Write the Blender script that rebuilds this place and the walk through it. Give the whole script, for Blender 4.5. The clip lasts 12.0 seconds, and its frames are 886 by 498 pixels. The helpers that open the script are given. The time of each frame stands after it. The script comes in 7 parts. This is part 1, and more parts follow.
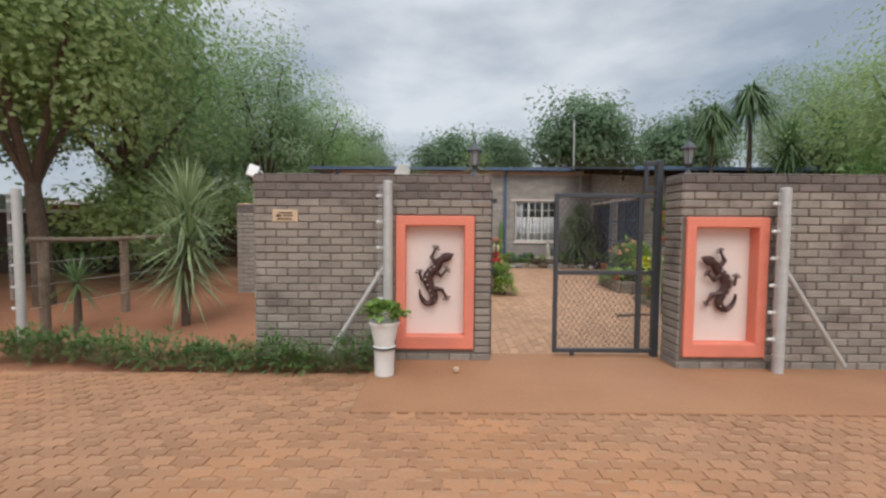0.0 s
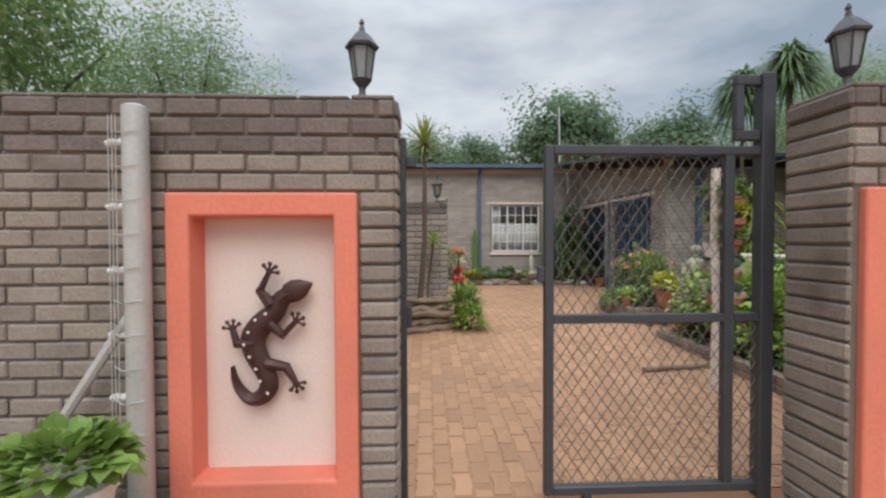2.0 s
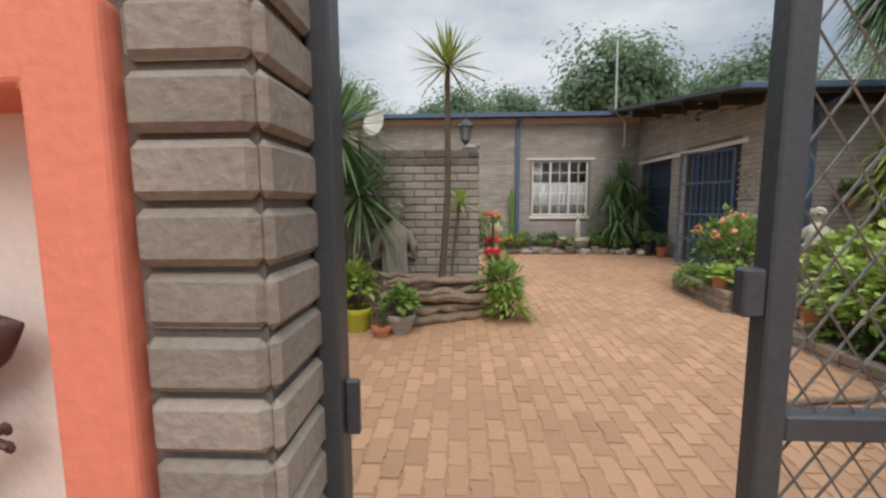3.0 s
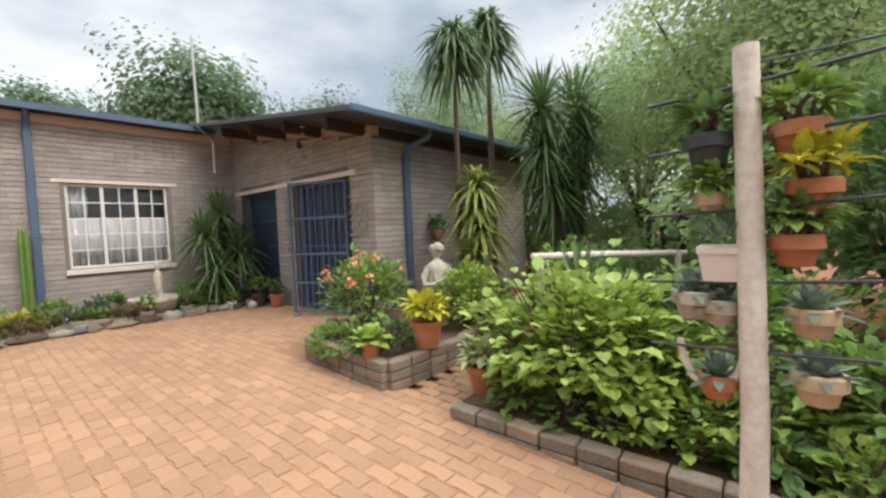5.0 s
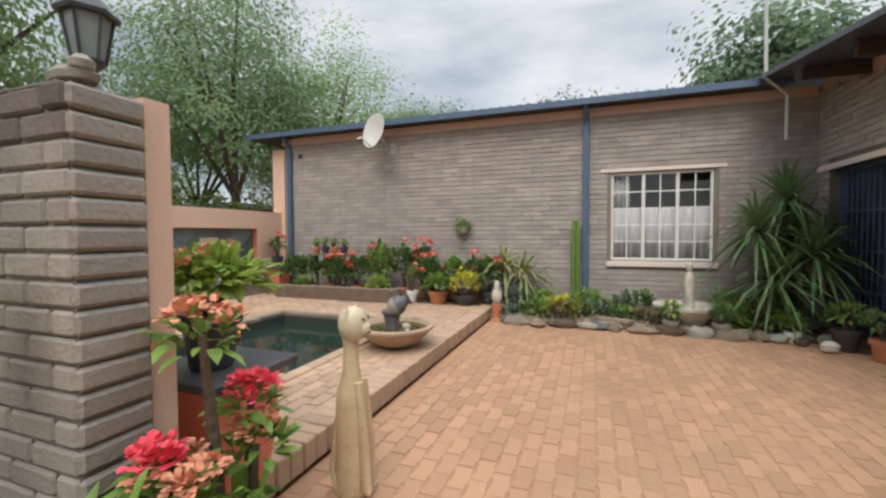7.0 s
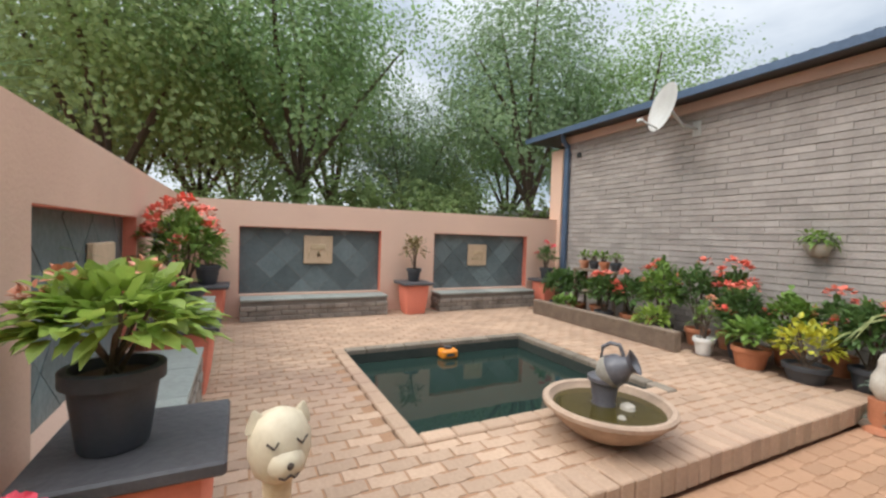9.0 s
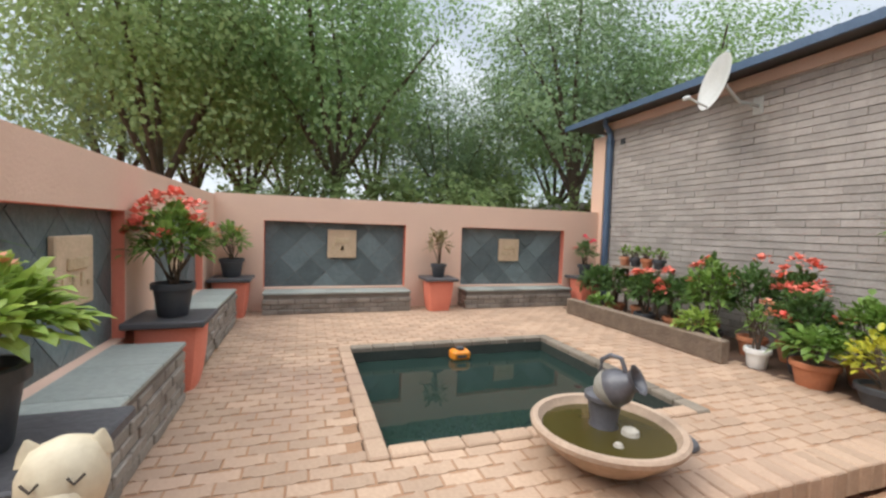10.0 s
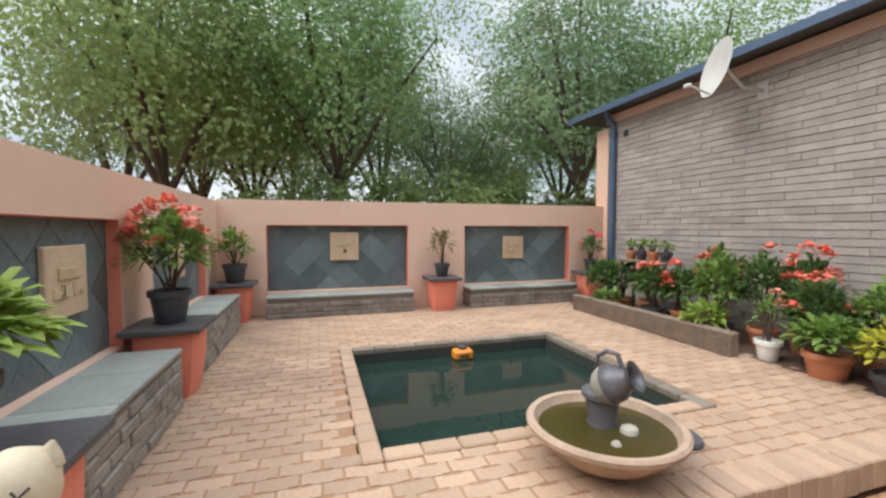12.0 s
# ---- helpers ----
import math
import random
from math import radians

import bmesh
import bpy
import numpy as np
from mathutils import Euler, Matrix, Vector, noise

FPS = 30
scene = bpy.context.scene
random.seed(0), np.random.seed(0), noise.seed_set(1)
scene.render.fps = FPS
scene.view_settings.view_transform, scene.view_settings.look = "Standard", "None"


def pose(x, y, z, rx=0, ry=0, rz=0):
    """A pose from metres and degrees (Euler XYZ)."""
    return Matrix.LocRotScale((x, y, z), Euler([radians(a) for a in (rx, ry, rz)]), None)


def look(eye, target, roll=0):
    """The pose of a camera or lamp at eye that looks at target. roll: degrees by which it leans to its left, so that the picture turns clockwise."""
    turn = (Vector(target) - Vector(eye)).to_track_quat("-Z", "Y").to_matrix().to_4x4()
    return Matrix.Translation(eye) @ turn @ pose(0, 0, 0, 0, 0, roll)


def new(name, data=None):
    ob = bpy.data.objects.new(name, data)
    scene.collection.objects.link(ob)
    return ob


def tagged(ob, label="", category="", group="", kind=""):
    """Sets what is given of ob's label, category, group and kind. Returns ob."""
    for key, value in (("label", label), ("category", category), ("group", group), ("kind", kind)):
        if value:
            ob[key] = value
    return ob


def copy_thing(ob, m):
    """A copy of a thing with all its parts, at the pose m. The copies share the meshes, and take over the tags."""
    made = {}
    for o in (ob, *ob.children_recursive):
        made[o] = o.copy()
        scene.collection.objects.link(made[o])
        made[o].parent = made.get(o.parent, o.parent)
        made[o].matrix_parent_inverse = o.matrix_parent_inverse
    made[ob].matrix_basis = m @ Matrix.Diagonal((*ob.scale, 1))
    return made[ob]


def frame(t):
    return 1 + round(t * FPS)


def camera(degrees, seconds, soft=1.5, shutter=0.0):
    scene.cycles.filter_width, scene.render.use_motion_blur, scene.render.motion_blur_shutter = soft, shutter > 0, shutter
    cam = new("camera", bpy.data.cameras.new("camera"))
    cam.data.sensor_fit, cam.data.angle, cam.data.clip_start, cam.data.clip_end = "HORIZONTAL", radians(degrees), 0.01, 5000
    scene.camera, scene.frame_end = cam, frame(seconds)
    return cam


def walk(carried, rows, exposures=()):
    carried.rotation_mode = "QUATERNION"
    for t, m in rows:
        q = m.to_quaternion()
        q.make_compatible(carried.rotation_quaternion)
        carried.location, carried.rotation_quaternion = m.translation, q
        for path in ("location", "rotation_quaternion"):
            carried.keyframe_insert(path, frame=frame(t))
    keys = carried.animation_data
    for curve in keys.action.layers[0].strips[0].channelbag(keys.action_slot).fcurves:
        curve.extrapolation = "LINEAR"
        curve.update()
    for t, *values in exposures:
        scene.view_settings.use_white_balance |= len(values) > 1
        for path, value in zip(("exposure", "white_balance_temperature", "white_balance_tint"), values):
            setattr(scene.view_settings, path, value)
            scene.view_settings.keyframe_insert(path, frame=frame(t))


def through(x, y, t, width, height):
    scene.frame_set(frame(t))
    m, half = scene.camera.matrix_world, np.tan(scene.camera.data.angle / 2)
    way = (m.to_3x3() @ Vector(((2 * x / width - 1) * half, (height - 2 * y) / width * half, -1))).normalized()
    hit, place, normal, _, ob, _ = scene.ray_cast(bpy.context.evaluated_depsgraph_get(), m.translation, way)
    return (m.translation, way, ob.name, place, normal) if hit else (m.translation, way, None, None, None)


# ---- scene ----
cam = camera(94.1, 12.0, soft=2.5)
METRES, EYE, TILT, LEAN, TURN = 10.6, 1.44, 0.0, 0.0, 0.0
ROWS = [
    (0.0, 0.0, 0.0, 0.0, 0.02, -2.91, -0.4),
    (0.5, 0.0109, 0.0592, -0.0053, -2.43, -3.05, 0.19),
    (1.0, 0.032, 0.1193, -0.006, -4.46, -2.59, -0.04),
    (1.5, 0.047, 0.1793, -0.0088, -3.82, -1.58, -0.08),
    (2.0, 0.061, 0.2388, -0.008, -2.24, -1.22, 0.21),
    (2.5, 0.0657, 0.3054, -0.0095, 0.79, -2.42, 0.63),
    (3.0, 0.0706, 0.3689, -0.0106, 2.47, -6.33, 0.26),
    (3.5, 0.0683, 0.4269, -0.0102, -3.42, -7.74, 0.93),
    (5.5, 0.1722, 0.5904, -0.0005, -55.55, -1.89, 2.89),
    (6.0, 0.1985, 0.6312, -0.0004, -33.67, -1.65, 1.94),
    (6.5, 0.2111, 0.6777, -0.0001, -2.62, -2.54, 1.41),
    (7.0, 0.2212, 0.7227, 0.0003, 19.96, -2.08, 0.29),
    (7.5, 0.2271, 0.7662, 0.0032, 38.51, -1.7, -0.34),
    (9.5, 0.2102, 0.9116, 0.0069, 67.62, -2.05, -2.06),
    (10.0, 0.2082, 0.9329, 0.0073, 71.53, -2.63, -1.88),
    (10.5, 0.2057, 0.9383, 0.007, 73.73, -3.04, -1.45),
    (11.0, 0.2063, 0.94, 0.0065, 74.65, -3.23, -0.91),
    (11.5, 0.2073, 0.9418, 0.0064, 74.35, -3.05, -0.43),
    (12.0, 0.208, 0.9446, 0.0065, 72.89, -2.68, -0.0),
]
walk(cam, [(t, pose(0, 0, EYE, TILT, LEAN, TURN) @ pose(METRES * x, METRES * y, METRES * z, 90 + pitch, roll, yaw)) for t, x, y, z, yaw, pitch, roll in ROWS],
     exposures=[(0.0, 0.66, 6500, 10), (2.5, 0.70, 6500, 10), (3.5, 0.82, 6900, 10), (5.5, 1.24, 6800, 10), (6.0, 1.12, 6800, 10), (7.5, 0.86, 6600, 10), (9.5, 1.16, 6500, 10), (12.0, 1.16, 6500, 10)])

# ---- light ----
wd = bpy.data.worlds.new("overcast_sky")
scene.world = wd
wd.use_nodes = True
wn, wl = wd.node_tree.nodes, wd.node_tree.links
bg = wn["Background"]
bg.inputs["Strength"].default_value = 0.1
sky = wn.new("ShaderNodeTexSky")
sky.sky_type, sky.sun_disc = "NISHITA", False
sky.sun_elevation, sky.sun_rotation = radians(50), radians(176)
co = wn.new("ShaderNodeTexCoord")
sep = wn.new("ShaderNodeSeparateXYZ")
wl.new(co.outputs["Generated"], sep.inputs[0])
mp = wn.new("ShaderNodeMapping")
mp.inputs["Scale"].default_value = (1.0, 1.0, 2.6)
wl.new(co.outputs["Generated"], mp.inputs[0])
nz = wn.new("ShaderNodeTexNoise")
nz.inputs["Scale"].default_value, nz.inputs["Detail"].default_value, nz.inputs["Roughness"].default_value = 2.3, 6.0, 0.5
wl.new(mp.outputs[0], nz.inputs["Vector"])
rp = wn.new("ShaderNodeValToRGB")
rp.color_ramp.elements[0].position, rp.color_ramp.elements[0].color = 0.34, (2.05, 2.45, 2.95, 1)
rp.color_ramp.elements[1].position, rp.color_ramp.elements[1].color = 0.62, (4.6, 4.85, 5.1, 1)
wl.new(nz.outputs["Fac"], rp.inputs[0])
# an overcast dome is brighter overhead than at the horizon
mr = wn.new("ShaderNodeMapRange")
mr.inputs["From Min"].default_value, mr.inputs["From Max"].default_value = 0.45, 1.0
mr.inputs["To Min"].default_value, mr.inputs["To Max"].default_value = 1.0, 3.6
wl.new(sep.outputs["Z"], mr.inputs["Value"])
vm = wn.new("ShaderNodeVectorMath")
vm.operation = "SCALE"
wl.new(rp.outputs[0], vm.inputs[0])
wl.new(mr.outputs[0], vm.inputs["Scale"])
mx = wn.new("ShaderNodeMix")
mx.data_type = "RGBA"
mx.inputs["Factor"].default_value = 0.9
wl.new(sky.outputs[0], mx.inputs["A"])
wl.new(vm.outputs[0], mx.inputs["B"])
wl.new(mx.outputs["Result"], bg.inputs["Color"])
sun = new("sun", bpy.data.lights.new("sun", "SUN"))
sun.data.energy, sun.data.angle, sun.data.color = 1.0, radians(40), (1.0, 0.95, 0.88)
sun.matrix_world = look((0.6, -8.92, 10.65), (0, 0, 0))

# ---- materials ----


def mat(name, col, col2=None, rough=0.8, scale=3.0, fine=40.0, bump=0.3, vary=0.0, metal=0.0, stain=None, stain_at=0.62, dist=0.01):
    """Two-scale coloured noise with bump; vary: brightness change from object to object."""
    m = bpy.data.materials.new(name)
    m.use_nodes = True
    n, l = m.node_tree.nodes, m.node_tree.links
    b = n["Principled BSDF"]
    b.inputs["Roughness"].default_value, b.inputs["Metallic"].default_value = rough, metal
    tc = n.new("ShaderNodeNewGeometry")
    n1 = n.new("ShaderNodeTexNoise")
    n1.inputs["Scale"].default_value, n1.inputs["Detail"].default_value = scale, 4
    n2 = n.new("ShaderNodeTexNoise")
    n2.inputs["Scale"].default_value, n2.inputs["Detail"].default_value = fine, 5
    l.new(tc.outputs["Position"], n1.inputs["Vector"])
    l.new(tc.outputs["Position"], n2.inputs["Vector"])
    add = n.new("ShaderNodeMath")
    add.operation = "ADD"
    l.new(n1.outputs["Fac"], add.inputs[0])
    l.new(n2.outputs["Fac"], add.inputs[1])
    r = n.new("ShaderNodeValToRGB")
    r.color_ramp.elements[0].position, r.color_ramp.elements[0].color = 0.3, (*(col2 or [c * 0.72 for c in col]), 1)
    r.color_ramp.elements[1].position, r.color_ramp.elements[1].color = 0.7, (*col, 1)
    half = n.new("ShaderNodeMath")
    half.operation = "MULTIPLY"
    half.inputs[1].default_value = 0.5
    l.new(add.outputs[0], half.inputs[0])
    l.new(half.outputs[0], r.inputs[0])
    out = r.outputs[0]
    if stain:
        n3 = n.new("ShaderNodeTexNoise")
        n3.inputs["Scale"].default_value, n3.inputs["Detail"].default_value = scale * 0.45, 7
        l.new(tc.outputs["Position"], n3.inputs["Vector"])
        r3 = n.new("ShaderNodeMapRange")
        r3.inputs["From Min"].default_value, r3.inputs["From Max"].default_value = stain_at - 0.12, stain_at + 0.06
        r3.inputs["To Max"].default_value = 0.75
        l.new(n3.outputs["Fac"], r3.inputs["Value"])
        x = n.new("ShaderNodeMix")
        x.data_type = "RGBA"
        l.new(r3.outputs[0], x.inputs["Factor"])
        l.new(out, x.inputs["A"])
        x.inputs["B"].default_value = (*stain, 1)
        out = x.outputs["Result"]
    if vary:
        oi = n.new("ShaderNodeObjectInfo")
        wn3 = n.new("ShaderNodeTexWhiteNoise")
        wn3.noise_dimensions = "4D"
        at = n.new("ShaderNodeAttribute")
        at.attribute_name = "piece"
        ad = n.new("ShaderNodeMath")
        ad.operation = "ADD"
        l.new(oi.outputs["Random"], ad.inputs[0])
        l.new(at.outputs["Fac"], ad.inputs[1])
        wn3.noise_dimensions = "1D"
        l.new(ad.outputs[0], wn3.inputs["W"])
        m3 = n.new("ShaderNodeMapRange")
        m3.inputs["To Min"].default_value, m3.inputs["To Max"].default_value = 1 - vary, 1 + vary
        l.new(wn3.outputs["Value"], m3.inputs["Value"])
        hs = n.new("ShaderNodeHueSaturation")
        l.new(m3.outputs[0], hs.inputs["Value"])
        l.new(out, hs.inputs["Color"])
        out = hs.outputs[0]
    l.new(out, b.inputs["Base Color"])
    if bump:
        bp = n.new("ShaderNodeBump")
        bp.inputs["Strength"].default_value, bp.inputs["Distance"].default_value = bump, dist
        l.new(n2.outputs["Fac"], bp.inputs["Height"])
        l.new(bp.outputs[0], b.inputs["Normal"])
    return m


def leaf_mat(name, col, col2, rough=0.45, scale=2.5, through=0.25):
    m = mat(name, col, col2, rough=rough, scale=scale, fine=9.0, bump=0.0, vary=0.25)
    n, l = m.node_tree.nodes, m.node_tree.links
    tr = n.new("ShaderNodeBsdfTranslucent")
    src = n["Principled BSDF"].inputs["Base Color"].links[0].from_socket
    l.new(src, tr.inputs["Color"])
    ms = n.new("ShaderNodeMixShader")
    ms.inputs[0].default_value = through
    l.new(n["Principled BSDF"].outputs[0], ms.inputs[1])
    l.new(tr.outputs[0], ms.inputs[2])
    l.new(ms.outputs[0], n["Material Output"].inputs["Surface"])
    return m


GREY_BRICK = mat("grey_cement_brick", (0.33, 0.285, 0.24), (0.215, 0.18, 0.15), 0.9, 5, 60, 0.5, 0.16, stain=(0.12, 0.09, 0.075), stain_at=0.66)
HOUSE_BRICK = mat("grey_stock_brick", (0.45, 0.40, 0.365), (0.31, 0.272, 0.245), 0.9, 4, 50, 0.6, 0.13)
MID_BRICK = mat("tan_grey_brick", (0.38, 0.33, 0.29), (0.26, 0.222, 0.192), 0.9, 5, 60, 0.6, 0.13)
TOP_BRICK = mat("weathered_brick", (0.21, 0.175, 0.155), (0.12, 0.095, 0.085), 0.92, 5, 60, 0.5, 0.2)
MORTAR = mat("mortar", (0.20, 0.17, 0.142), (0.13, 0.108, 0.092), 0.95, 6, 80, 0.4)
HOUSE_MORTAR = mat("grey_tan_mortar", (0.27, 0.235, 0.205), (0.19, 0.165, 0.145), 0.95, 6, 80, 0.4)
PAVER = mat("clay_paver", (0.43, 0.255, 0.15), (0.325, 0.18, 0.105), 0.85, 1.3, 50, 0.35, 0.14, stain=(0.43, 0.245, 0.145), stain_at=0.54)
TERRACE = mat("pale_clay_paver", (0.51, 0.35, 0.24), (0.38, 0.25, 0.17), 0.85, 1.5, 50, 0.35, 0.14, stain=(0.30, 0.19, 0.14), stain_at=0.66)
ROAD_PAVER = mat("dusty_road_paver", (0.37, 0.195, 0.105), (0.25, 0.125, 0.065), 0.88, 1.1, 50, 0.4, 0.16, stain=(0.38, 0.175, 0.08), stain_at=0.55)
SAND = mat("red_sand", (0.40, 0.225, 0.13), (0.29, 0.16, 0.09), 0.95, 1.6, 70, 0.5)
EARTH = mat("red_earth", (0.40, 0.17, 0.085), (0.24, 0.10, 0.055), 0.95, 0.8, 40, 0.7, dist=0.03)
APRON = mat("dusty_concrete", (0.37, 0.185, 0.095), (0.27, 0.127, 0.062), 0.9, 1.4, 60, 0.3, stain=(0.33, 0.17, 0.10), stain_at=0.64)
PINK = mat("salmon_plaster", (0.80, 0.55, 0.42), (0.73, 0.48, 0.36), 0.85, 1.2, 60, 0.2, stain=(0.60, 0.38, 0.28), stain_at=0.66)
PALE = mat("pale_pink_plaster", (0.80, 0.69, 0.63), (0.74, 0.61, 0.55), 0.85, 1.6, 60, 0.2, stain=(0.62, 0.46, 0.40), stain_at=0.7)
CORAL = mat("coral_paint", (0.80, 0.25, 0.165), (0.70, 0.20, 0.13), 0.7, 2.5, 50, 0.25, stain=(0.52, 0.17, 0.12), stain_at=0.68)
SLATE = mat("slate_tile", (0.17, 0.21, 0.215), (0.10, 0.13, 0.135), 0.45, 4, 30, 0.5, 0.35)
SLATE_SLAB = mat("slate_slab", (0.38, 0.40, 0.36), (0.26, 0.275, 0.25), 0.55, 2, 30, 0.4, 0.2)
SLATE_CAP = mat("slate_cap", (0.10, 0.095, 0.10), (0.065, 0.06, 0.065), 0.55, 4, 40, 0.4)
DARK_STEEL = mat("dark_grey_steel", (0.075, 0.08, 0.09), (0.05, 0.054, 0.062), 0.45, 6, 80, 0.15, metal=0.3)
BLUE_STEEL = mat("slate_blue_paint", (0.10, 0.15, 0.235), (0.065, 0.105, 0.17), 0.4, 5, 60, 0.1)
GALV = mat("galvanised_steel", (0.60, 0.60, 0.58), (0.46, 0.46, 0.44), 0.45, 8, 60, 0.15, metal=0.3)
WHITE = mat("white_paint", (0.80, 0.79, 0.76), (0.68, 0.66, 0.62), 0.55, 5, 50, 0.1)
BLACK_PLASTIC = mat("black_plastic", (0.06, 0.064, 0.072), (0.04, 0.043, 0.05), 0.5, 6, 60, 0.1)
TERRACOTTA = mat("terracotta", (0.52, 0.20, 0.10), (0.40, 0.145, 0.07), 0.8, 6, 50, 0.2, stain=(0.55, 0.36, 0.26), stain_at=0.64)
CONCRETE = mat("weathered_concrete", (0.36, 0.33, 0.28), (0.22, 0.20, 0.17), 0.9, 8, 60, 0.5)
PALE_STONE = mat("pale_cast_stone", (0.62, 0.57, 0.49), (0.42, 0.375, 0.31), 0.9, 9, 60, 0.5, stain=(0.2, 0.17, 0.13), stain_at=0.62)
SANDSTONE = mat("sandstone", (0.66, 0.49, 0.33), (0.50, 0.36, 0.235), 0.85, 7, 40, 0.35)
CAT = mat("cream_carved_wood", (0.64, 0.50, 0.32), (0.44, 0.31, 0.18), 0.6, 8, 50, 0.25)
RUSTY = mat("rusty_sheet_metal", (0.095, 0.045, 0.038), (0.055, 0.026, 0.024), 0.5, 14, 90, 0.25, metal=0.35)
GREY_WOOD = mat("weathered_wood", (0.30, 0.225, 0.165), (0.15, 0.105, 0.075), 0.9, 7, 40, 0.8, dist=0.02)
DARK_WOOD = mat("dark_timber", (0.085, 0.06, 0.045), (0.045, 0.032, 0.025), 0.8, 7, 40, 0.5)
BARK = mat("bark", (0.145, 0.10, 0.07), (0.07, 0.05, 0.036), 0.95, 8, 30, 0.9, dist=0.02)
PALE_POLE = mat("peeling_white_pole", (0.80, 0.75, 0.69), (0.60, 0.47, 0.39), 0.8, 9, 40, 0.5)
PEACH = mat("peach_fascia", (0.66, 0.46, 0.365), (0.55, 0.37, 0.29), 0.75, 3, 40, 0.1)
ROOF = mat("dark_roof_sheet", (0.10, 0.11, 0.12), (0.06, 0.065, 0.07), 0.45, 3, 40, 0.1, metal=0.3)
CURTAIN = mat("white_lace", (0.72, 0.72, 0.74), (0.52, 0.53, 0.56), 0.9, 14, 60, 0.3)
INSIDE = mat("dim_room", (0.10, 0.09, 0.085), (0.07, 0.06, 0.055), 0.9, 2, 30, 0.1)
POOL_WALL = mat("pool_plaster", (0.05, 0.06, 0.05), (0.025, 0.032, 0.027), 0.7, 3, 30, 0.2)
TREE_LEAF = leaf_mat("tree_leaf", (0.32, 0.45, 0.19), (0.22, 0.33, 0.135), 0.8, 0.5, 0.55)
TREE_LEAF_GREY = leaf_mat("grey_tree_leaf", (0.30, 0.40, 0.215), (0.20, 0.29, 0.145), 0.8, 0.5, 0.55)
TREE_LEAF_WARM = leaf_mat("yellowish_tree_leaf", (0.38, 0.48, 0.20), (0.26, 0.345, 0.14), 0.8, 0.5, 0.55)
LEAF = leaf_mat("bright_leaf", (0.26, 0.39, 0.085), (0.13, 0.23, 0.05), 0.5, 6, 0.35)
LEAF_DARK = leaf_mat("dark_leaf", (0.15, 0.25, 0.075), (0.08, 0.15, 0.045), 0.5, 6, 0.35)
LEAF_YELLOW = leaf_mat("yellow_leaf", (0.68, 0.60, 0.06), (0.36, 0.40, 0.05), 0.4, 8)
LEAF_LIME = leaf_mat("lime_leaf", (0.40, 0.50, 0.11), (0.22, 0.33, 0.06), 0.5, 8, 0.4)
LEAF_PALE = leaf_mat("pale_lime_leaf", (0.47, 0.58, 0.16), (0.26, 0.40, 0.08), 0.35, 8, 0.35)
BLADE = leaf_mat("yucca_blade", (0.16, 0.25, 0.10), (0.08, 0.14, 0.055), 0.45, 5, 0.35)
BLADE_YELLOW = leaf_mat("striped_blade", (0.42, 0.43, 0.10), (0.12, 0.20, 0.05), 0.4, 9)
LEAF_ORANGE = leaf_mat("orange_yellow_leaf", (0.75, 0.33, 0.04), (0.50, 0.50, 0.06), 0.45, 8, 0.35)
SUCCULENT = leaf_mat("grey_succulent", (0.24, 0.32, 0.24), (0.13, 0.18, 0.14), 0.5, 8)
DRY = leaf_mat("dry_leaf", (0.26, 0.19, 0.10), (0.13, 0.09, 0.05), 0.7, 8)
FLOWER = mat("red_pink_bract", (0.90, 0.10, 0.17), (0.80, 0.08, 0.10), 0.6, 9, 60, 0)
FLOWER_CORAL = mat("coral_red_bract", (0.85, 0.14, 0.11), (0.80, 0.26, 0.17), 0.6, 9, 60, 0)
FLOWER_PEACH = mat("peach_bract", (0.78, 0.27, 0.16), (0.70, 0.38, 0.24), 0.6, 9, 60, 0)

# ---- mesh builders ----


STUFF = ("flowers", "foliage", "stems", "shells", "stones", "relief", "spots", "wire", "mesh", "insulator", "folds", "face_lines")


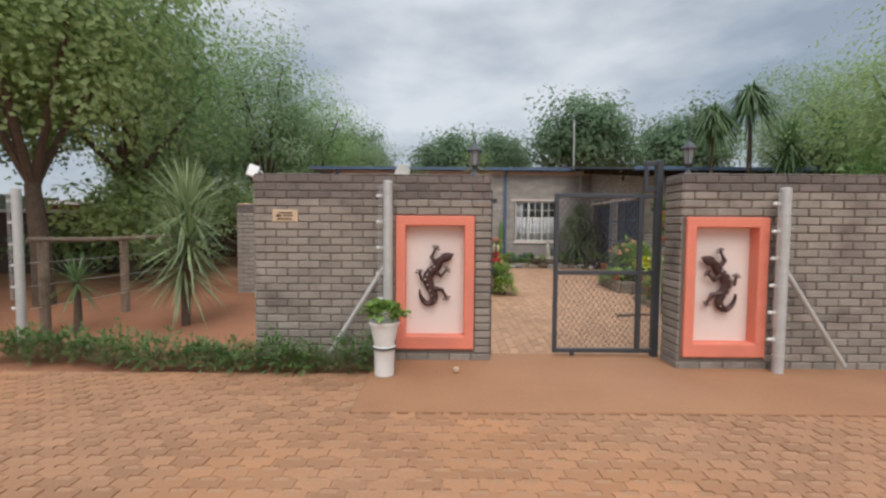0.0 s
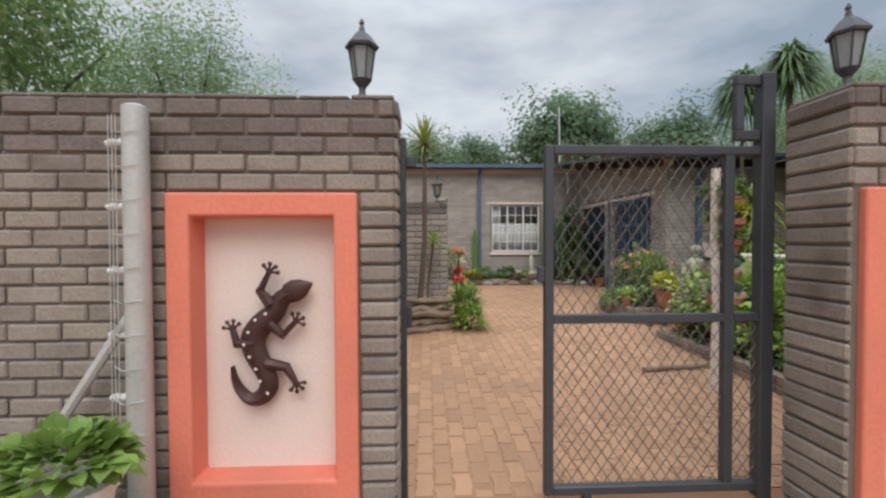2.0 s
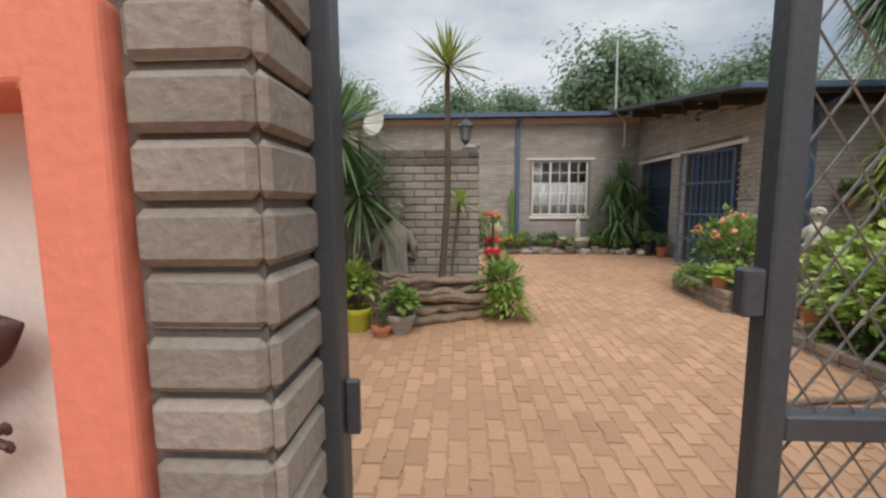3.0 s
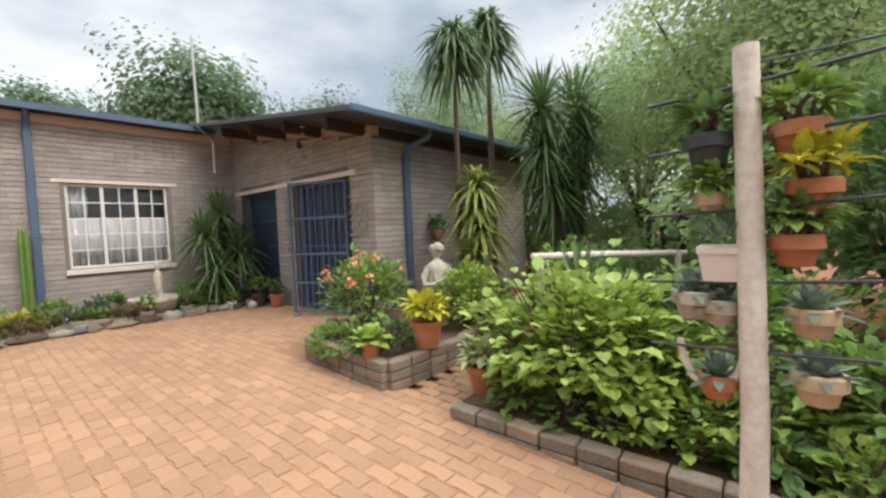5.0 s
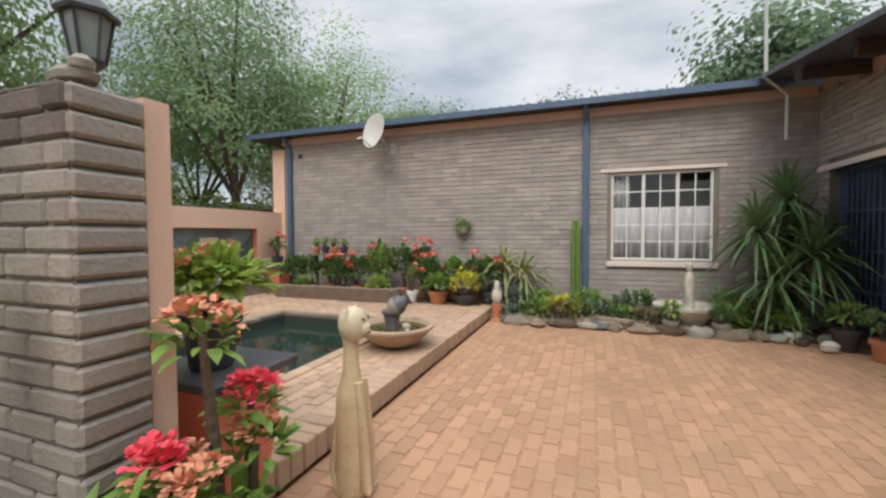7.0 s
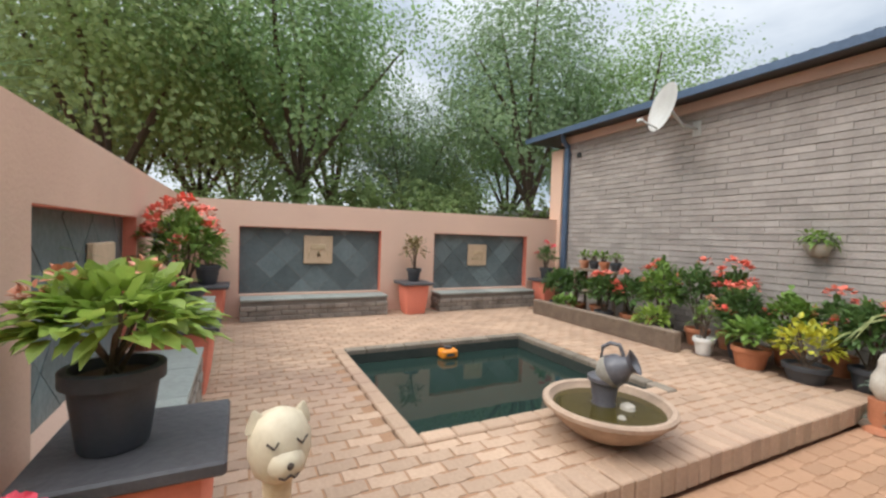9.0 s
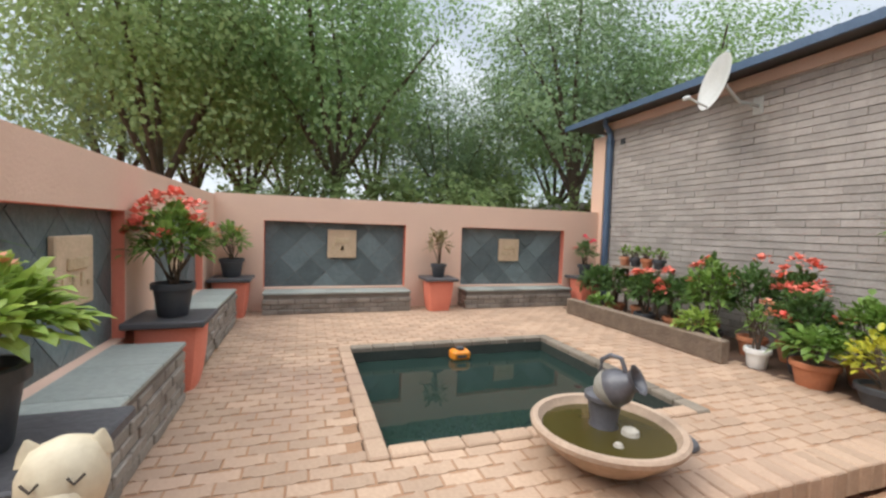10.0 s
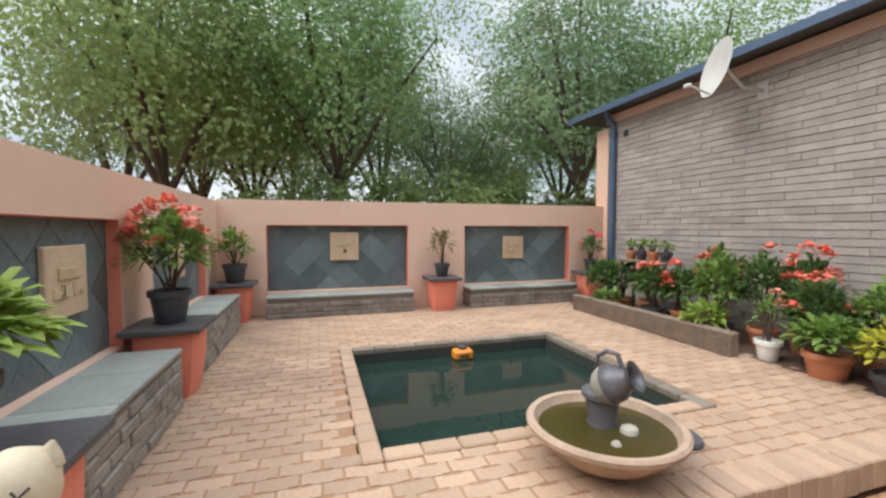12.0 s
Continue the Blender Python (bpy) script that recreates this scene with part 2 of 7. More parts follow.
class Mesh:
    """Gathers vertices and faces, then makes one mesh object."""

    def __init__(self):
        self.v, self.f, self.p = [], [], []

    def add(self, verts, faces, piece=None):
        k = len(self.v)
        self.v.extend(tuple(a) for a in verts)
        self.f.extend(tuple(i + k for i in f) for f in faces)
        pv = random.random() * 50 if piece is None else piece
        self.p.extend([pv] * len(verts))
        return self

    def box(self, x0, y0, z0, x1, y1, z1, c=0.0, m=None):
        """A box; c: chamfer."""
        if c <= 0:
            vs = [(x, y, z) for z in (z0, z1) for y in (y0, y1) for x in (x0, x1)]
            fs = [(0, 2, 3, 1), (4, 5, 7, 6), (0, 1, 5, 4), (2, 6, 7, 3), (0, 4, 6, 2), (1, 3, 7, 5)]
        else:
            vs, fs = chamfered(x0, y0, z0, x1, y1, z1, c)
        if m is not None:
            vs = [m @ Vector(a) for a in vs]
        return self.add(vs, fs)

    def lathe(self, prof, n=20, at=(0, 0, 0), m=None, sx=1.0, sy=1.0):
        """Turns (radius, height) pairs round the upright axis."""
        vs, fs = [], []
        for r, z in prof:
            for i in range(n):
                a = 2 * math.pi * i / n
                vs.append(Vector((at[0] + sx * r * math.cos(a), at[1] + sy * r * math.sin(a), at[2] + z)))
        for j in range(len(prof) - 1):
            for i in range(n):
                k = (i + 1) % n
                fs.append((j * n + i, j * n + k, (j + 1) * n + k, (j + 1) * n + i))
        fs.append(tuple(reversed(range(n))))
        fs.append(tuple(range((len(prof) - 1) * n, len(prof) * n)))
        if m is not None:
            vs = [m @ a for a in vs]
        return self.add(vs, fs)

    def tube(self, pts, rad, n=8):
        """A tube along points; rad: one radius or one for each point."""
        pts = [Vector(p) for p in pts]
        rr = rad if isinstance(rad, (list, tuple)) else [rad] * len(pts)
        vs, fs = [], []
        ref = Vector((0.3, 0.2, 1)).normalized()
        for i, p in enumerate(pts):
            d = (pts[min(i + 1, len(pts) - 1)] - pts[max(i - 1, 0)]).normalized()
            u = d.cross(ref)
            if u.length < 0.1:
                u = d.cross(Vector((1, 0, 0)))
            u.normalize()
            w = d.cross(u)
            for j in range(n):
                a = 2 * math.pi * j / n
                vs.append(p + rr[i] * (math.cos(a) * u + math.sin(a) * w))
        for i in range(len(pts) - 1):
            for j in range(n):
                k = (j + 1) % n
                fs.append((i * n + j, i * n + k, (i + 1) * n + k, (i + 1) * n + j))
        fs.append(tuple(reversed(range(n))))
        fs.append(tuple(range((len(pts) - 1) * n, len(pts) * n)))
        return self.add(vs, fs)

    def leaf(self, p, d, length, width, droop=0.25, piece=None):
        """A folded rounded leaf from p along d."""
        p, d = Vector(p), Vector(d).normalized()
        s = d.cross(Vector((0, 0, 1)))
        s = s.normalized() if s.length > 0.05 else Vector((1, 0, 0))
        up = s.cross(d)
        a = p + d * length * 0.3 - Vector((0, 0, droop * length * 0.08))
        b = p + d * length * 0.72 - Vector((0, 0, droop * length * 0.45))
        t = p + d * length - Vector((0, 0, droop * length))
        e, f = s * width * 0.46, up * width * 0.12
        return self.add([p, a - e + f, a, a + e + f, b - e * 0.85 + f, b, b + e * 0.85 + f, t], [(0, 1, 2), (0, 2, 3), (1, 4, 5, 2), (2, 5, 6, 3), (4, 7, 5), (5, 7, 6)], piece)

    def blade(self, p, d, length, width, droop=0.5, piece=None, seg=3):
        """A long strap leaf that bends down towards its tip."""
        p, d = Vector(p), Vector(d).normalized()
        s = d.cross(Vector((0, 0, 1)))
        s = s.normalized() if s.length > 0.05 else Vector((1, 0, 0))
        vs, fs = [], []
        for i in range(seg + 1):
            f = i / seg
            c = p + d * length * f - Vector((0, 0, droop * length * f * f))
            w = width * (0.6 + 0.8 * f if f < 0.5 else 2.0 * (1 - f)) / 2
            vs += [c - s * w, c + s * w]
        for i in range(seg):
            fs.append((2 * i, 2 * i + 1, 2 * i + 3, 2 * i + 2))
        return self.add(vs, fs, piece)

    def data(self, name, material, smooth=False):
        me = bpy.data.meshes.new(name)
        me.from_pydata(self.v, [], self.f)
        me.materials.append(material)
        at = me.attributes.new("piece", "FLOAT", "POINT")
        at.data.foreach_set("value", self.p)
        if smooth:
            me.polygons.foreach_set("use_smooth", [True] * len(me.polygons))
            me.set_sharp_from_angle(angle=radians(40))
        me.update()
        return me

    def ob(self, name, material, parent=None, smooth=False):
        o = new(name, self.data(name, material, smooth))
        if parent:
            o.parent = parent
        if name in STUFF:
            o["kind"] = "stuff"
        return o


def chamfered(x0, y0, z0, x1, y1, z1, c):
    vs = []
    for z, zi in ((z0, z0 + c), (z1, z1 - c)):
        for y, yi in ((y0, y0 + c), (y1, y1 - c)):
            for x, xi in ((x0, x0 + c), (x1, x1 - c)):
                vs += [(x, yi, zi), (xi, y, zi), (xi, yi, z)]

    def q(ix, iy, iz, k):
        return (iz * 4 + iy * 2 + ix) * 3 + k

    fs = []
    for k in range(3):
        for side in (0, 1):
            ring = [(0, 0), (1, 0), (1, 1), (0, 1)]
            if k == 0:
                f = [q(side, a, b, 0) for a, b in ring]
            elif k == 1:
                f = [q(b, side, a, 1) for a, b in ring]
            else:
                f = [q(a, b, side, 2) for a, b in ring]
            fs.append(tuple(f if side else reversed(f)))
    for a in (0, 1):
        for b in (0, 1):
            fs.append((q(0, a, b, 1), q(1, a, b, 1), q(1, a, b, 2), q(0, a, b, 2)))
            fs.append((q(a, 0, b, 0), q(a, 1, b, 0), q(a, 1, b, 2), q(a, 0, b, 2)))
            fs.append((q(a, b, 0, 0), q(a, b, 1, 0), q(a, b, 1, 1), q(a, b, 0, 1)))
    for iz in (0, 1):
        for iy in (0, 1):
            for ix in (0, 1):
                fs.append((q(ix, iy, iz, 0), q(ix, iy, iz, 1), q(ix, iy, iz, 2)))
    return vs, fs


def structure(m, name, material, label, category="", smooth=False):
    return tagged(m.ob(name, material, None, smooth), label, category or name.split("_")[0], kind="structure")


def thing(name, x, y, z, label, category, group="", turn=0.0):
    o = new(name)
    o.empty_display_size = 0.1
    o.matrix_world = pose(x, y, z, 0, 0, turn)
    return tagged(o, label, category, group)


# ---- the lie of the land ----
EDGE_X = 0.87        # the pool terrace ends here
TERR = 0.30          # level of the pool terrace
HOUSE_Y = 15.0
WING_X, WING_Y = 5.35, 10.46


def lie(y):
    """The court rises gently from the gate to the house."""
    return 0.14 * min(1.0, max(0.0, (y - 4.7) / 3.6))


g = Mesh()
ys = [-60, -10, 4.7, 8.3, 20, 140]
for a, b in zip(ys, ys[1:]):
    za, zb = lie(a) - 0.05, lie(b) - 0.05
    if (a, b) == (8.3, 20):   # left open where the pool lies
        for x0, x1, y0, y1 in ((-110, -2.1, 8.3, 20), (0.1, 110, 8.3, 20), (-2.1, 0.1, 8.3, 10.2), (-2.1, 0.1, 12.7, 20)):
            g.add([(x0, y0, 0.09), (x1, y0, 0.09), (x1, y1, 0.09), (x0, y1, 0.09)], [(0, 1, 2, 3)])
    else:
        g.add([(-110, a, za), (110, a, za), (110, b, zb), (-110, b, zb)], [(0, 1, 2, 3)])
structure(g, "ground", EARTH, "bare red earth ground between paving and trees", "ground")

a = Mesh().box(-0.72, 3.15, -0.03, 4.6, 4.66, 0.012, 0.01)
structure(a, "pavement_apron", APRON, "red-dusted concrete apron before the gate", "pavement")

# cores of the brick walls
def core(name, x0, y0, z0, x1, y1, z1, material=MORTAR, label="", category="wall"):
    return structure(Mesh().box(x0, y0, z0, x1, y1, z1), name, material, label, category)


FRONT_Y, FRONT_TOP = 4.42, 2.0
END_L, END_R = 0.50, 2.43
FRONT_R = 4.20


def holed_wall(name, axis, plane, depth, lo, hi, z0, z1, holes, material, label):
    """A wall of full depth with openings cut right through. axis x: runs along x, its face at y = plane."""
    m = Mesh()
    cuts = sorted({lo, hi, *[h[0] for h in holes], *[h[1] for h in holes]})
    for a0, a1 in zip(cuts, cuts[1:]):
        spans, z = [], z0
        for h in sorted((h for h in holes if h[0] <= a0 + 1e-6 and h[1] >= a1 - 1e-6), key=lambda h: h[2]):
            spans.append((z, h[2]))
            z = h[3]
        spans.append((z, z1))
        for b0, b1 in spans:
            if b1 - b0 > 1e-4:
                if axis == "x":
                    m.box(a0, plane, b0, a1, plane + depth, b1)
                else:
                    m.box(plane, a0, b0, plane + depth, a1, b1)
    return structure(m, name, material, label, "wall")


wall_front_l = holed_wall("wall_front_1", "x", FRONT_Y, 0.24, -2.01, END_L, -0.05, FRONT_TOP - 0.005, [(-0.42, 0.25, 0.24, 1.48)], MORTAR, "grey cement brick boundary wall beside the gate")
wall_front_r = holed_wall("wall_front_2", "x", FRONT_R, 0.30, END_R, 9.0, -0.05, FRONT_TOP - 0.005, [(2.56, 3.21, 0.24, 1.48)], MORTAR, "grey cement brick boundary wall with coral framed panel")
MID_Y, MID_X = 8.42, 0.93
wall_mid = core("wall_middle", -4.2, MID_Y, 0.05, MID_X, MID_Y + 0.205, 1.885, HOUSE_MORTAR, "grey brick garden wall between court and pool")
SOUTH_Y = 8.72
south = holed_wall("wall_pool_south", "x", MID_Y + 0.21, SOUTH_Y - MID_Y - 0.21, -4.3, MID_X, 0.05, 1.905, [(-1.17, 0.42, 0.70, 1.58), (-3.45, -1.75, 0.70, 1.58)], PINK, "salmon plastered pool wall with slate-tiled niches")
WEST_X = -4.08
west = holed_wall("wall_pool_west", "y", WEST_X - 0.24, 0.24, SOUTH_Y, HOUSE_Y - 0.02, 0.05, 1.93, [(9.34, 11.38, 0.62, 1.575), (12.31, 14.27, 0.62, 1.575)], PINK, "salmon plastered pool wall with two slate niches")
stub = core("wall_pier", -4.3, HOUSE_Y - 0.02, 0.05, -3.98, HOUSE_Y + 0.3, 3.3, PINK, "salmon plastered pier at the house corner")
house_n = holed_wall("wall_house_north", "x", HOUSE_Y, 0.25, -3.95, WING_X, 0.0, 3.5, [(2.62, 4.08, 1.0, 2.42)], HOUSE_MORTAR, "grey brick house wall with a cottage-pane window")
wing_w = holed_wall("wall_wing_west", "y", WING_X, 0.25, WING_Y, HOUSE_Y, 0.0, 2.78, [(13.25, 14.72, 0.1, 2.28), (11.0, 12.67, 0.1, 2.28)], MORTAR, "grey brick wing wall with two barred doorways")
wing_s = core("wall_wing_south", WING_X + 0.25, WING_Y, 0.0, 9.6, WING_Y + 0.25, 2.78, MORTAR, "grey brick wing wall with blue downpipe")
core("wall_wing_east", 9.35, WING_Y + 0.25, 0.0, 9.6, 20, 2.78, HOUSE_BRICK, "plain wing wall")
core("wall_house_west", -3.95, HOUSE_Y + 0.25, 0.0, -3.7, 20, 3.5, HOUSE_BRICK, "plain house wall")
core("wall_house_back", -3.95, 20, 0.0, 9.6, 20.25, 3.5, HOUSE_BRICK, "plain rear house wall")
core("floor_house", -3.7, HOUSE_Y + 0.25, 0.1, 9.35, 20, 0.16, INSIDE, "dim indoor floor", "floor")

# roofs
rf = Mesh().box(-4.75, HOUSE_Y - 0.32, 3.52, 4.9, 20.5, 3.58)
for i in range(59):
    x = -4.72 + i * 0.163
    rf.box(x, HOUSE_Y - 0.33, 3.58, x + 0.05, 20.5, 3.605)
structure(rf, "roof_house", ROOF, "dark corrugated roof sheeting edge", "roof")
structure(Mesh().box(-4.0, HOUSE_Y - 0.05, 3.36, 5.3, HOUSE_Y - 0.022, 3.5), "trim_fascia", PEACH, "peach painted fascia board under the roof", "trim")
structure(Mesh().box(-4.75, HOUSE_Y - 0.36, 3.49, 4.9, HOUSE_Y - 0.321, 3.585), "trim_gutter", BLUE_STEEL, "dark blue gutter along the house eave", "trim")
wr = Mesh()
q = [(4.5, 9.85, 2.855), (9.95, 9.85, 2.855), (9.95, 20.4, 4.41), (4.5, 20.4, 4.41)]
wr.add([(x, y, z) for x, y, z in q] + [(x, y, z + 0.06) for x, y, z in q], [(0, 3, 2, 1), (4, 5, 6, 7), (0, 1, 5, 4), (1, 2, 6, 5), (2, 3, 7, 6), (3, 0, 4, 7)])
structure(wr, "roof_wing", ROOF, "dark sloping wing roof with deep overhang", "roof")


def wing_roof(y):
    return 2.855 + 0.1475 * (y - 9.85)


pf = Mesh()
pts = [(WING_Y, 2.80), (HOUSE_Y, 3.44), (HOUSE_Y, wing_roof(HOUSE_Y) - 0.01), (WING_Y, wing_roof(WING_Y) - 0.01)]
pc = Mesh()
tri = [(WING_Y, 2.78), (HOUSE_Y, 2.78), (HOUSE_Y, 3.44), (WING_Y, 2.80)]
pc.add([(WING_X, y, z) for y, z in tri] + [(WING_X + 0.25, y, z) for y, z in tri], [(0, 3, 2, 1), (4, 5, 6, 7), (0, 1, 5, 4), (1, 2, 6, 5), (2, 3, 7, 6), (3, 0, 4, 7)])
structure(pc, "wall_wing_head", MORTAR, "sloping head of the grey brick wing wall", "wall")
pf.add([(WING_X + 0.02, y, z) for y, z in pts] + [(WING_X + 0.14, y, z) for y, z in pts], [(0, 3, 2, 1), (4, 5, 6, 7), (0, 1, 5, 4), (1, 2, 6, 5), (2, 3, 7, 6), (3, 0, 4, 7)])
structure(pf, "trim_gable", PEACH, "peach painted infill under the wing roof", "trim")
structure(Mesh().box(WING_X + 0.15, WING_Y + 0.03, 2.78, 9.6, WING_Y + 0.2, wing_roof(WING_Y) - 0.01), "trim_eave", DARK_WOOD, "dark timber eave board", "trim")
structure(Mesh().box(4.5, 9.77, 2.835, 9.95, 9.845, 2.925, 0.01), "trim_gutter_wing", BLUE_STEEL, "blue steel gutter on the wing eave", "trim")
for y in (10.6, 11.7, 12.8, 13.9):
    z = wing_roof(y)
    o = Mesh().box(4.72, y, z - 0.16, WING_X + 0.02, y + 0.07, z - 0.005, 0.006).ob("trim_rafter", DARK_WOOD)
    tagged(o, "dark timber rafter end under the roof", "rafter", kind="structure")

# ---- the front wall's panels, posts, lamps and gate ----


def relief_panel(name, x0, x1, flip, fy):
    o = thing(name, (x0 + x1) / 2, fy, 0, "coral framed pale plaster panel set in the brick wall", "wall panel", "panels beside the gate")
    w = (x1 - x0) / 2
    fr = Mesh()
    z0, z1, b = 0.13, 1.57, 0.105
    outer = [(-w, z0), (w, z0), (w, z1), (-w, z1)]
    inner = [(-w + b, z0 + b + 0.04), (w - b, z0 + b + 0.04), (w - b, z1 - b), (-w + b, z1 - b)]
    vs = [(x, y, z) for y in (-0.035, 0.12) for ring in (outer, inner) for x, z in ring]
    fs = []
    for i in range(4):
        k = (i + 1) % 4
        fs += [(i, k, 4 + k, 4 + i), (8 + k, 8 + i, 12 + i, 12 + k), (k, i, 8 + i, 8 + k), (4 + i, 4 + k, 12 + k, 12 + i)]
    fo2 = fr.add(vs, fs, 0.0).ob("frame", CORAL, o)
    bv = fo2.modifiers.new("soft_edges", "BEVEL")
    bv.width, bv.segments = 0.012, 3
    Mesh().box(-w + 0.02, 0.10, z0 + 0.05, w - 0.02, 0.16, z1 - 0.03).ob("plaster_back", PALE, o)
    # the sheet-metal lizard
    li = thing("lizard_ornament", (x0 + x1) / 2 + (0.015 if flip else -0.035), fy + 0.055, 0.90, "rusty brown sheet metal lizard fixed on the panel", "wall ornament", "metal lizards")
    li.scale = (-0.94 if flip else 0.94, 1, 0.94)
    sp = [(0.16, 0.235), (0.10, 0.20), (0.06, 0.13), (0.0, 0.075), (-0.045, 0.0), (-0.03, -0.08), (0.01, -0.16), (0.03, -0.23), (0.0, -0.285), (-0.06, -0.30), (-0.11, -0.25), (-0.135, -0.19), (-0.14, -0.13)]
    rr = [0.03, 0.045, 0.05, 0.058, 0.062, 0.058, 0.05, 0.047, 0.042, 0.034, 0.026, 0.016, 0.004]
    fine, fine_r = [], []
    for i in range(len(sp) - 1):
        p0, p1, p2, p3 = (Vector(sp[max(0, min(len(sp) - 1, i + k))]) for k in (-1, 0, 1, 2))
        for k in range(4):
            t = k / 4
            q = 0.5 * (2 * p1 + (p2 - p0) * t + (2 * p0 - 5 * p1 + 4 * p2 - p3) * t * t + (3 * p1 - p0 - 3 * p2 + p3) * t ** 3)
            fine.append((q.x, q.y))
            fine_r.append(rr[i] + (rr[i + 1] - rr[i]) * t)
    sp, rr = fine + [sp[-1]], fine_r + [rr[-1]]
    body = Mesh()
    vs, fs = [], []
    n = len(sp)
    for i, (x, z) in enumerate(sp):
        ax, az = sp[max(i - 1, 0)]
        bx2, bz = sp[min(i + 1, n - 1)]
        d = Vector((bx2 - ax, bz - az)).normalized()
        nx, nzz = -d.y, d.x
        for k in (-1, -0.5, 0, 0.5, 1):
            vs.append((x + nx * rr[i] * k, -0.035 * (1 - k * k) - 0.002, z + nzz * rr[i] * k))
    for i in range(n - 1):
        for k in range(4):
            fs.append((5 * i + k, 5 * i + k + 1, 5 * i + k + 6, 5 * i + k + 5))
    body.add(vs, fs).ob("body", RUSTY, li, True)
    hd = Mesh()
    hd.lathe([(0.012, 0.0), (0.05, 0.035), (0.056, 0.075), (0.045, 0.115), (0.02, 0.15), (0.004, 0.17)], 14, m=pose(0.095, -0.012, 0.21, 0, 68, 0), sy=0.45)
    hd.ob("head", RUSTY, li, True)
    for leg in (((0.05, 0.17), (-0.005, 0.24), (0.04, 0.33)), ((0.04, 0.08), (0.105, 0.02), (0.165, 0.085)), ((-0.03, -0.02), (-0.12, -0.02), (-0.14, 0.05)), ((0.02, -0.12), (0.12, -0.14), (0.165, -0.22))):
        lg = Mesh()
        pts = [(a, -0.012, b) for a, b in leg]
        lg.tube(pts, [0.03, 0.024, 0.014], 8)
        d = (Vector(pts[2]) - Vector(pts[1])).normalized()
        base = math.atan2(d.z, d.x)
        for k in (-1.15, -0.4, 0.35, 1.1):
            e = Vector(pts[2]) + Vector((math.cos(base + k), 0, math.sin(base + k))) * 0.042
            lg.tube([pts[2], e], [0.008, 0.006], 6)
            lg.lathe([(0.004, -0.004), (0.012, 0), (0.004, 0.004)], 8, m=Matrix.Translation(e) @ pose(0, 0, 0, 90, 0, 0))
        lg.ob("leg", RUSTY, li, True)
    dots = Mesh()
    for x, z in ((-0.02, 0.10), (-0.055, 0.04), (-0.075, -0.02), (0.03, 0.13), (-0.05, -0.08), (-0.02, -0.14), (0.0, -0.2), (0.035, -0.26)):
        dots.lathe([(0.001, 0), (0.0075, 0.002), (0.0075, 0.004), (0.001, 0.006)], 8, m=Matrix.Translation((x, -0.034, z)) @ pose(0, 0, 0, 90, 0, 0))
    dots.ob("spots", WHITE, li)
    return o


relief_panel("wall_panel", -0.505, 0.335, False, FRONT_Y)
relief_panel("wall_panel", 2.465, 3.305, True, FRONT_R)


def lantern(x, y, z, s=1.0):
    o = thing("lantern", x, y, z, "black metal carriage lantern on the wall top", "lantern", "lanterns on the walls")
    Mesh().lathe([(0.075 * s, 0), (0.075 * s, 0.012), (0.045 * s, 0.03), (0.022 * s, 0.06), (0.022 * s, 0.09), (0.05 * s, 0.12), (0.06 * s, 0.135)], 16).ob("base", BLACK_PLASTIC, o, True)
    fr = Mesh()
    for i in range(6):
        a = i * math.pi / 3
        fr.tube([(0.055 * s * math.cos(a), 0.055 * s * math.sin(a), 0.13), (0.085 * s * math.cos(a), 0.085 * s * math.sin(a), 0.31)], 0.006, 5)
    fr.lathe([(0.08 * s, 0.305), (0.105 * s, 0.305), (0.11 * s, 0.32), (0.06 * s, 0.375), (0.022 * s, 0.405), (0.012 * s, 0.44), (0.018 * s, 0.45), (0.004 * s, 0.475)], 6)
    fr.ob("cage", BLACK_PLASTIC, o)
    Mesh().lathe([(0.050 * s, 0.135), (0.079 * s, 0.304)], 6).ob("glass", GLASS_MILK, o)
    return o


GLASS_MILK = mat("frosted_pane", (0.27, 0.29, 0.29), (0.2, 0.22, 0.22), 0.15, 5, 30, 0)
lantern(0.34, 4.54, FRONT_TOP + 0.008).scale = (0.74, 0.74, 0.86)
lantern(2.55, 4.34, FRONT_TOP + 0.008).scale = (0.74, 0.74, 0.86)
lantern(0.80, 8.55, 1.9).scale = (0.8, 0.8, 0.82)
og2 = Mesh().lathe([(0.05, 0), (0.09, 0.02), (0.10, 0.06), (0.07, 0.10), (0.02, 0.12)], 14, sx=1.5)
og2.lathe([(0.02, 0.05), (0.055, 0.08), (0.06, 0.12), (0.03, 0.155), (0.004, 0.16)], 12, at=(0.10, -0.02, 0))
tagged(og2.ob("stone_ornament", CONCRETE, None, True), "crouching grey stone ornament on the wall top", "ornament").location = (0.86, 8.47, 1.897)
bpy.data.objects["stone_ornament"].scale = (0.62, 0.55, 0.5)


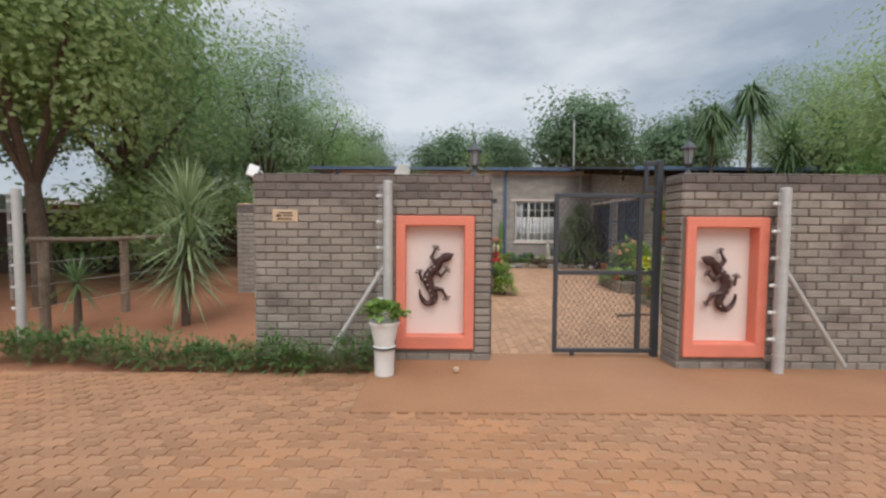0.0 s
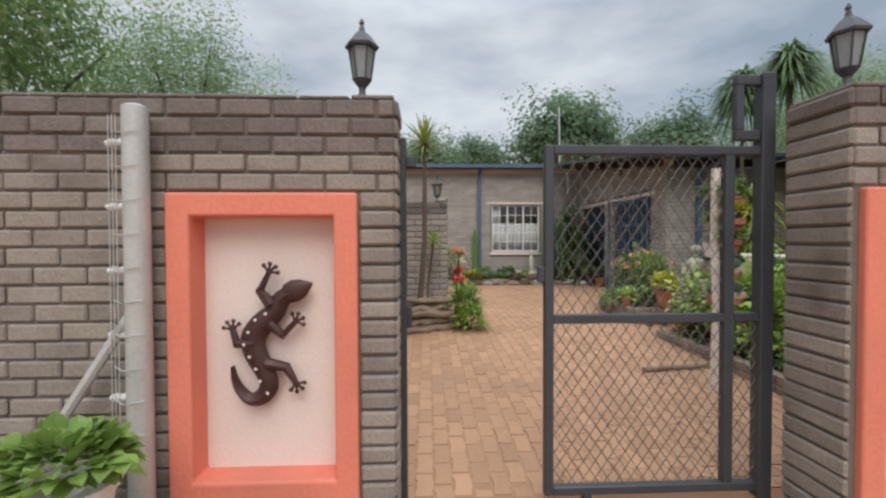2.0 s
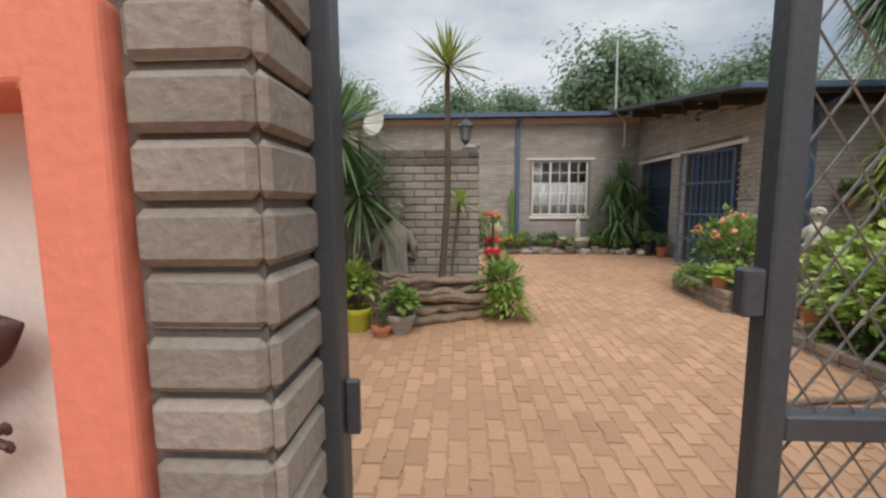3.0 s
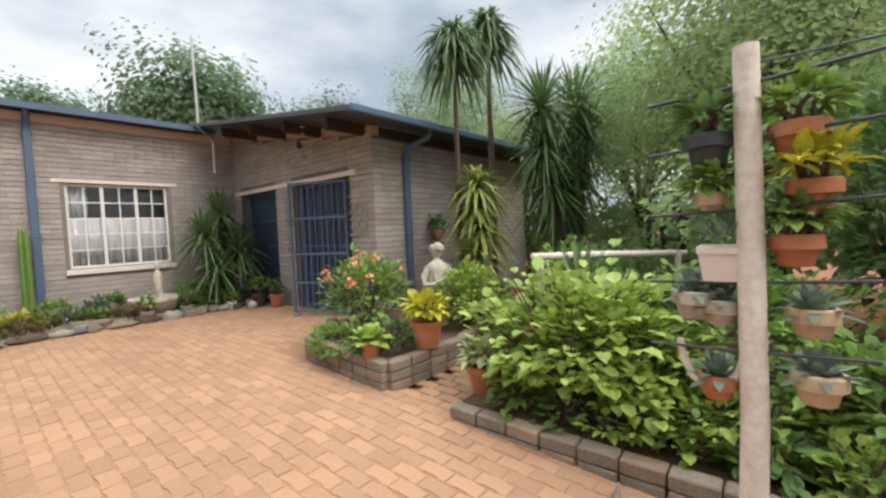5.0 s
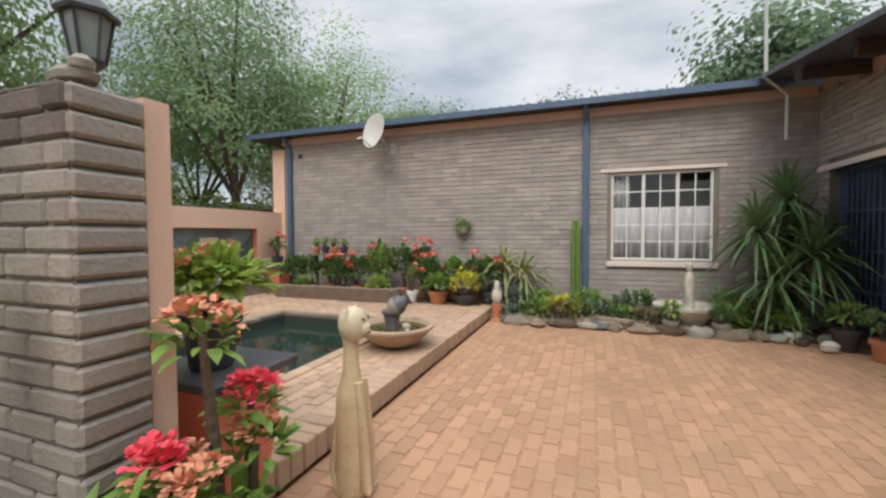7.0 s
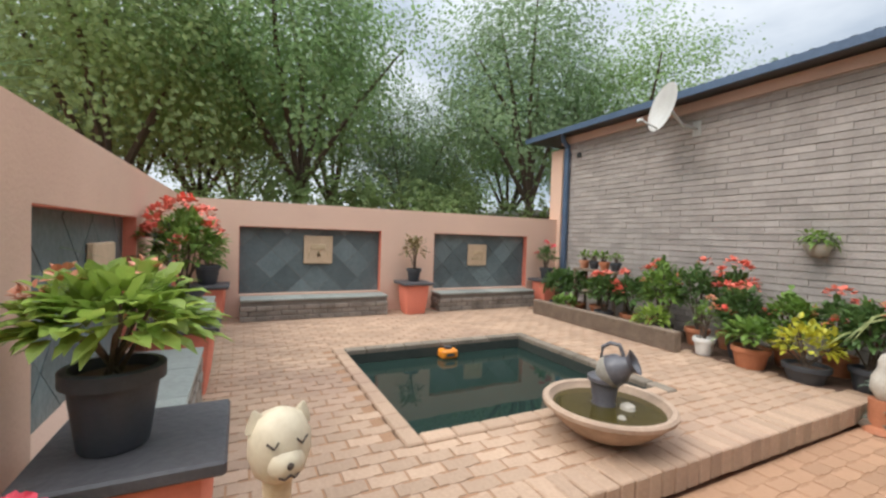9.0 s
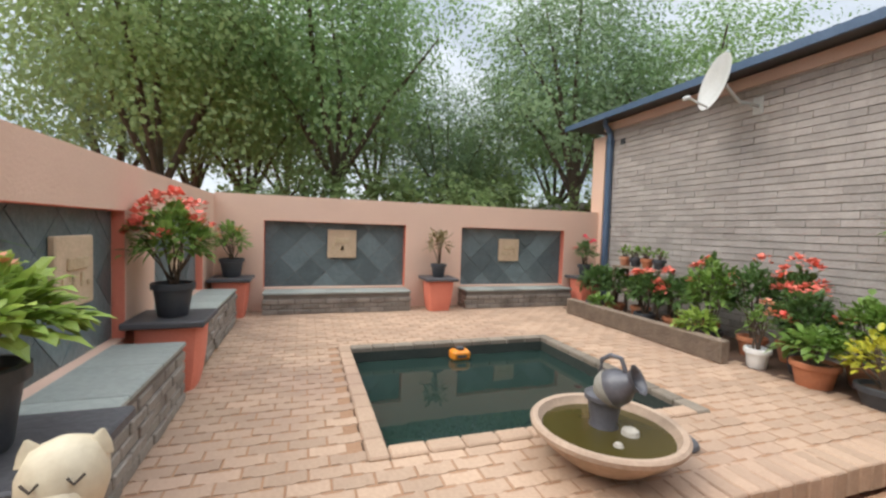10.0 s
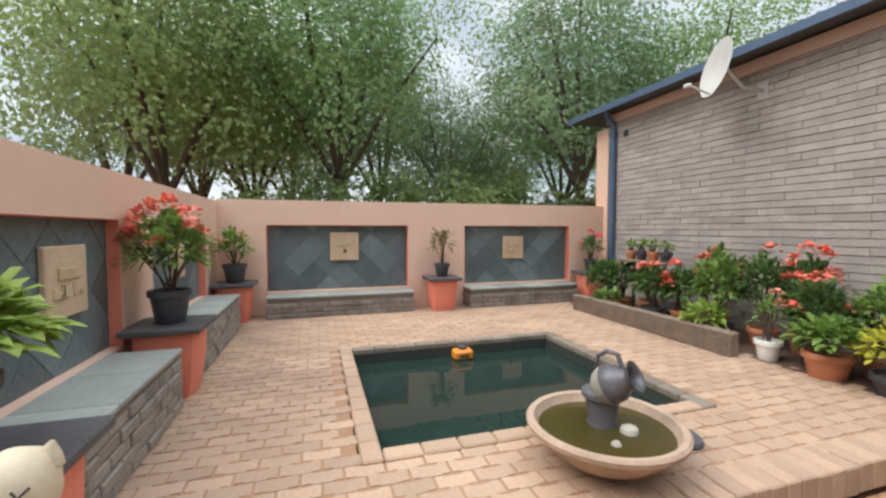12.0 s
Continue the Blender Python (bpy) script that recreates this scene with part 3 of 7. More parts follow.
def fence_post(x, y, h, strut):
    o = thing("fence_post", x, y, 0, "galvanised steel fence post with wires and insulators", "fence post", "galvanised fence posts")
    Mesh().lathe([(0.05, 0), (0.05, h - 0.01), (0.03, h)], 14).ob("post", GALV, o, True)
    ins = Mesh()
    for i in range(6):
        z = h - 0.16 - i * 0.27
        ins.lathe([(0.012, 0), (0.02, 0.015), (0.012, 0.03), (0.02, 0.045), (0.012, 0.07)], 8, m=pose(-0.05, 0, z, 0, -90, 0))
    ins.ob("insulator", WHITE, o)
    if strut:
        Mesh().tube([(0.03 * strut, 0, 1.05), (0.62 * strut, -0.05, 0.1)], 0.022, 8).ob("strut", GALV, o)
    w = Mesh()
    for i in range(12):
        z = h - 0.12 - i * 0.14
        w.tube([(-0.09, -0.02, z), (-0.03, -0.06, z - 0.01), (0.05, -0.05, z)], 0.0025, 4)
    for i in range(3):
        w.tube([(-0.06 - 0.015 * i, -0.03, h - 0.05), (-0.065 - 0.015 * i, -0.03, 0.5)], 0.0022, 4)
    w.ob("wire", GALV, o)
    return o


fence_post(-0.58, 4.33, 1.93, -1)
fence_post(3.37, 4.08, 1.86, 1)
fence_post(-5.32, 5.16, 1.9, 0)

sg = thing("wall_sign", -1.685, FRONT_Y - 0.022, 1.56, "small cream board sign fixed to the brick wall", "sign")
Mesh().box(-0.135, 0, -0.065, 0.135, 0.018, 0.065, 0.006).ob("board", SANDSTONE, sg)
bars = Mesh()
for z, a, b in ((0.03, -0.06, 0.08), (0.0, -0.02, 0.09), (-0.035, -0.08, 0.08)):
    bars.box(a, -0.004, z - 0.007, b, -0.001, z + 0.007)
bars.box(-0.09, -0.004, -0.012, -0.04, -0.001, 0.012)
bars.ob("lettering", DARK_WOOD, sg)


def expanded_mesh(m, x0, x1, z0, z1, y, step=0.031, rise=0.045, t=0.0024):
    """Diamond mesh: two crossing families of strands, cut off at the frame."""
    slope = rise / step
    for sgn in (1, -1):
        c = (z0 - sgn * slope * (x1 if sgn > 0 else x0)) - rise * 2
        top = z1 - sgn * slope * (x0 if sgn > 0 else x1) + rise * 2
        while c < top:
            pts = []
            for x in (x0, x1):
                z = sgn * slope * x + c
                if z0 <= z <= z1:
                    pts.append((x, z))
            for z in (z0, z1):
                x = (z - c) / (sgn * slope)
                if x0 < x < x1:
                    pts.append((x, z))
            if len(pts) >= 2:
                (xa, za), (xb, zb) = pts[0], pts[1]
                m.tube([(xa, y + 0.002 * sgn, za), (xb, y + 0.002 * sgn, zb)], t, 4)
            c += rise * 2


MESH_STEEL = mat("worn_mesh_steel", (0.20, 0.19, 0.18), (0.12, 0.11, 0.105), 0.5, 9, 60, 0.1, metal=0.3)
gt = thing("pedestrian_gate", 2.42, 4.60, 0.0, "dark grey steel mesh gate standing half shut", "gate")
X0, X1, X2 = -1.18, -0.20, -0.06
fr = Mesh()
fr.box(X0, -0.022, 0.05, X0 + 0.045, 0.022, 1.83, 0.004)
fr.box(X1 - 0.05, -0.022, 0.095, X1, 0.022, 1.785, 0.004)
fr.box(X0 + 0.045, -0.022, 1.785, X2, 0.022, 1.83, 0.004)
fr.box(X0 + 0.045, -0.022, 0.05, X2, 0.022, 0.095, 0.004)
fr.box(X0 + 0.045, -0.020, 0.93, X1 - 0.05, 0.020, 0.975, 0.004)
fr.box(X1, -0.020, 0.93, X2, 0.020, 0.975, 0.004)
fr.ob("frame", DARK_STEEL, gt)
ms = Mesh()
expanded_mesh(ms, X0 + 0.045, X1 - 0.05, 0.095, 0.93, 0.0)
expanded_mesh(ms, X0 + 0.045, X1 - 0.05, 0.975, 1.785, 0.0)
expanded_mesh(ms, X1, X2, 0.095, 0.93, 0.0)
for i in range(16):
    x = X0 + 0.08 + i * 0.066
    ms.tube([(x, 0, 1.82), (x + 0.03, 0, 1.875), (x + 0.06, 0, 1.82)], 0.0025, 4)
ms.ob("mesh", MESH_STEEL, gt)
Mesh().box(X0 - 0.035, -0.015, 1.14, X0 + 0.002, 0.015, 1.22, 0.004).ob("latch", DARK_STEEL, gt)
Mesh().box(X0 + 0.2, -0.018, 0.0, X0 + 0.245, 0.018, 0.05, 0.004).ob("wheel_stop", DARK_STEEL, gt)
gp = thing("gate_post", 2.385, 4.60, 0.0, "dark grey steel hinge post with lock bracket", "gate post", "gate posts")
Mesh().box(-0.035, -0.035, 0.0, 0.035, 0.035, 2.2, 0.005).ob("post", DARK_STEEL, gp)
bk = Mesh()
for bx in ((-0.16, 2.14, -0.036, 2.19), (-0.16, 1.86, -0.036, 1.91), (-0.16, 1.91, -0.12, 2.14)):
    bk.box(bx[0], -0.02, bx[1], bx[2], 0.02, bx[3], 0.004)
bk.ob("bracket", DARK_STEEL, gp)
gp2 = thing("gate_post", 0.525, 4.60, 0.0, "slim dark steel gate stop beside the brick pier", "gate post", "gate posts")
Mesh().box(-0.02, -0.03, 0.0, 0.02, 0.03, 1.86, 0.004).ob("post", DARK_STEEL, gp2)
Mesh().box(0.021, -0.02, 1.72, 0.07, 0.02, 1.77, 0.004).ob("catch", DARK_STEEL, gp2)
Mesh().box(0.021, -0.008, 0.92, 0.045, 0.008, 1.02, 0.003).ob("catch", DARK_STEEL, gp2)

fl2 = thing("flood_light", -1.97, 4.56, 2.0, "small white floodlight on the wall end", "light fitting")
Mesh().tube([(0, 0, 0), (-0.03, 0, 0.05), (-0.09, 0.01, 0.05)], 0.009, 6).ob("bracket", GALV, fl2)
Mesh().box(-0.055, -0.02, -0.07, 0.055, 0.02, 0.07, 0.008, pose(-0.12, 0.0, 0.05, -20, 18, 20)).ob("body", WHITE, fl2)

ball = Mesh().lathe([(0.004, 0), (0.022, 0.008), (0.03, 0.03), (0.022, 0.052), (0.004, 0.06)], 14)
tagged(ball.ob("pebble", SANDSTONE, None, True), "small round pale stone on the concrete apron", "stone").location = (0.14, 4.02, 0.012)

# ---- plants: builders ----


def rnd(a, b):
    return random.uniform(a, b)


def sphere_dir(up=-0.2):
    while True:
        v = Vector((rnd(-1, 1), rnd(-1, 1), rnd(-1, 1)))
        if 0.05 < v.length < 1 and v.z / v.length > up:
            return v.normalized()


def bush(m, c, r, n, length, width, droop=0.3, up=-0.2):
    """Leaves through an uneven mound of half-sizes r at c."""
    c = Vector(c)
    k = Vector((rnd(0, 9), rnd(0, 9), rnd(0, 9)))
    for _ in range(n):
        d = sphere_dir(up)
        lump = 0.78 + 0.5 * noise.noise(d * 2.2 + k)
        f = rnd(0.45, 1.0) ** 0.5 * lump
        p = c + Vector((d.x * r[0], d.y * r[1], d.z * r[2])) * f
        dd = d + Vector((rnd(-0.7, 0.7), rnd(-0.7, 0.7), rnd(-0.3, 0.7)))
        s = rnd(0.6, 1.25)
        m.leaf(p, dd, length * s, width * s, droop * rnd(0.2, 1.6))
    return m


def thicket(m, c, r, n, length):
    """Small plain leaves through an uneven mound, for undergrowth seen from afar."""
    c, tone = Vector(c), rnd(0, 50)
    k = Vector((rnd(0, 9), rnd(0, 9), rnd(0, 9)))
    for _ in range(n):
        d = sphere_dir(-0.4)
        p = c + Vector((d.x * r[0], d.y * r[1], d.z * r[2])) * (rnd(0.4, 1.0) ** 0.5 * (0.78 + 0.5 * noise.noise(d * 2.2 + k)))
        nn = (d + Vector((rnd(-0.7, 0.7), rnd(-0.7, 0.7), rnd(-0.1, 1.1)))).normalized()
        u = nn.cross(Vector((rnd(-1, 1), rnd(-1, 1), rnd(-1, 1)))).normalized()
        w, L = nn.cross(u), length * rnd(0.6, 1.3)
        m.add([p, p + u * L * 0.5 + w * L * 0.32, p + u * L - nn * L * 0.2, p + u * L * 0.5 - w * L * 0.32], [(0, 1, 2, 3)], tone)
    return m


def stems(m, c, r, n, base, rad=0.008):
    for _ in range(n):
        d = sphere_dir(0.1)
        t = Vector(c) + Vector((d.x * r[0], d.y * r[1], d.z * r[2])) * 0.8
        b = Vector(base) + Vector((rnd(-0.03, 0.03), rnd(-0.03, 0.03), 0))
        mid = (b + t) / 2 + Vector((rnd(-0.03, 0.03), rnd(-0.03, 0.03), 0.02))
        m.tube([b, mid, t], [rad, rad * 0.8, rad * 0.5], 5)
    return m


def rosette(m, c, n, length, width, up0=-0.6, droop=0.35, seg=3):
    for i in range(n):
        a = i * 2.39996 + rnd(-0.2, 0.2)
        e = up0 + (1.45 - up0) * (i / n) ** 0.8
        d = Vector((math.cos(a) * math.cos(e), math.sin(a) * math.cos(e), math.sin(e)))
        m.blade(Vector(c) + d * 0.03, d, length * rnd(0.8, 1.15), width, droop * rnd(0.5, 1.2), seg=seg)
    return m


def blossoms(m, c, r, n, size, up=0.1):
    """Heads of small round bracts."""
    for _ in range(n):
        d = sphere_dir(up)
        p = Vector(c) + Vector((d.x * r[0], d.y * r[1], d.z * r[2]))
        for _ in range(16):
            e = sphere_dir(-0.1)
            q = p + e * size * rnd(0.6, 1.0)
            m.leaf(q, e + Vector((rnd(-0.6, 0.6), rnd(-0.6, 0.6), rnd(-0.3, 0.3))), size * 0.75, size * 0.8, 0.0)
    return m


def pot(o, r, h, material, rim=0.025, taper=0.72):
    """A tapered pot with a rolled rim and soil, its base at the thing's foot."""
    p = Mesh()
    p.lathe([(r * taper, 0), (r * taper + 0.004, 0.006), (r * 0.96, h - 0.05), (r, h - 0.048), (r + rim * 0.5, h - 0.045), (r + rim * 0.5, h - 0.004), (r + rim * 0.3, h), (r * 0.93, h), (r * 0.91, h - 0.035)], 24)
    p.ob("pot", material, o, True)
    Mesh().lathe([(r * 0.90, h - 0.05), (r * 0.90, h - 0.034), (r * 0.3, h - 0.026)], 16).ob("soil", SOIL, o, True)


SOIL = mat("dark_soil", (0.15, 0.085, 0.055), (0.08, 0.047, 0.032), 0.95, 9, 60, 0.8)


def potted(x, y, z, r, h, material, label, leaves=LEAF, n=120, size=(0.09, 0.045), mound=(1.2, 1.2, 0.9), lift=0.35, flowers=None, heads=0, head=0.03, group="", turn=0.0, spikes=False):
    o = thing("potted_plant", x, y, z, label, "potted plant", group, turn)
    pot(o, r, h, material)
    c = (0, 0, h + lift * mound[2] * r * 2 * 0.6)
    rr = (mound[0] * r, mound[1] * r, mound[2] * r)
    f = Mesh()
    if spikes:
        rosette(f, (0, 0, h - 0.02), n, size[0], size[1], -0.1, 0.3)
    else:
        bush(f, c, rr, n, size[0], size[1])
        stems(Mesh(), c, rr, 9, (0, 0, h - 0.03)).ob("stems", BARK, o)
    f.ob("foliage", leaves, o)
    if flowers and heads:
        blossoms(Mesh(), c, (rr[0] * 0.95, rr[1] * 0.95, rr[2] * 1.08), heads, head).ob("flowers", flowers, o)
    return o


# the white pots stacked before the wall
wp = thing("potted_plant", -0.56, 3.94, 0.012, "leafy green plant in stacked white plastic pots", "potted plant")
Mesh().lathe([(0.085, 0), (0.095, 0.01), (0.10, 0.26), (0.105, 0.27), (0.11, 0.29)], 24).ob("lower_pot", WHITE, wp, True)
Mesh().lathe([(0.095, 0.29), (0.135, 0.50), (0.15, 0.505), (0.152, 0.535), (0.135, 0.535), (0.13, 0.51)], 24).ob("upper_pot", WHITE, wp, True)
Mesh().lathe([(0.103, 0.262), (0.115, 0.266), (0.115, 0.282), (0.103, 0.287)], 24).ob("strap", BLACK_PLASTIC, wp, True)
bush(Mesh(), (0, 0, 0.60), (0.19, 0.17, 0.11), 230, 0.09, 0.06).ob("foliage", LEAF, wp)

# ---- pool court: niches, benches, pedestals, pool ----


def slate_niche(parent, axis, plane, lo, hi, z0, z1, depth, plaque, seed):
    """Diagonal slate tiles on a niche's back, coral reveals and a stone plaque."""
    rs = random.Random(seed)
    fl = (lambda a, d, z: (a, plane - d, z)) if axis == "x" else (lambda a, d, z: (plane - d, a, z))
    bk = Mesh()

    def slab(a0, d0, b0, a1, d1, b1, m, c=0.0):
        p, q = fl(a0, d0, b0), fl(a1, d1, b1)
        m.box(min(p[0], q[0]), min(p[1], q[1]), b0, max(p[0], q[0]), max(p[1], q[1]), b1, c)

    slab(lo, depth, z0, hi, depth + 0.015, z1, bk)
    bk.ob("niche_back", MORTAR, parent)
    rv = Mesh()
    t = 0.006
    slab(lo, 0.004, z0, lo + t, depth - 0.012, z1, rv)
    slab(hi - t, 0.004, z0, hi, depth - 0.012, z1, rv)
    slab(lo + t, 0.004, z1 - t, hi - t, depth - 0.012, z1, rv)
    rv.ob("reveal", CORAL, parent)
    side = 0.30 / math.sqrt(2) * 0.98
    half = 0.15 * 1.41
    i0 = int((hi - lo) / half) + 3
    for i in range(-1, i0):
        for j in range(-1, int((z1 - z0) / half) + 3):
            if (i + j) % 2:
                continue
            ca, cz = lo + i * half, z0 + j * half
            poly = [(ca - half + 0.004, cz), (ca, cz - half + 0.004), (ca + half - 0.004, cz), (ca, cz + half - 0.004)]
            for axis_i, lim, sgn in ((0, lo + 0.008, 1), (0, hi - 0.008, -1), (1, z0 + 0.002, 1), (1, z1 - 0.008, -1)):
                out = []
                for k in range(len(poly)):
                    p, q = poly[k], poly[(k + 1) % len(poly)]
                    ip, iq = (p[axis_i] - lim) * sgn >= 0, (q[axis_i] - lim) * sgn >= 0
                    if ip:
                        out.append(p)
                    if ip != iq:
                        f = (lim - p[axis_i]) / (q[axis_i] - p[axis_i])
                        out.append((p[0] + f * (q[0] - p[0]), p[1] + f * (q[1] - p[1])))
                poly = out
                if not poly:
                    break
            if len(poly) < 3:
                continue
            n = len(poly)
            d = depth - 0.008 - rs.uniform(0, 0.004)
            vs = [fl(a, d, z) for a, z in poly] + [fl(a, depth, z) for a, z in poly]
            fs = [tuple(range(n))] + [(k, (k + 1) % n, n + (k + 1) % n, n + k) for k in range(n)]
            tl = Mesh().add(vs, fs, rs.random() * 50).ob("slate_tile", SLATE, parent)
    if plaque:
        a, z, s = plaque
        pl = Mesh()
        slab(a - s, depth - 0.05, z - s, a + s, depth - 0.012, z + s, pl, 0.008)
        o = tagged(pl.ob("relief_plaque", SANDSTONE), "square sandstone plaque with animal relief in niche", "plaque", "plaques in the niches")
        re = Mesh()
        for k in range(9):
            b = a + rs.uniform(-0.7, 0.7) * s
            w, h = rs.uniform(0.008, 0.02), rs.uniform(0.03, 0.09)
            slab(b - w, depth - 0.06, z - 0.45 * s, b + w, depth - 0.049, z - 0.45 * s + h, re, 0.004)
        slab(a - 0.55 * s, depth - 0.062, z + 0.05 * s, a + 0.5 * s, depth - 0.049, z + 0.4 * s, re, 0.005)
        re.ob("relief", CAT, o)


slate_niche(west, "y", WEST_X, 9.34, 11.38, 0.62, 1.575, 0.12, (10.42, 1.26, 0.21), 1)
slate_niche(west, "y", WEST_X, 12.31, 14.27, 0.62, 1.575, 0.12, (13.22, 1.21, 0.19), 2)
slate_niche(south, "x", SOUTH_Y, -1.17, 0.42, 0.70, 1.58, 0.09, (-0.62, 1.22, 0.2), 3)
slate_niche(south, "x", SOUTH_Y, -3.45, -1.75, 0.70, 1.58, 0.09, (-2.6, 1.2, 0.18), 4)

BENCHES = []


def bench(x0, y0, x1, y1, top, face):
    """A low brick bench with slate slabs; its bricks are laid later."""
    o = thing("garden_bench", (x0 + x1) / 2, (y0 + y1) / 2, TERR, "low grey brick bench with slate slab top", "bench", "brick benches round the pool")
    w, d, h = (x1 - x0) / 2, (y1 - y0) / 2, top - TERR
    Mesh().box(-w + 0.015, -d + 0.015, -0.02, w - 0.015, d - 0.015, h - 0.03).ob("core", MORTAR, o)
    n = max(2, round(max(w, d) * 2 / 0.45))
    for i in range(n):
        s = Mesh()
        if w > d:
            s.box(-w + 2 * w * i / n + 0.002, -d, h - 0.03, -w + 2 * w * (i + 1) / n - 0.002, d, h, 0.005)
        else:
            s.box(-w, -d + 2 * d * i / n + 0.002, h - 0.03, w, -d + 2 * d * (i + 1) / n - 0.002, h, 0.005)
        s.ob("slab", SLATE_SLAB, o)
    rows = int((h - 0.03) / 0.07)
    rs = random.Random(int(top * 100 + x0 * 10))
    for side in face:
        half, off = (w, d) if side in "ns" else (d, w)
        for r in range(rows):
            a = -half - (0.1 if r % 2 else 0)
            while a < half - 0.02:
                b = min(a + 0.2, half)
                a0 = max(a, -half)
                if b - a0 > 0.03:
                    p = off - 0.012 + rs.uniform(0, 0.02)
                    z0, z1 = r * 0.07 + 0.003, r * 0.07 + 0.064
                    bx = Mesh()
                    if side == "n":
                        bx.box(a0, d - 0.03, z0, b - 0.006, p, z1, 0.007)
                    elif side == "s":
                        bx.box(a0, -p, z0, b - 0.006, -d + 0.03, z1, 0.007)
                    elif side == "e":
                        bx.box(w - 0.03, a0, z0, p, b - 0.006, z1, 0.007)
                    else:
                        bx.box(-p, a0, z0, -w + 0.03, b - 0.006, z1, 0.007)
                    bx.ob("brick", GREY_BRICK, o)
                a += 0.206
    return o


bench(-0.95, SOUTH_Y + 0.004, 0.46, 9.14, 0.71, "n")
bench(-3.42, SOUTH_Y + 0.004, -1.62, 9.10, 0.71, "n")
bench(WEST_X + 0.004, 9.36, -3.72, 11.40, 0.60, "ens")
bench(WEST_X + 0.004, 12.28, -3.72, 14.22, 0.60, "ens")


def pedestal(x, y, s, top, turn=0):
    o = thing("pedestal", x, y, TERR - 0.004, "coral painted bellied pedestal with slate cap", "pedestal", "coral pedestals", turn)
    h = top - TERR
    m = Mesh()
    prof = [(0.76, 0), (0.84, 0.08), (0.92, 0.2), (0.97, 0.32), (1.0, h - 0.06), (1.0, h - 0.045)]
    vs, fs = [], []
    ring = []
    for i in range(24):
        a = 2 * math.pi * i / 24
        c, sn = math.cos(a), math.sin(a)
        k = 1 / (abs(c) ** 5 + abs(sn) ** 5) ** 0.2
        ring.append((c * k, sn * k))
    for r, z in prof:
        vs += [(s * r * a, s * r * b, z) for a, b in ring]
    for j in range(len(prof) - 1):
        for i in range(24):
            q = (i + 1) % 24
            fs.append((j * 24 + i, j * 24 + q, (j + 1) * 24 + q, (j + 1) * 24 + i))
    fs.append(tuple(range((len(prof) - 1) * 24, len(prof) * 24)))
    m.add(vs, fs).ob("body", CORAL, o, True)
    Mesh().box(-s - 0.04, -s - 0.04, h - 0.045, s + 0.04, s + 0.04, h, 0.008).ob("cap", SLATE_CAP, o)
    return o


pedestal(0.73, 9.08, 0.205, 0.86)
pedestal(-1.27, 8.98, 0.21, 0.83)
pedestal(-3.75, 8.99, 0.21, 0.82)
pedestal(-3.79, 11.84, 0.21, 0.80)
pedestal(-3.80, 14.52, 0.20, 0.80)

# the pool
PX0, PX1, PY0, PY1 = -1.90, 0.0, 10.34, 12.50
pm = Mesh()
for bx in ((PX0 - 0.12, PY0 - 0.12, PX0, PY1 + 0.12), (PX1, PY0 - 0.12, PX1 + 0.12, PY1 + 0.12), (PX0, PY0 - 0.12, PX1, PY0), (PX0, PY1, PX1, PY1 + 0.12)):
    pm.box(bx[0], bx[1], -0.9, bx[2], bx[3], TERR - 0.03)
pm.box(PX0 - 0.12, PY0 - 0.12, -1.0, PX1 + 0.12, PY1 + 0.12, -0.9)
structure(pm, "pool_shell", POOL_WALL, "dark plastered shell of the small pool", "pool")
cp = new("trim_pool_coping")
tagged(cp, "weathered block coping round the pool", "coping", kind="structure")


def coping_run(axis, lo, hi, b0, b1, material):
    n = round((hi - lo) / 0.215)
    st = (hi - lo) / n
    for i in range(n):
        m = Mesh()
        a0, a1 = lo + i * st + 0.003, lo + (i + 1) * st - 0.003
        if axis == "x":
            m.box(a0, b0, TERR - 0.04, a1, b1, TERR + 0.018, 0.01)
        else:
            m.box(b0, a0, TERR - 0.04, b1, a1, TERR + 0.018, 0.01)
        m.ob("coping_block", material, cp)


COPING = mat("mossy_coping", (0.27, 0.215, 0.165), (0.15, 0.125, 0.095), 0.85, 5, 50, 0.4, 0.2)
coping_run("x", PX0 - 0.12, PX1 + 0.12, PY1 + 0.003, PY1 + 0.12, COPING)
coping_run("x", PX0 - 0.12, PX1 + 0.12, PY0 - 0.12, PY0 - 0.003, TERRACE)
coping_run("y", PY0, PY1, PX0 - 0.12, PX0, COPING)
coping_run("y", PY0, PY1, PX1, PX1 + 0.12, TERRACE)


def water(name, col, rough=0.02):
    m = bpy.data.materials.new(name)
    m.use_nodes = True
    b = m.node_tree.nodes["Principled BSDF"]
    b.inputs["Base Color"].default_value = (*col, 1)
    b.inputs["Roughness"].default_value, b.inputs["IOR"].default_value = rough, 1.33
    nn = m.node_tree.nodes.new("ShaderNodeTexNoise")
    nn.inputs["Scale"].default_value = 5.0
    bp = m.node_tree.nodes.new("ShaderNodeBump")
    bp.inputs["Strength"].default_value, bp.inputs["Distance"].default_value = 0.06, 0.02
    m.node_tree.links.new(nn.outputs["Fac"], bp.inputs["Height"])
    m.node_tree.links.new(bp.outputs[0], b.inputs["Normal"])
    return m


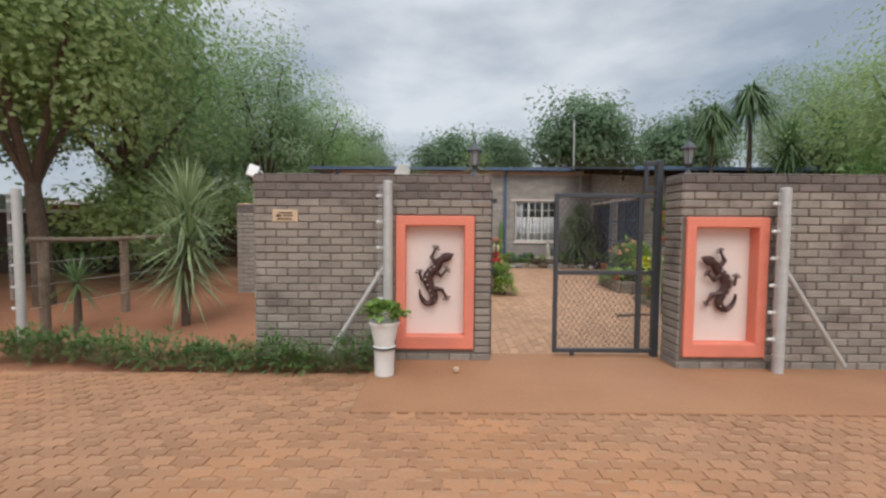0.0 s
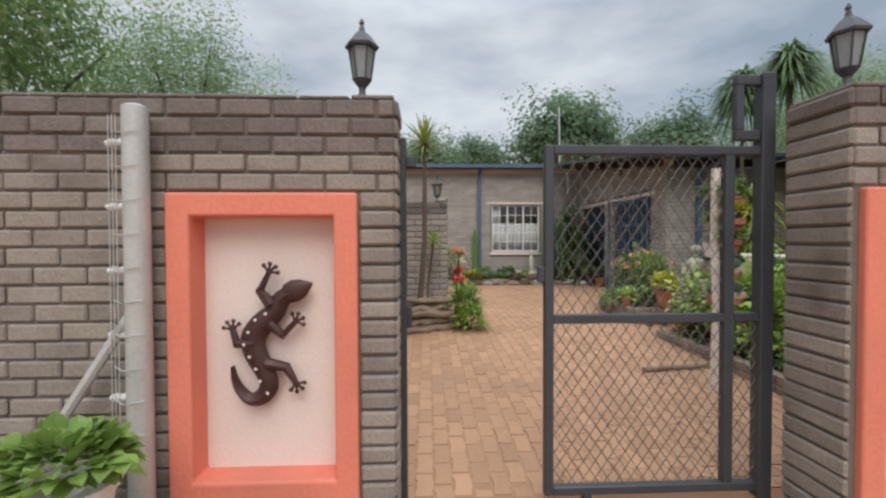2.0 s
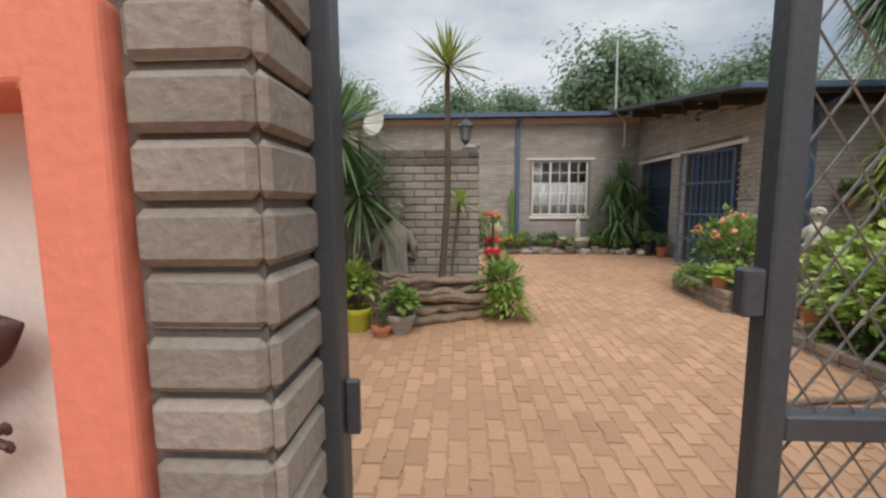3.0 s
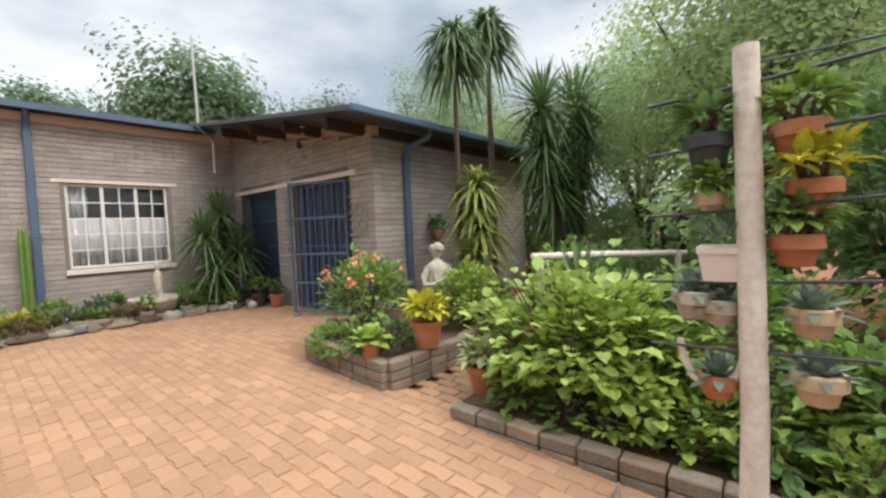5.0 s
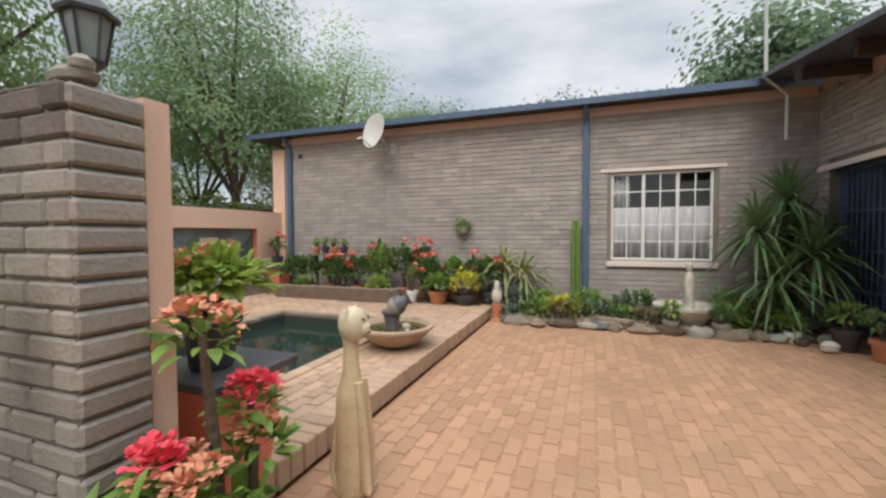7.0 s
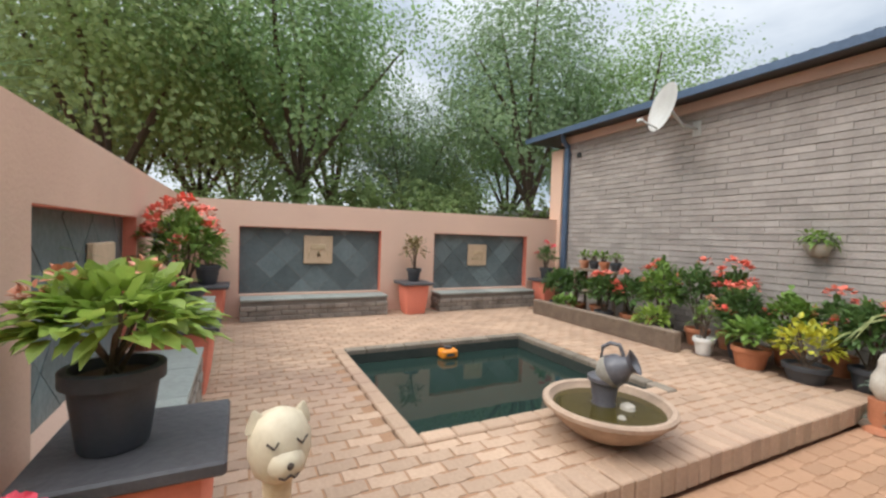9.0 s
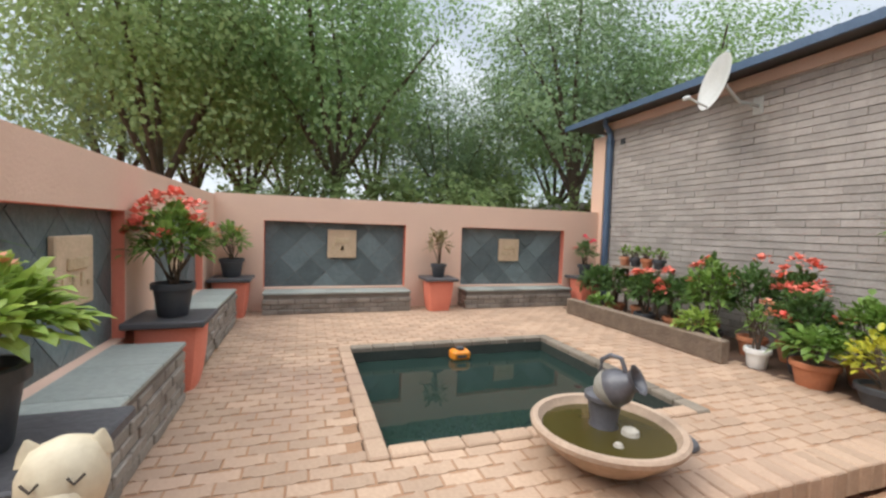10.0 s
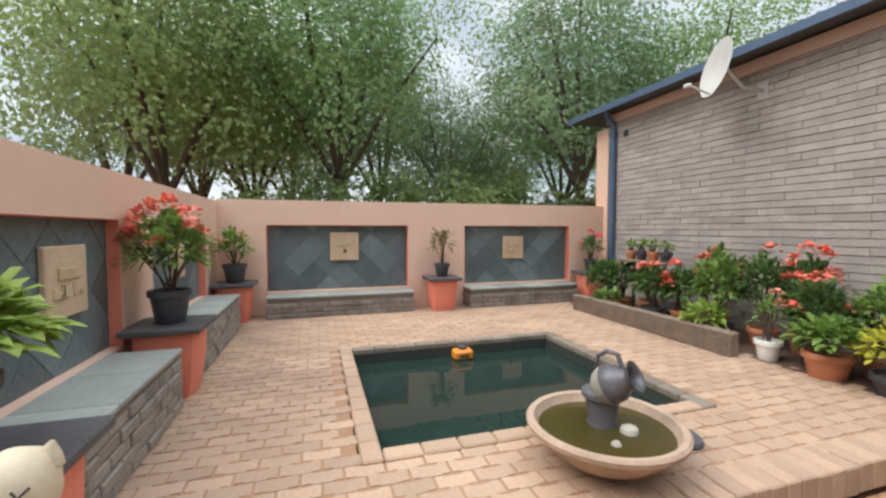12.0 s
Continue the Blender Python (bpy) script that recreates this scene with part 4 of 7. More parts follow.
structure(Mesh().box(PX0 + 0.002, PY0 + 0.002, 0.10, PX1 - 0.002, PY1 - 0.002, 0.17), "water_pool", water("pool_water", (0.017, 0.033, 0.027)), "still dark green water in the pool", "water")
fl = thing("pool_float", -1.78, 11.45, 0.172, "orange plastic chlorine floater in the pool", "pool float")
ORANGE = mat("orange_plastic", (0.85, 0.30, 0.03), (0.75, 0.24, 0.02), 0.35, 6, 40, 0)
Mesh().box(-0.07, -0.10, 0, 0.07, 0.10, 0.10, 0.02).ob("body", ORANGE, fl)
Mesh().lathe([(0.03, 0.10), (0.045, 0.105), (0.045, 0.125), (0.02, 0.13)], 14).box(0.0705, -0.05, 0.03, 0.074, 0.05, 0.06).ob("cap", BLACK_PLASTIC, fl)

# the fountain bowl
BOWL = mat("pinkish_cast_stone", (0.50, 0.36, 0.26), (0.36, 0.245, 0.175), 0.85, 7, 50, 0.35, stain=(0.25, 0.18, 0.13), stain_at=0.62)
fb = thing("fountain_bowl", 0.46, 11.42, TERR + 0.004, "sandstone bowl fountain with tilted grey jug", "fountain")
fb.scale = (0.92, 0.92, 0.96)
Mesh().lathe([(0.14, 0), (0.15, 0.015), (0.26, 0.06), (0.36, 0.14), (0.40, 0.19), (0.425, 0.20), (0.43, 0.225), (0.415, 0.24), (0.385, 0.235), (0.37, 0.20), (0.30, 0.13), (0.1, 0.09)], 48).ob("bowl", BOWL, fb, True)
Mesh().lathe([(0.36, 0.186), (0.366, 0.19), (0.1, 0.191)], 48).ob("water", water("bowl_water", (0.06, 0.046, 0.013)), fb)
ST = mat("glazed_grey_stone", (0.13, 0.125, 0.135), (0.08, 0.075, 0.085), 0.35, 9, 50, 0.2)
Mesh().lathe([(0.085, 0.15), (0.085, 0.19), (0.075, 0.21), (0.095, 0.33), (0.115, 0.345), (0.115, 0.37), (0.09, 0.385)], 24, at=(-0.06, 0.03, 0)).ob("plinth", ST, fb, True)
Mesh().lathe([(0.04, -0.02), (0.085, 0.02), (0.105, 0.08), (0.095, 0.14), (0.06, 0.18), (0.055, 0.205), (0.075, 0.235), (0.082, 0.24), (0.066, 0.235), (0.045, 0.20), (0.04, 0.15)], 24, m=pose(-0.06, 0.0, 0.385, -60, 0, -62)).ob("jug", ST, fb, True)
Mesh().lathe([(0.042, -0.023), (0.0885, 0.018), (0.1075, 0.062), (0.108, 0.075)], 24, m=pose(-0.06, 0.0, 0.385, -60, 0, -62)).ob("glazed_band", CONCRETE, fb, True)
hd = Mesh()
pts = [pose(-0.06, 0.0, 0.385, -60, 0, -62) @ Vector(p) for p in ((0, -0.06, 0.19), (0, -0.13, 0.20), (0, -0.165, 0.15), (0, -0.16, 0.09), (0, -0.10, 0.05))]
hd.tube(pts, 0.014, 8).ob("handle", ST, fb, True)
Mesh().lathe([(0.004, 0.18), (0.05, 0.19), (0.045, 0.215), (0.02, 0.228), (0.004, 0.23)], 12, at=(0.08, 0.10, 0)).lathe([(0.004, 0.18), (0.03, 0.187), (0.02, 0.205), (0.004, 0.21)], 10, at=(0.17, -0.06, 0)).ob("stones", PALE_STONE, fb, True)
tagged(Mesh().lathe([(0.15, 0), (0.16, 0.012), (0.15, 0.03), (0.02, 0.032)], 18, sy=0.7).ob("stone_disc", SLATE_CAP, None, True), "flat grey stone disc on the terrace paving", "stone").location = (0.36, 12.0, TERR + 0.004)

# carved cat
ct = thing("cat_statue", 1.2, 9.44, 0.141, "tall slim cream carved wooden cat statue", "statue")
Mesh().lathe([(0.10, 0), (0.105, 0.02), (0.096, 0.06), (0.09, 0.25), (0.088, 0.44), (0.082, 0.50), (0.062, 0.545), (0.048, 0.60), (0.042, 0.69), (0.045, 0.74), (0.052, 0.77)], 20, sy=0.85).ob("body", CAT, ct, True)
lg = Mesh()
for a in (-1, 1):
    lg = Mesh()
    lg.tube([(0.055, 0.035 * a, 0.55), (0.085, 0.035 * a, 0.3), (0.095, 0.037 * a, 0.03), (0.125, 0.037 * a, 0.015)], [0.026, 0.03, 0.034, 0.028], 10)
    lg.ob("leg", CAT, ct, True)
lg = Mesh()
lg.tube([(-0.06, -0.05, 0.02), (-0.11, -0.02, 0.1), (-0.09, 0.0, 0.3), (-0.075, 0, 0.42)], [0.02, 0.022, 0.02, 0.012], 8)
lg.ob("tail", CAT, ct, True)
CREAM = mat("cream_paint", (0.66, 0.56, 0.40), (0.52, 0.42, 0.29), 0.55, 10, 40, 0.15)
h = Mesh().lathe([(0.03, 0.745), (0.068, 0.77), (0.084, 0.815), (0.082, 0.855), (0.06, 0.895), (0.02, 0.912), (0.003, 0.914)], 20, at=(0.015, 0, 0), sy=0.95)
h.lathe([(0.04, -0.02), (0.038, 0.02), (0.02, 0.042), (0.004, 0.046)], 14, m=pose(0.07, 0, 0.808, 0, 90, 0), sy=1.2)
for a in (-1, 1):
    h.lathe([(0.032, 0), (0.022, 0.022), (0.004, 0.045)], 10, m=pose(0.005, 0.053 * a, 0.872, -14 * a, 0, 0), sx=0.55)
h.ob("head", CREAM, ct, True)
fc = Mesh()
for a in (-1, 1):
    fc.tube([(0.088, 0.022 * a, 0.862), (0.096, 0.034 * a, 0.852), (0.086, 0.05 * a, 0.864)], 0.003, 6)
    fc.tube([(0.117, 0, 0.795), (0.113, 0.012 * a, 0.786), (0.104, 0.024 * a, 0.79)], 0.0028, 6)
fc.lathe([(0.002, 0), (0.009, 0.003), (0.002, 0.009)], 8, m=pose(0.114, 0, 0.815, 0, 90, 0))
fc.ob("face_lines", DARK_WOOD, ct)
ct.rotation_euler = (0, 0, radians(10))
ct.scale = (0.9, 0.92, 1.03)

# potted crown-of-thorns and the planting along the house wall
potted(0.75, 9.02, 0.86, 0.118, 0.24, BLACK_PLASTIC, "broad-leaved flowering plant in black plastic pot", LEAF_LIME, 430, (0.11, 0.05), (1.9, 1.9, 1.3), 0.68, FLOWER_PEACH, 9, 0.035)
potted(-1.27, 8.98, 0.83, 0.13, 0.24, BLACK_PLASTIC, "tall red-flowered crown of thorns in black pot", LEAF, 560, (0.10, 0.042), (2.1, 2.1, 2.7), 0.6, FLOWER_CORAL, 26, 0.05)
potted(-3.75, 8.99, 0.82, 0.14, 0.24, BLACK_PLASTIC, "green shrub with few flowers in black pot", LEAF, 190, (0.11, 0.05), (1.6, 1.6, 2.0), 0.6, FLOWER_PEACH, 3, 0.04)
potted(-3.79, 11.84, 0.80, 0.11, 0.2, BLACK_PLASTIC, "sparse bronze-leaved shrub in black pot", leaf_mat("bronze_leaf", (0.30, 0.19, 0.09), (0.16, 0.17, 0.05), 0.5, 8), 150, (0.09, 0.045), (1.7, 1.7, 2.7), 0.75)
potted(-3.80, 14.52, 0.80, 0.11, 0.2, BLACK_PLASTIC, "red-flowered shrub in black pot by the pier", LEAF_DARK, 170, (0.09, 0.045), (2.0, 1.7, 2.4), 0.6, FLOWER, 6, 0.045)
bm = thing("sleeper_beam", -1.93, 13.80, TERR, "weathered timber sleeper edging the flower bed", "beam")
Mesh().box(-1.25, -0.06, 0.0, 1.25, 0.06, 0.23, 0.012).ob("beam", GREY_WOOD, bm)
rk = Mesh()
for i in range(10):
    z = 0.02 + i * 0.021
    rk.box(-1.24, -0.0625, z, 1.24, -0.0605, z + 0.004)
rk.ob("grain", DARK_WOOD, bm)
structure(Mesh().box(-3.6, 13.92, 0.1, 0.8, 14.98, TERR - 0.002), "soil_strip", SOIL, "dark soil of the flower bed at the wall", "soil")
for i in range(13):
    x = -3.2 + i * 0.33
    kinds = i % 4
    y = 14.25 + 0.32 * ((i * 7) % 3) / 2
    fc2 = FLOWER_CORAL if kinds != 2 else None
    potted(x + rnd(-0.06, 0.06), y, TERR - 0.002, 0.13, 0.2, TERRACOTTA if i % 3 else BLACK_PLASTIC, "bushy red-flowered pot plant by the house wall" if fc2 else "leafy green pot plant by the house wall", LEAF_DARK if kinds != 2 else LEAF, 460, (0.105, 0.05), (2.1, 1.8, 2.5 + (1.1 if 4 < i < 9 else 0)), 0.62, fc2, 6 if i > 2 else 0, 0.065, "pot plants along the house wall")
potted(-2.72, 13.98, TERR - 0.002, 0.17, 0.17, SANDSTONE, "low leafy plant in shallow stone-coloured pot", LEAF, 170, (0.09, 0.05), (1.2, 1.2, 0.8), 0.4)
potted(-1.15, 13.98, TERR - 0.002, 0.15, 0.17, TERRACOTTA, "bright green plant in terracotta pot", LEAF_LIME, 160, (0.12, 0.05), (1.3, 1.2, 1.1), 0.5)
potted(-0.53, 14.02, TERR - 0.002, 0.10, 0.19, WHITE, "thin flowering plant in white pot", LEAF, 70, (0.08, 0.04), (1.2, 1.2, 2.4), 0.7, FLOWER_PEACH, 2, 0.045)
potted(-0.05, 14.0, TERR - 0.002, 0.16, 0.21, TERRACOTTA, "leafy green plant in round terracotta pot", LEAF, 220, (0.12, 0.06), (1.4, 1.4, 1.1), 0.5)
potted(0.40, 14.02, TERR - 0.002, 0.17, 0.16, BLACK_PLASTIC, "yellow-leaved shrub in wide dark pot", LEAF_YELLOW, 320, (0.08, 0.04), (1.7, 1.5, 1.5), 0.5)
sh = thing("plant_stand", -2.45, 14.45, TERR - 0.002, "small weathered wooden plant stand with pots", "plant stand")
for x in (-0.4, 0.4):
    for y in (-0.12, 0.12):
        Mesh().box(x - 0.02, y - 0.02, 0, x + 0.02, y + 0.02, 0.75, 0.003).ob("leg", GREY_WOOD, sh)
Mesh().box(-0.43, -0.15, 0.42, 0.43, 0.15, 0.45, 0.004).ob("shelf", GREY_WOOD, sh)
Mesh().box(-0.43, -0.15, 0.75, 0.43, 0.15, 0.78, 0.004).ob("shelf", GREY_WOOD, sh)
for i in range(4):
    potted(-2.78 + i * 0.21, 14.45, TERR + 0.779, 0.075, 0.13, (TERRACOTTA, BLACK_PLASTIC)[i % 2], "small green seedling pot on the stand", LEAF, 50, (0.07, 0.035), (1.2, 1.2, 1.2), 0.5, group="small pots on the stand")
wpot = thing("wall_planter", 0.1, HOUSE_Y - 0.14, 1.42, "half-round wall planter with trailing greenery", "planter")
Mesh().lathe([(0.03, 0), (0.09, 0.04), (0.12, 0.12), (0.125, 0.14)], 16).ob("bowl", PALE_STONE, wpot, True)
bush(Mesh(), (0, 0, 0.17), (0.16, 0.12, 0.14), 120, 0.09, 0.035, 0.8).ob("foliage", LEAF, wpot)

# satellite dish
ds = thing("satellite_dish", -1.35, HOUSE_Y - 0.02, 3.12, "off-white satellite dish on a wall bracket", "satellite dish")
DISH = mat("dish_enamel", (0.66, 0.65, 0.62), (0.52, 0.50, 0.46), 0.5, 4, 40, 0.05)
dm = pose(-0.05, -0.58, 0.2, 78, 0, -22) @ Matrix.Scale(0.78, 4)
pr = [(0.005, 0.0), (0.12, 0.008), (0.24, 0.033), (0.37, 0.08), (0.38, 0.08), (0.25, 0.022), (0.12, -0.004), (0.005, -0.012)]
Mesh().lathe(pr, 32, m=dm, sy=1.1).ob("dish", DISH, ds, True)
ar = Mesh().tube([(0, 0, 0), (0, -0.3, 0.0), (-0.02, -0.45, 0.12), (-0.03, -0.55, 0.22)], 0.02, 8)
ar.tube([dm @ Vector((0, -0.38, 0.06)), dm @ Vector((0, -0.30, 0.42))], 0.012, 8)
ar.box(-0.06, 0.0, -0.1, 0.06, 0.018, 0.1, 0.004)
ar.ob("arm", GALV, ds)
Mesh().lathe([(0.03, 0), (0.03, 0.08), (0.02, 0.1)], 12, m=dm @ pose(0, -0.30, 0.36, 30, 0, 0)).ob("receiver", DISH, ds, True)
vent = Mesh().box(-0.05, -0.016, -0.05, 0.05, 0, 0.05, 0.004)
tagged(vent.ob("wall_vent", BLACK_PLASTIC), "small dark vent in the brick wall", "vent").location = (-3.55, HOUSE_Y - 0.014, 3.12)


def downpipe(x, y, z0, z1, jog=0.0, out=-1):
    o = thing("downpipe", x, y, z0, "slate-blue painted steel rainwater downpipe", "downpipe", "blue downpipes")
    m = Mesh()
    m.box(-0.05, -0.035, 0, 0.05, 0.035, z1 - z0 - 0.25, 0.008)
    m.tube([(0, 0, z1 - z0 - 0.27), (0, 0, z1 - z0 - 0.18), (jog, out * 0.38 * (1 if jog else 0.3), z1 - z0 - 0.06), (jog, out * 0.42 * (1 if jog else 0.3), z1 - z0 + 0.06)], 0.045, 10)
    m.ob("pipe", BLUE_STEEL, o)
    for z in (0.3, 1.4, z1 - z0 - 0.35):
        Mesh().box(-0.065, -0.04, z, 0.065, 0.05, z + 0.03, 0.004).ob("clip", BLUE_STEEL, o)


downpipe(2.23, HOUSE_Y - 0.075, 0.14, 3.48)
downpipe(-3.80, HOUSE_Y - 0.075, 0.26, 3.48)
downpipe(5.95, WING_Y - 0.075, 0.12, 2.84, 0.12)

# window, its panes, curtains and sill
wi = new("window_1")
tagged(wi, "white steel cottage-pane window with lace curtains", "window", kind="structure")
wf = Mesh()
WX0, WX1, WZ0, WZ1 = 2.62, 4.08, 1.0, 2.42
yy = HOUSE_Y + 0.06
for bx in ((WX0, WZ0, WX0 + 0.04, WZ1), (WX1 - 0.04, WZ0, WX1, WZ1), (WX0 + 0.04, WZ0, WX1 - 0.04, WZ0 + 0.04), (WX0 + 0.04, WZ1 - 0.04, WX1 - 0.04, WZ1)):
    wf.box(bx[0], yy - 0.02, bx[1], bx[2], yy + 0.02, bx[3], 0.004)
third = (WX1 - WX0) / 3
for i in (1, 2):
    wf.box(WX0 + i * third - 0.025, yy - 0.025, WZ0 + 0.04, WX0 + i * third + 0.025, yy + 0.025, WZ1 - 0.04, 0.004)
wf.ob("frame", WHITE, wi)
wb = Mesh()
for i in range(3):
    xm = WX0 + (i + 0.5) * third
    wb.box(xm - 0.01, yy - 0.012, WZ0 + 0.04, xm + 0.01, yy + 0.012, WZ1 - 0.04)
for j in range(1, 5):
    z = WZ0 + 0.04 + j * (WZ1 - WZ0 - 0.08) / 5
    wb.box(WX0 + 0.04, yy - 0.010, z - 0.01, WX1 - 0.04, yy + 0.010, z + 0.01)
wb.ob("glazing_bars", WHITE, wi)
GLASS = bpy.data.materials.new("window_glass")
GLASS.use_nodes = True
gb = GLASS.node_tree.nodes["Principled BSDF"]
gb.inputs["Transmission Weight"].default_value, gb.inputs["Roughness"].default_value, gb.inputs["IOR"].default_value = 1.0, 0.0, 1.45
go = Mesh().box(WX0 + 0.04, yy - 0.003, WZ0 + 0.04, WX1 - 0.04, yy + 0.003, WZ1 - 0.04).ob("pane", GLASS, wi)
go.visible_shadow = False
Mesh().box(WX0 - 0.06, HOUSE_Y - 0.05, 0.90, WX1 + 0.06, HOUSE_Y + 0.05, 0.985, 0.006).ob("sill", PALE, wi)
Mesh().box(WX0 - 0.16, HOUSE_Y - 0.022, 2.435, WX1 + 0.16, HOUSE_Y + 0.03, 2.495, 0.004).ob("lintel", PALE, wi)


def curtain(x0, x1, z0, z1, waves, amp=0.025):
    m = Mesh()
    n = waves * 6
    vs = []
    for i in range(n + 1):
        x = x0 + (x1 - x0) * i / n
        y = HOUSE_Y + 0.17 + amp * math.sin(i * 2 * math.pi / 6)
        vs += [(x, y, z0), (x, y, z1)]
    m.add(vs, [(2 * i, 2 * i + 2, 2 * i + 3, 2 * i + 1) for i in range(n)])
    o = m.ob("curtain", CURTAIN, None, True)
    so = o.modifiers.new("cloth", "SOLIDIFY")
    so.thickness = 0.003
    tagged(o, "white lace curtain hanging inside the window", "curtain", "curtains in the window")


curtain(2.58, 4.12, 0.99, 1.86, 12)
curtain(2.58, 2.92, 1.87, 2.45, 4)

# doorways of the wing
def steel_door(y0, y1, z1):
    o = thing("steel_door", WING_X + 0.14, (y0 + y1) / 2, 0.14, "dark blue painted steel barred door, shut", "door", "doors of the wing")
    w = (y1 - y0) / 2
    h = z1 - 0.14
    Mesh().box(0.03, -w + 0.05, 0, 0.05, w - 0.05, h - 0.04).ob("panel", BLUE_DARK, o)
    f = Mesh()
    for bx in ((-w + 0.005, 0, -w + 0.05, h - 0.005), (w - 0.05, 0, w - 0.005, h - 0.005), (-w + 0.05, h - 0.05, w - 0.05, h - 0.005), (-w + 0.05, 0, w - 0.05, 0.05)):
        f.box(-0.02, bx[0], bx[1], 0.028, bx[2], bx[3], 0.004)
    for z in (0.55, 1.05, 1.55):
        f.box(-0.012, -w + 0.05, z, 0.012, w - 0.05, z + 0.035)
    f.ob("frame", BLUE_STEEL, o)
    b = Mesh()
    n = int(2 * w / 0.11)
    for i in range(1, n):
        y = -w + 2 * w * i / n
        b.box(-0.007, y - 0.007, 0.05, 0.007, y + 0.007, h - 0.05)
    b.ob("bars", BLUE_STEEL, o)


BLUE_DARK = mat("dark_blue_steel", (0.04, 0.05, 0.08), (0.026, 0.033, 0.055), 0.4, 5, 60, 0.1)
steel_door(13.25, 14.72, 2.28)
steel_door(11.0, 12.67, 2.28)
structure(Mesh().box(WING_X - 0.03, 10.85, 2.28, WING_X + 0.05, HOUSE_Y - 0.01, 2.355, 0.005), "trim_lintel", PALE, "pale concrete lintel over the doorways", "trim")
og = thing("security_gate", 5.29, 11.04, 0.141, "blue steel barred security gate standing open", "gate", turn=-61)
f = Mesh()
for bx in ((0.0, 0.06, 0.035, 2.08), (-0.93 + 0.0, 0.06, -0.895, 2.08)):
    f.box(bx[0] - 0.035, -0.018, bx[1], bx[2] - 0.035, 0.018, bx[3], 0.003)
for z in (0.06, 0.5, 0.95, 1.5, 2.045):
    f.box(-0.93, -0.015, z, -0.035, 0.015, z + 0.035, 0.003)
f.box(-0.95, -0.06, 0, -0.88, 0.06, 0.02, 0.003)
f.ob("frame", BLUE_STEEL, og)
b = Mesh()
for i in range(1, 9):
    x = -0.93 + 0.1 * i
    b.box(x - 0.007, -0.007, 0.095, x + 0.007, 0.007, 2.045)
b.ob("bars", BLUE_STEEL, og)
for k, (y, z0, n) in enumerate(((12.85, 0.95, 9), (10.95, 1.3, 6), (11.5, 2.5, 5))):
    wc = thing("shell_chime", WING_X - (0.05 if k < 2 else 0.45), y, z0 + n * 0.12, "hanging string of pale shells and stones", "wind chime", "hanging shell strings")
    m = Mesh().tube([(0, 0, 0.1 if k < 2 else 0.14), (0, 0, -n * 0.115)], 0.003, 5)
    m.ob("string", DARK_WOOD, wc)
    m = Mesh()
    for i in range(n):
        m.lathe([(0.004, 0), (0.03, 0.008), (0.036, 0.02), (0.004, 0.03)], 10, at=(rnd(-0.008, 0.008), rnd(-0.008, 0.008), -i * 0.115 - 0.08))
    m.ob("shells", PALE_STONE, wc, True)
sq = Mesh().box(-0.02, -0.16, -0.25, 0, 0.16, 0.25, 0.01)
for i in range(7):
    sq.lathe([(0.004, 0), (0.04, 0.01), (0.03, 0.03), (0.004, 0.035)], 10, m=pose(-0.02, rnd(-0.1, 0.1), rnd(-0.2, 0.2), 0, -90, 0))
tagged(sq.ob("wall_plaque", CONCRETE), "mossy carved plaque on the brick wall", "plaque").location = (WING_X - 0.016, 10.76, 1.62)
mast = Mesh().tube([(0, 0, -0.6), (0, 0, 0.0), (-0.28, -0.1, 0.22), (-0.3, -0.1, 1.9)], 0.022, 8)
tagged(mast.ob("antenna_mast", GALV), "thin galvanised aerial mast beside the roof", "mast").location = (4.8, HOUSE_Y - 0.45, 3.3)
wl2 = Mesh().lathe([(0.03, 0), (0.05, 0.02), (0.04, 0.08)], 12, m=pose(0, 0, 0, 0, 110, 0))
wl2.box(-0.01, -0.04, -0.02, 0.06, 0.04, 0.06, 0.006)
tagged(wl2.ob("wall_lamp", BLACK_PLASTIC), "small dark floodlight under the eave", "wall lamp").location = (WING_X - 0.06, 12.3, 2.93)

# ---- planting of the court ----


def rock(m, c, r, seed):
    """An uneven stone."""
    rs = random.Random(seed)
    k = Vector((rs.random() * 9, rs.random() * 9, 3))
    vs, fs = [], []
    n, rings = 10, 6
    for j in range(rings + 1):
        e = -math.pi / 2 + math.pi * j / rings
        for i in range(n):
            a = 2 * math.pi * i / n
            d = Vector((math.cos(a) * math.cos(e), math.sin(a) * math.cos(e), math.sin(e)))
            f = 1 + 0.45 * noise.noise(d * 1.6 + k)
            vs.append((c[0] + d.x * r[0] * f, c[1] + d.y * r[1] * f, c[2] + d.z * r[2] * f))
    for j in range(rings):
        for i in range(n):
            q = (i + 1) % n
            fs.append((j * n + i, j * n + q, (j + 1) * n + q, (j + 1) * n + i))
    return m.add(vs, fs)


def shrub(name, x, y, z, label, leaves, r, n, size, lift=0.0, flowers=None, heads=0, head=0.04, group="", up=-0.3):
    o = thing(name, x, y, z, label, "shrub", group)
    c = (0, 0, r[2] * 0.75 + lift)
    bush(Mesh(), c, r, n, size[0], size[1], up=up).ob("foliage", leaves, o)
    stems(Mesh(), c, r, 14, (0, 0, -0.02), 0.01).ob("stems", BARK, o)
    if heads:
        blossoms(Mesh(), c, r, heads, head).ob("flowers", flowers, o)
    return o


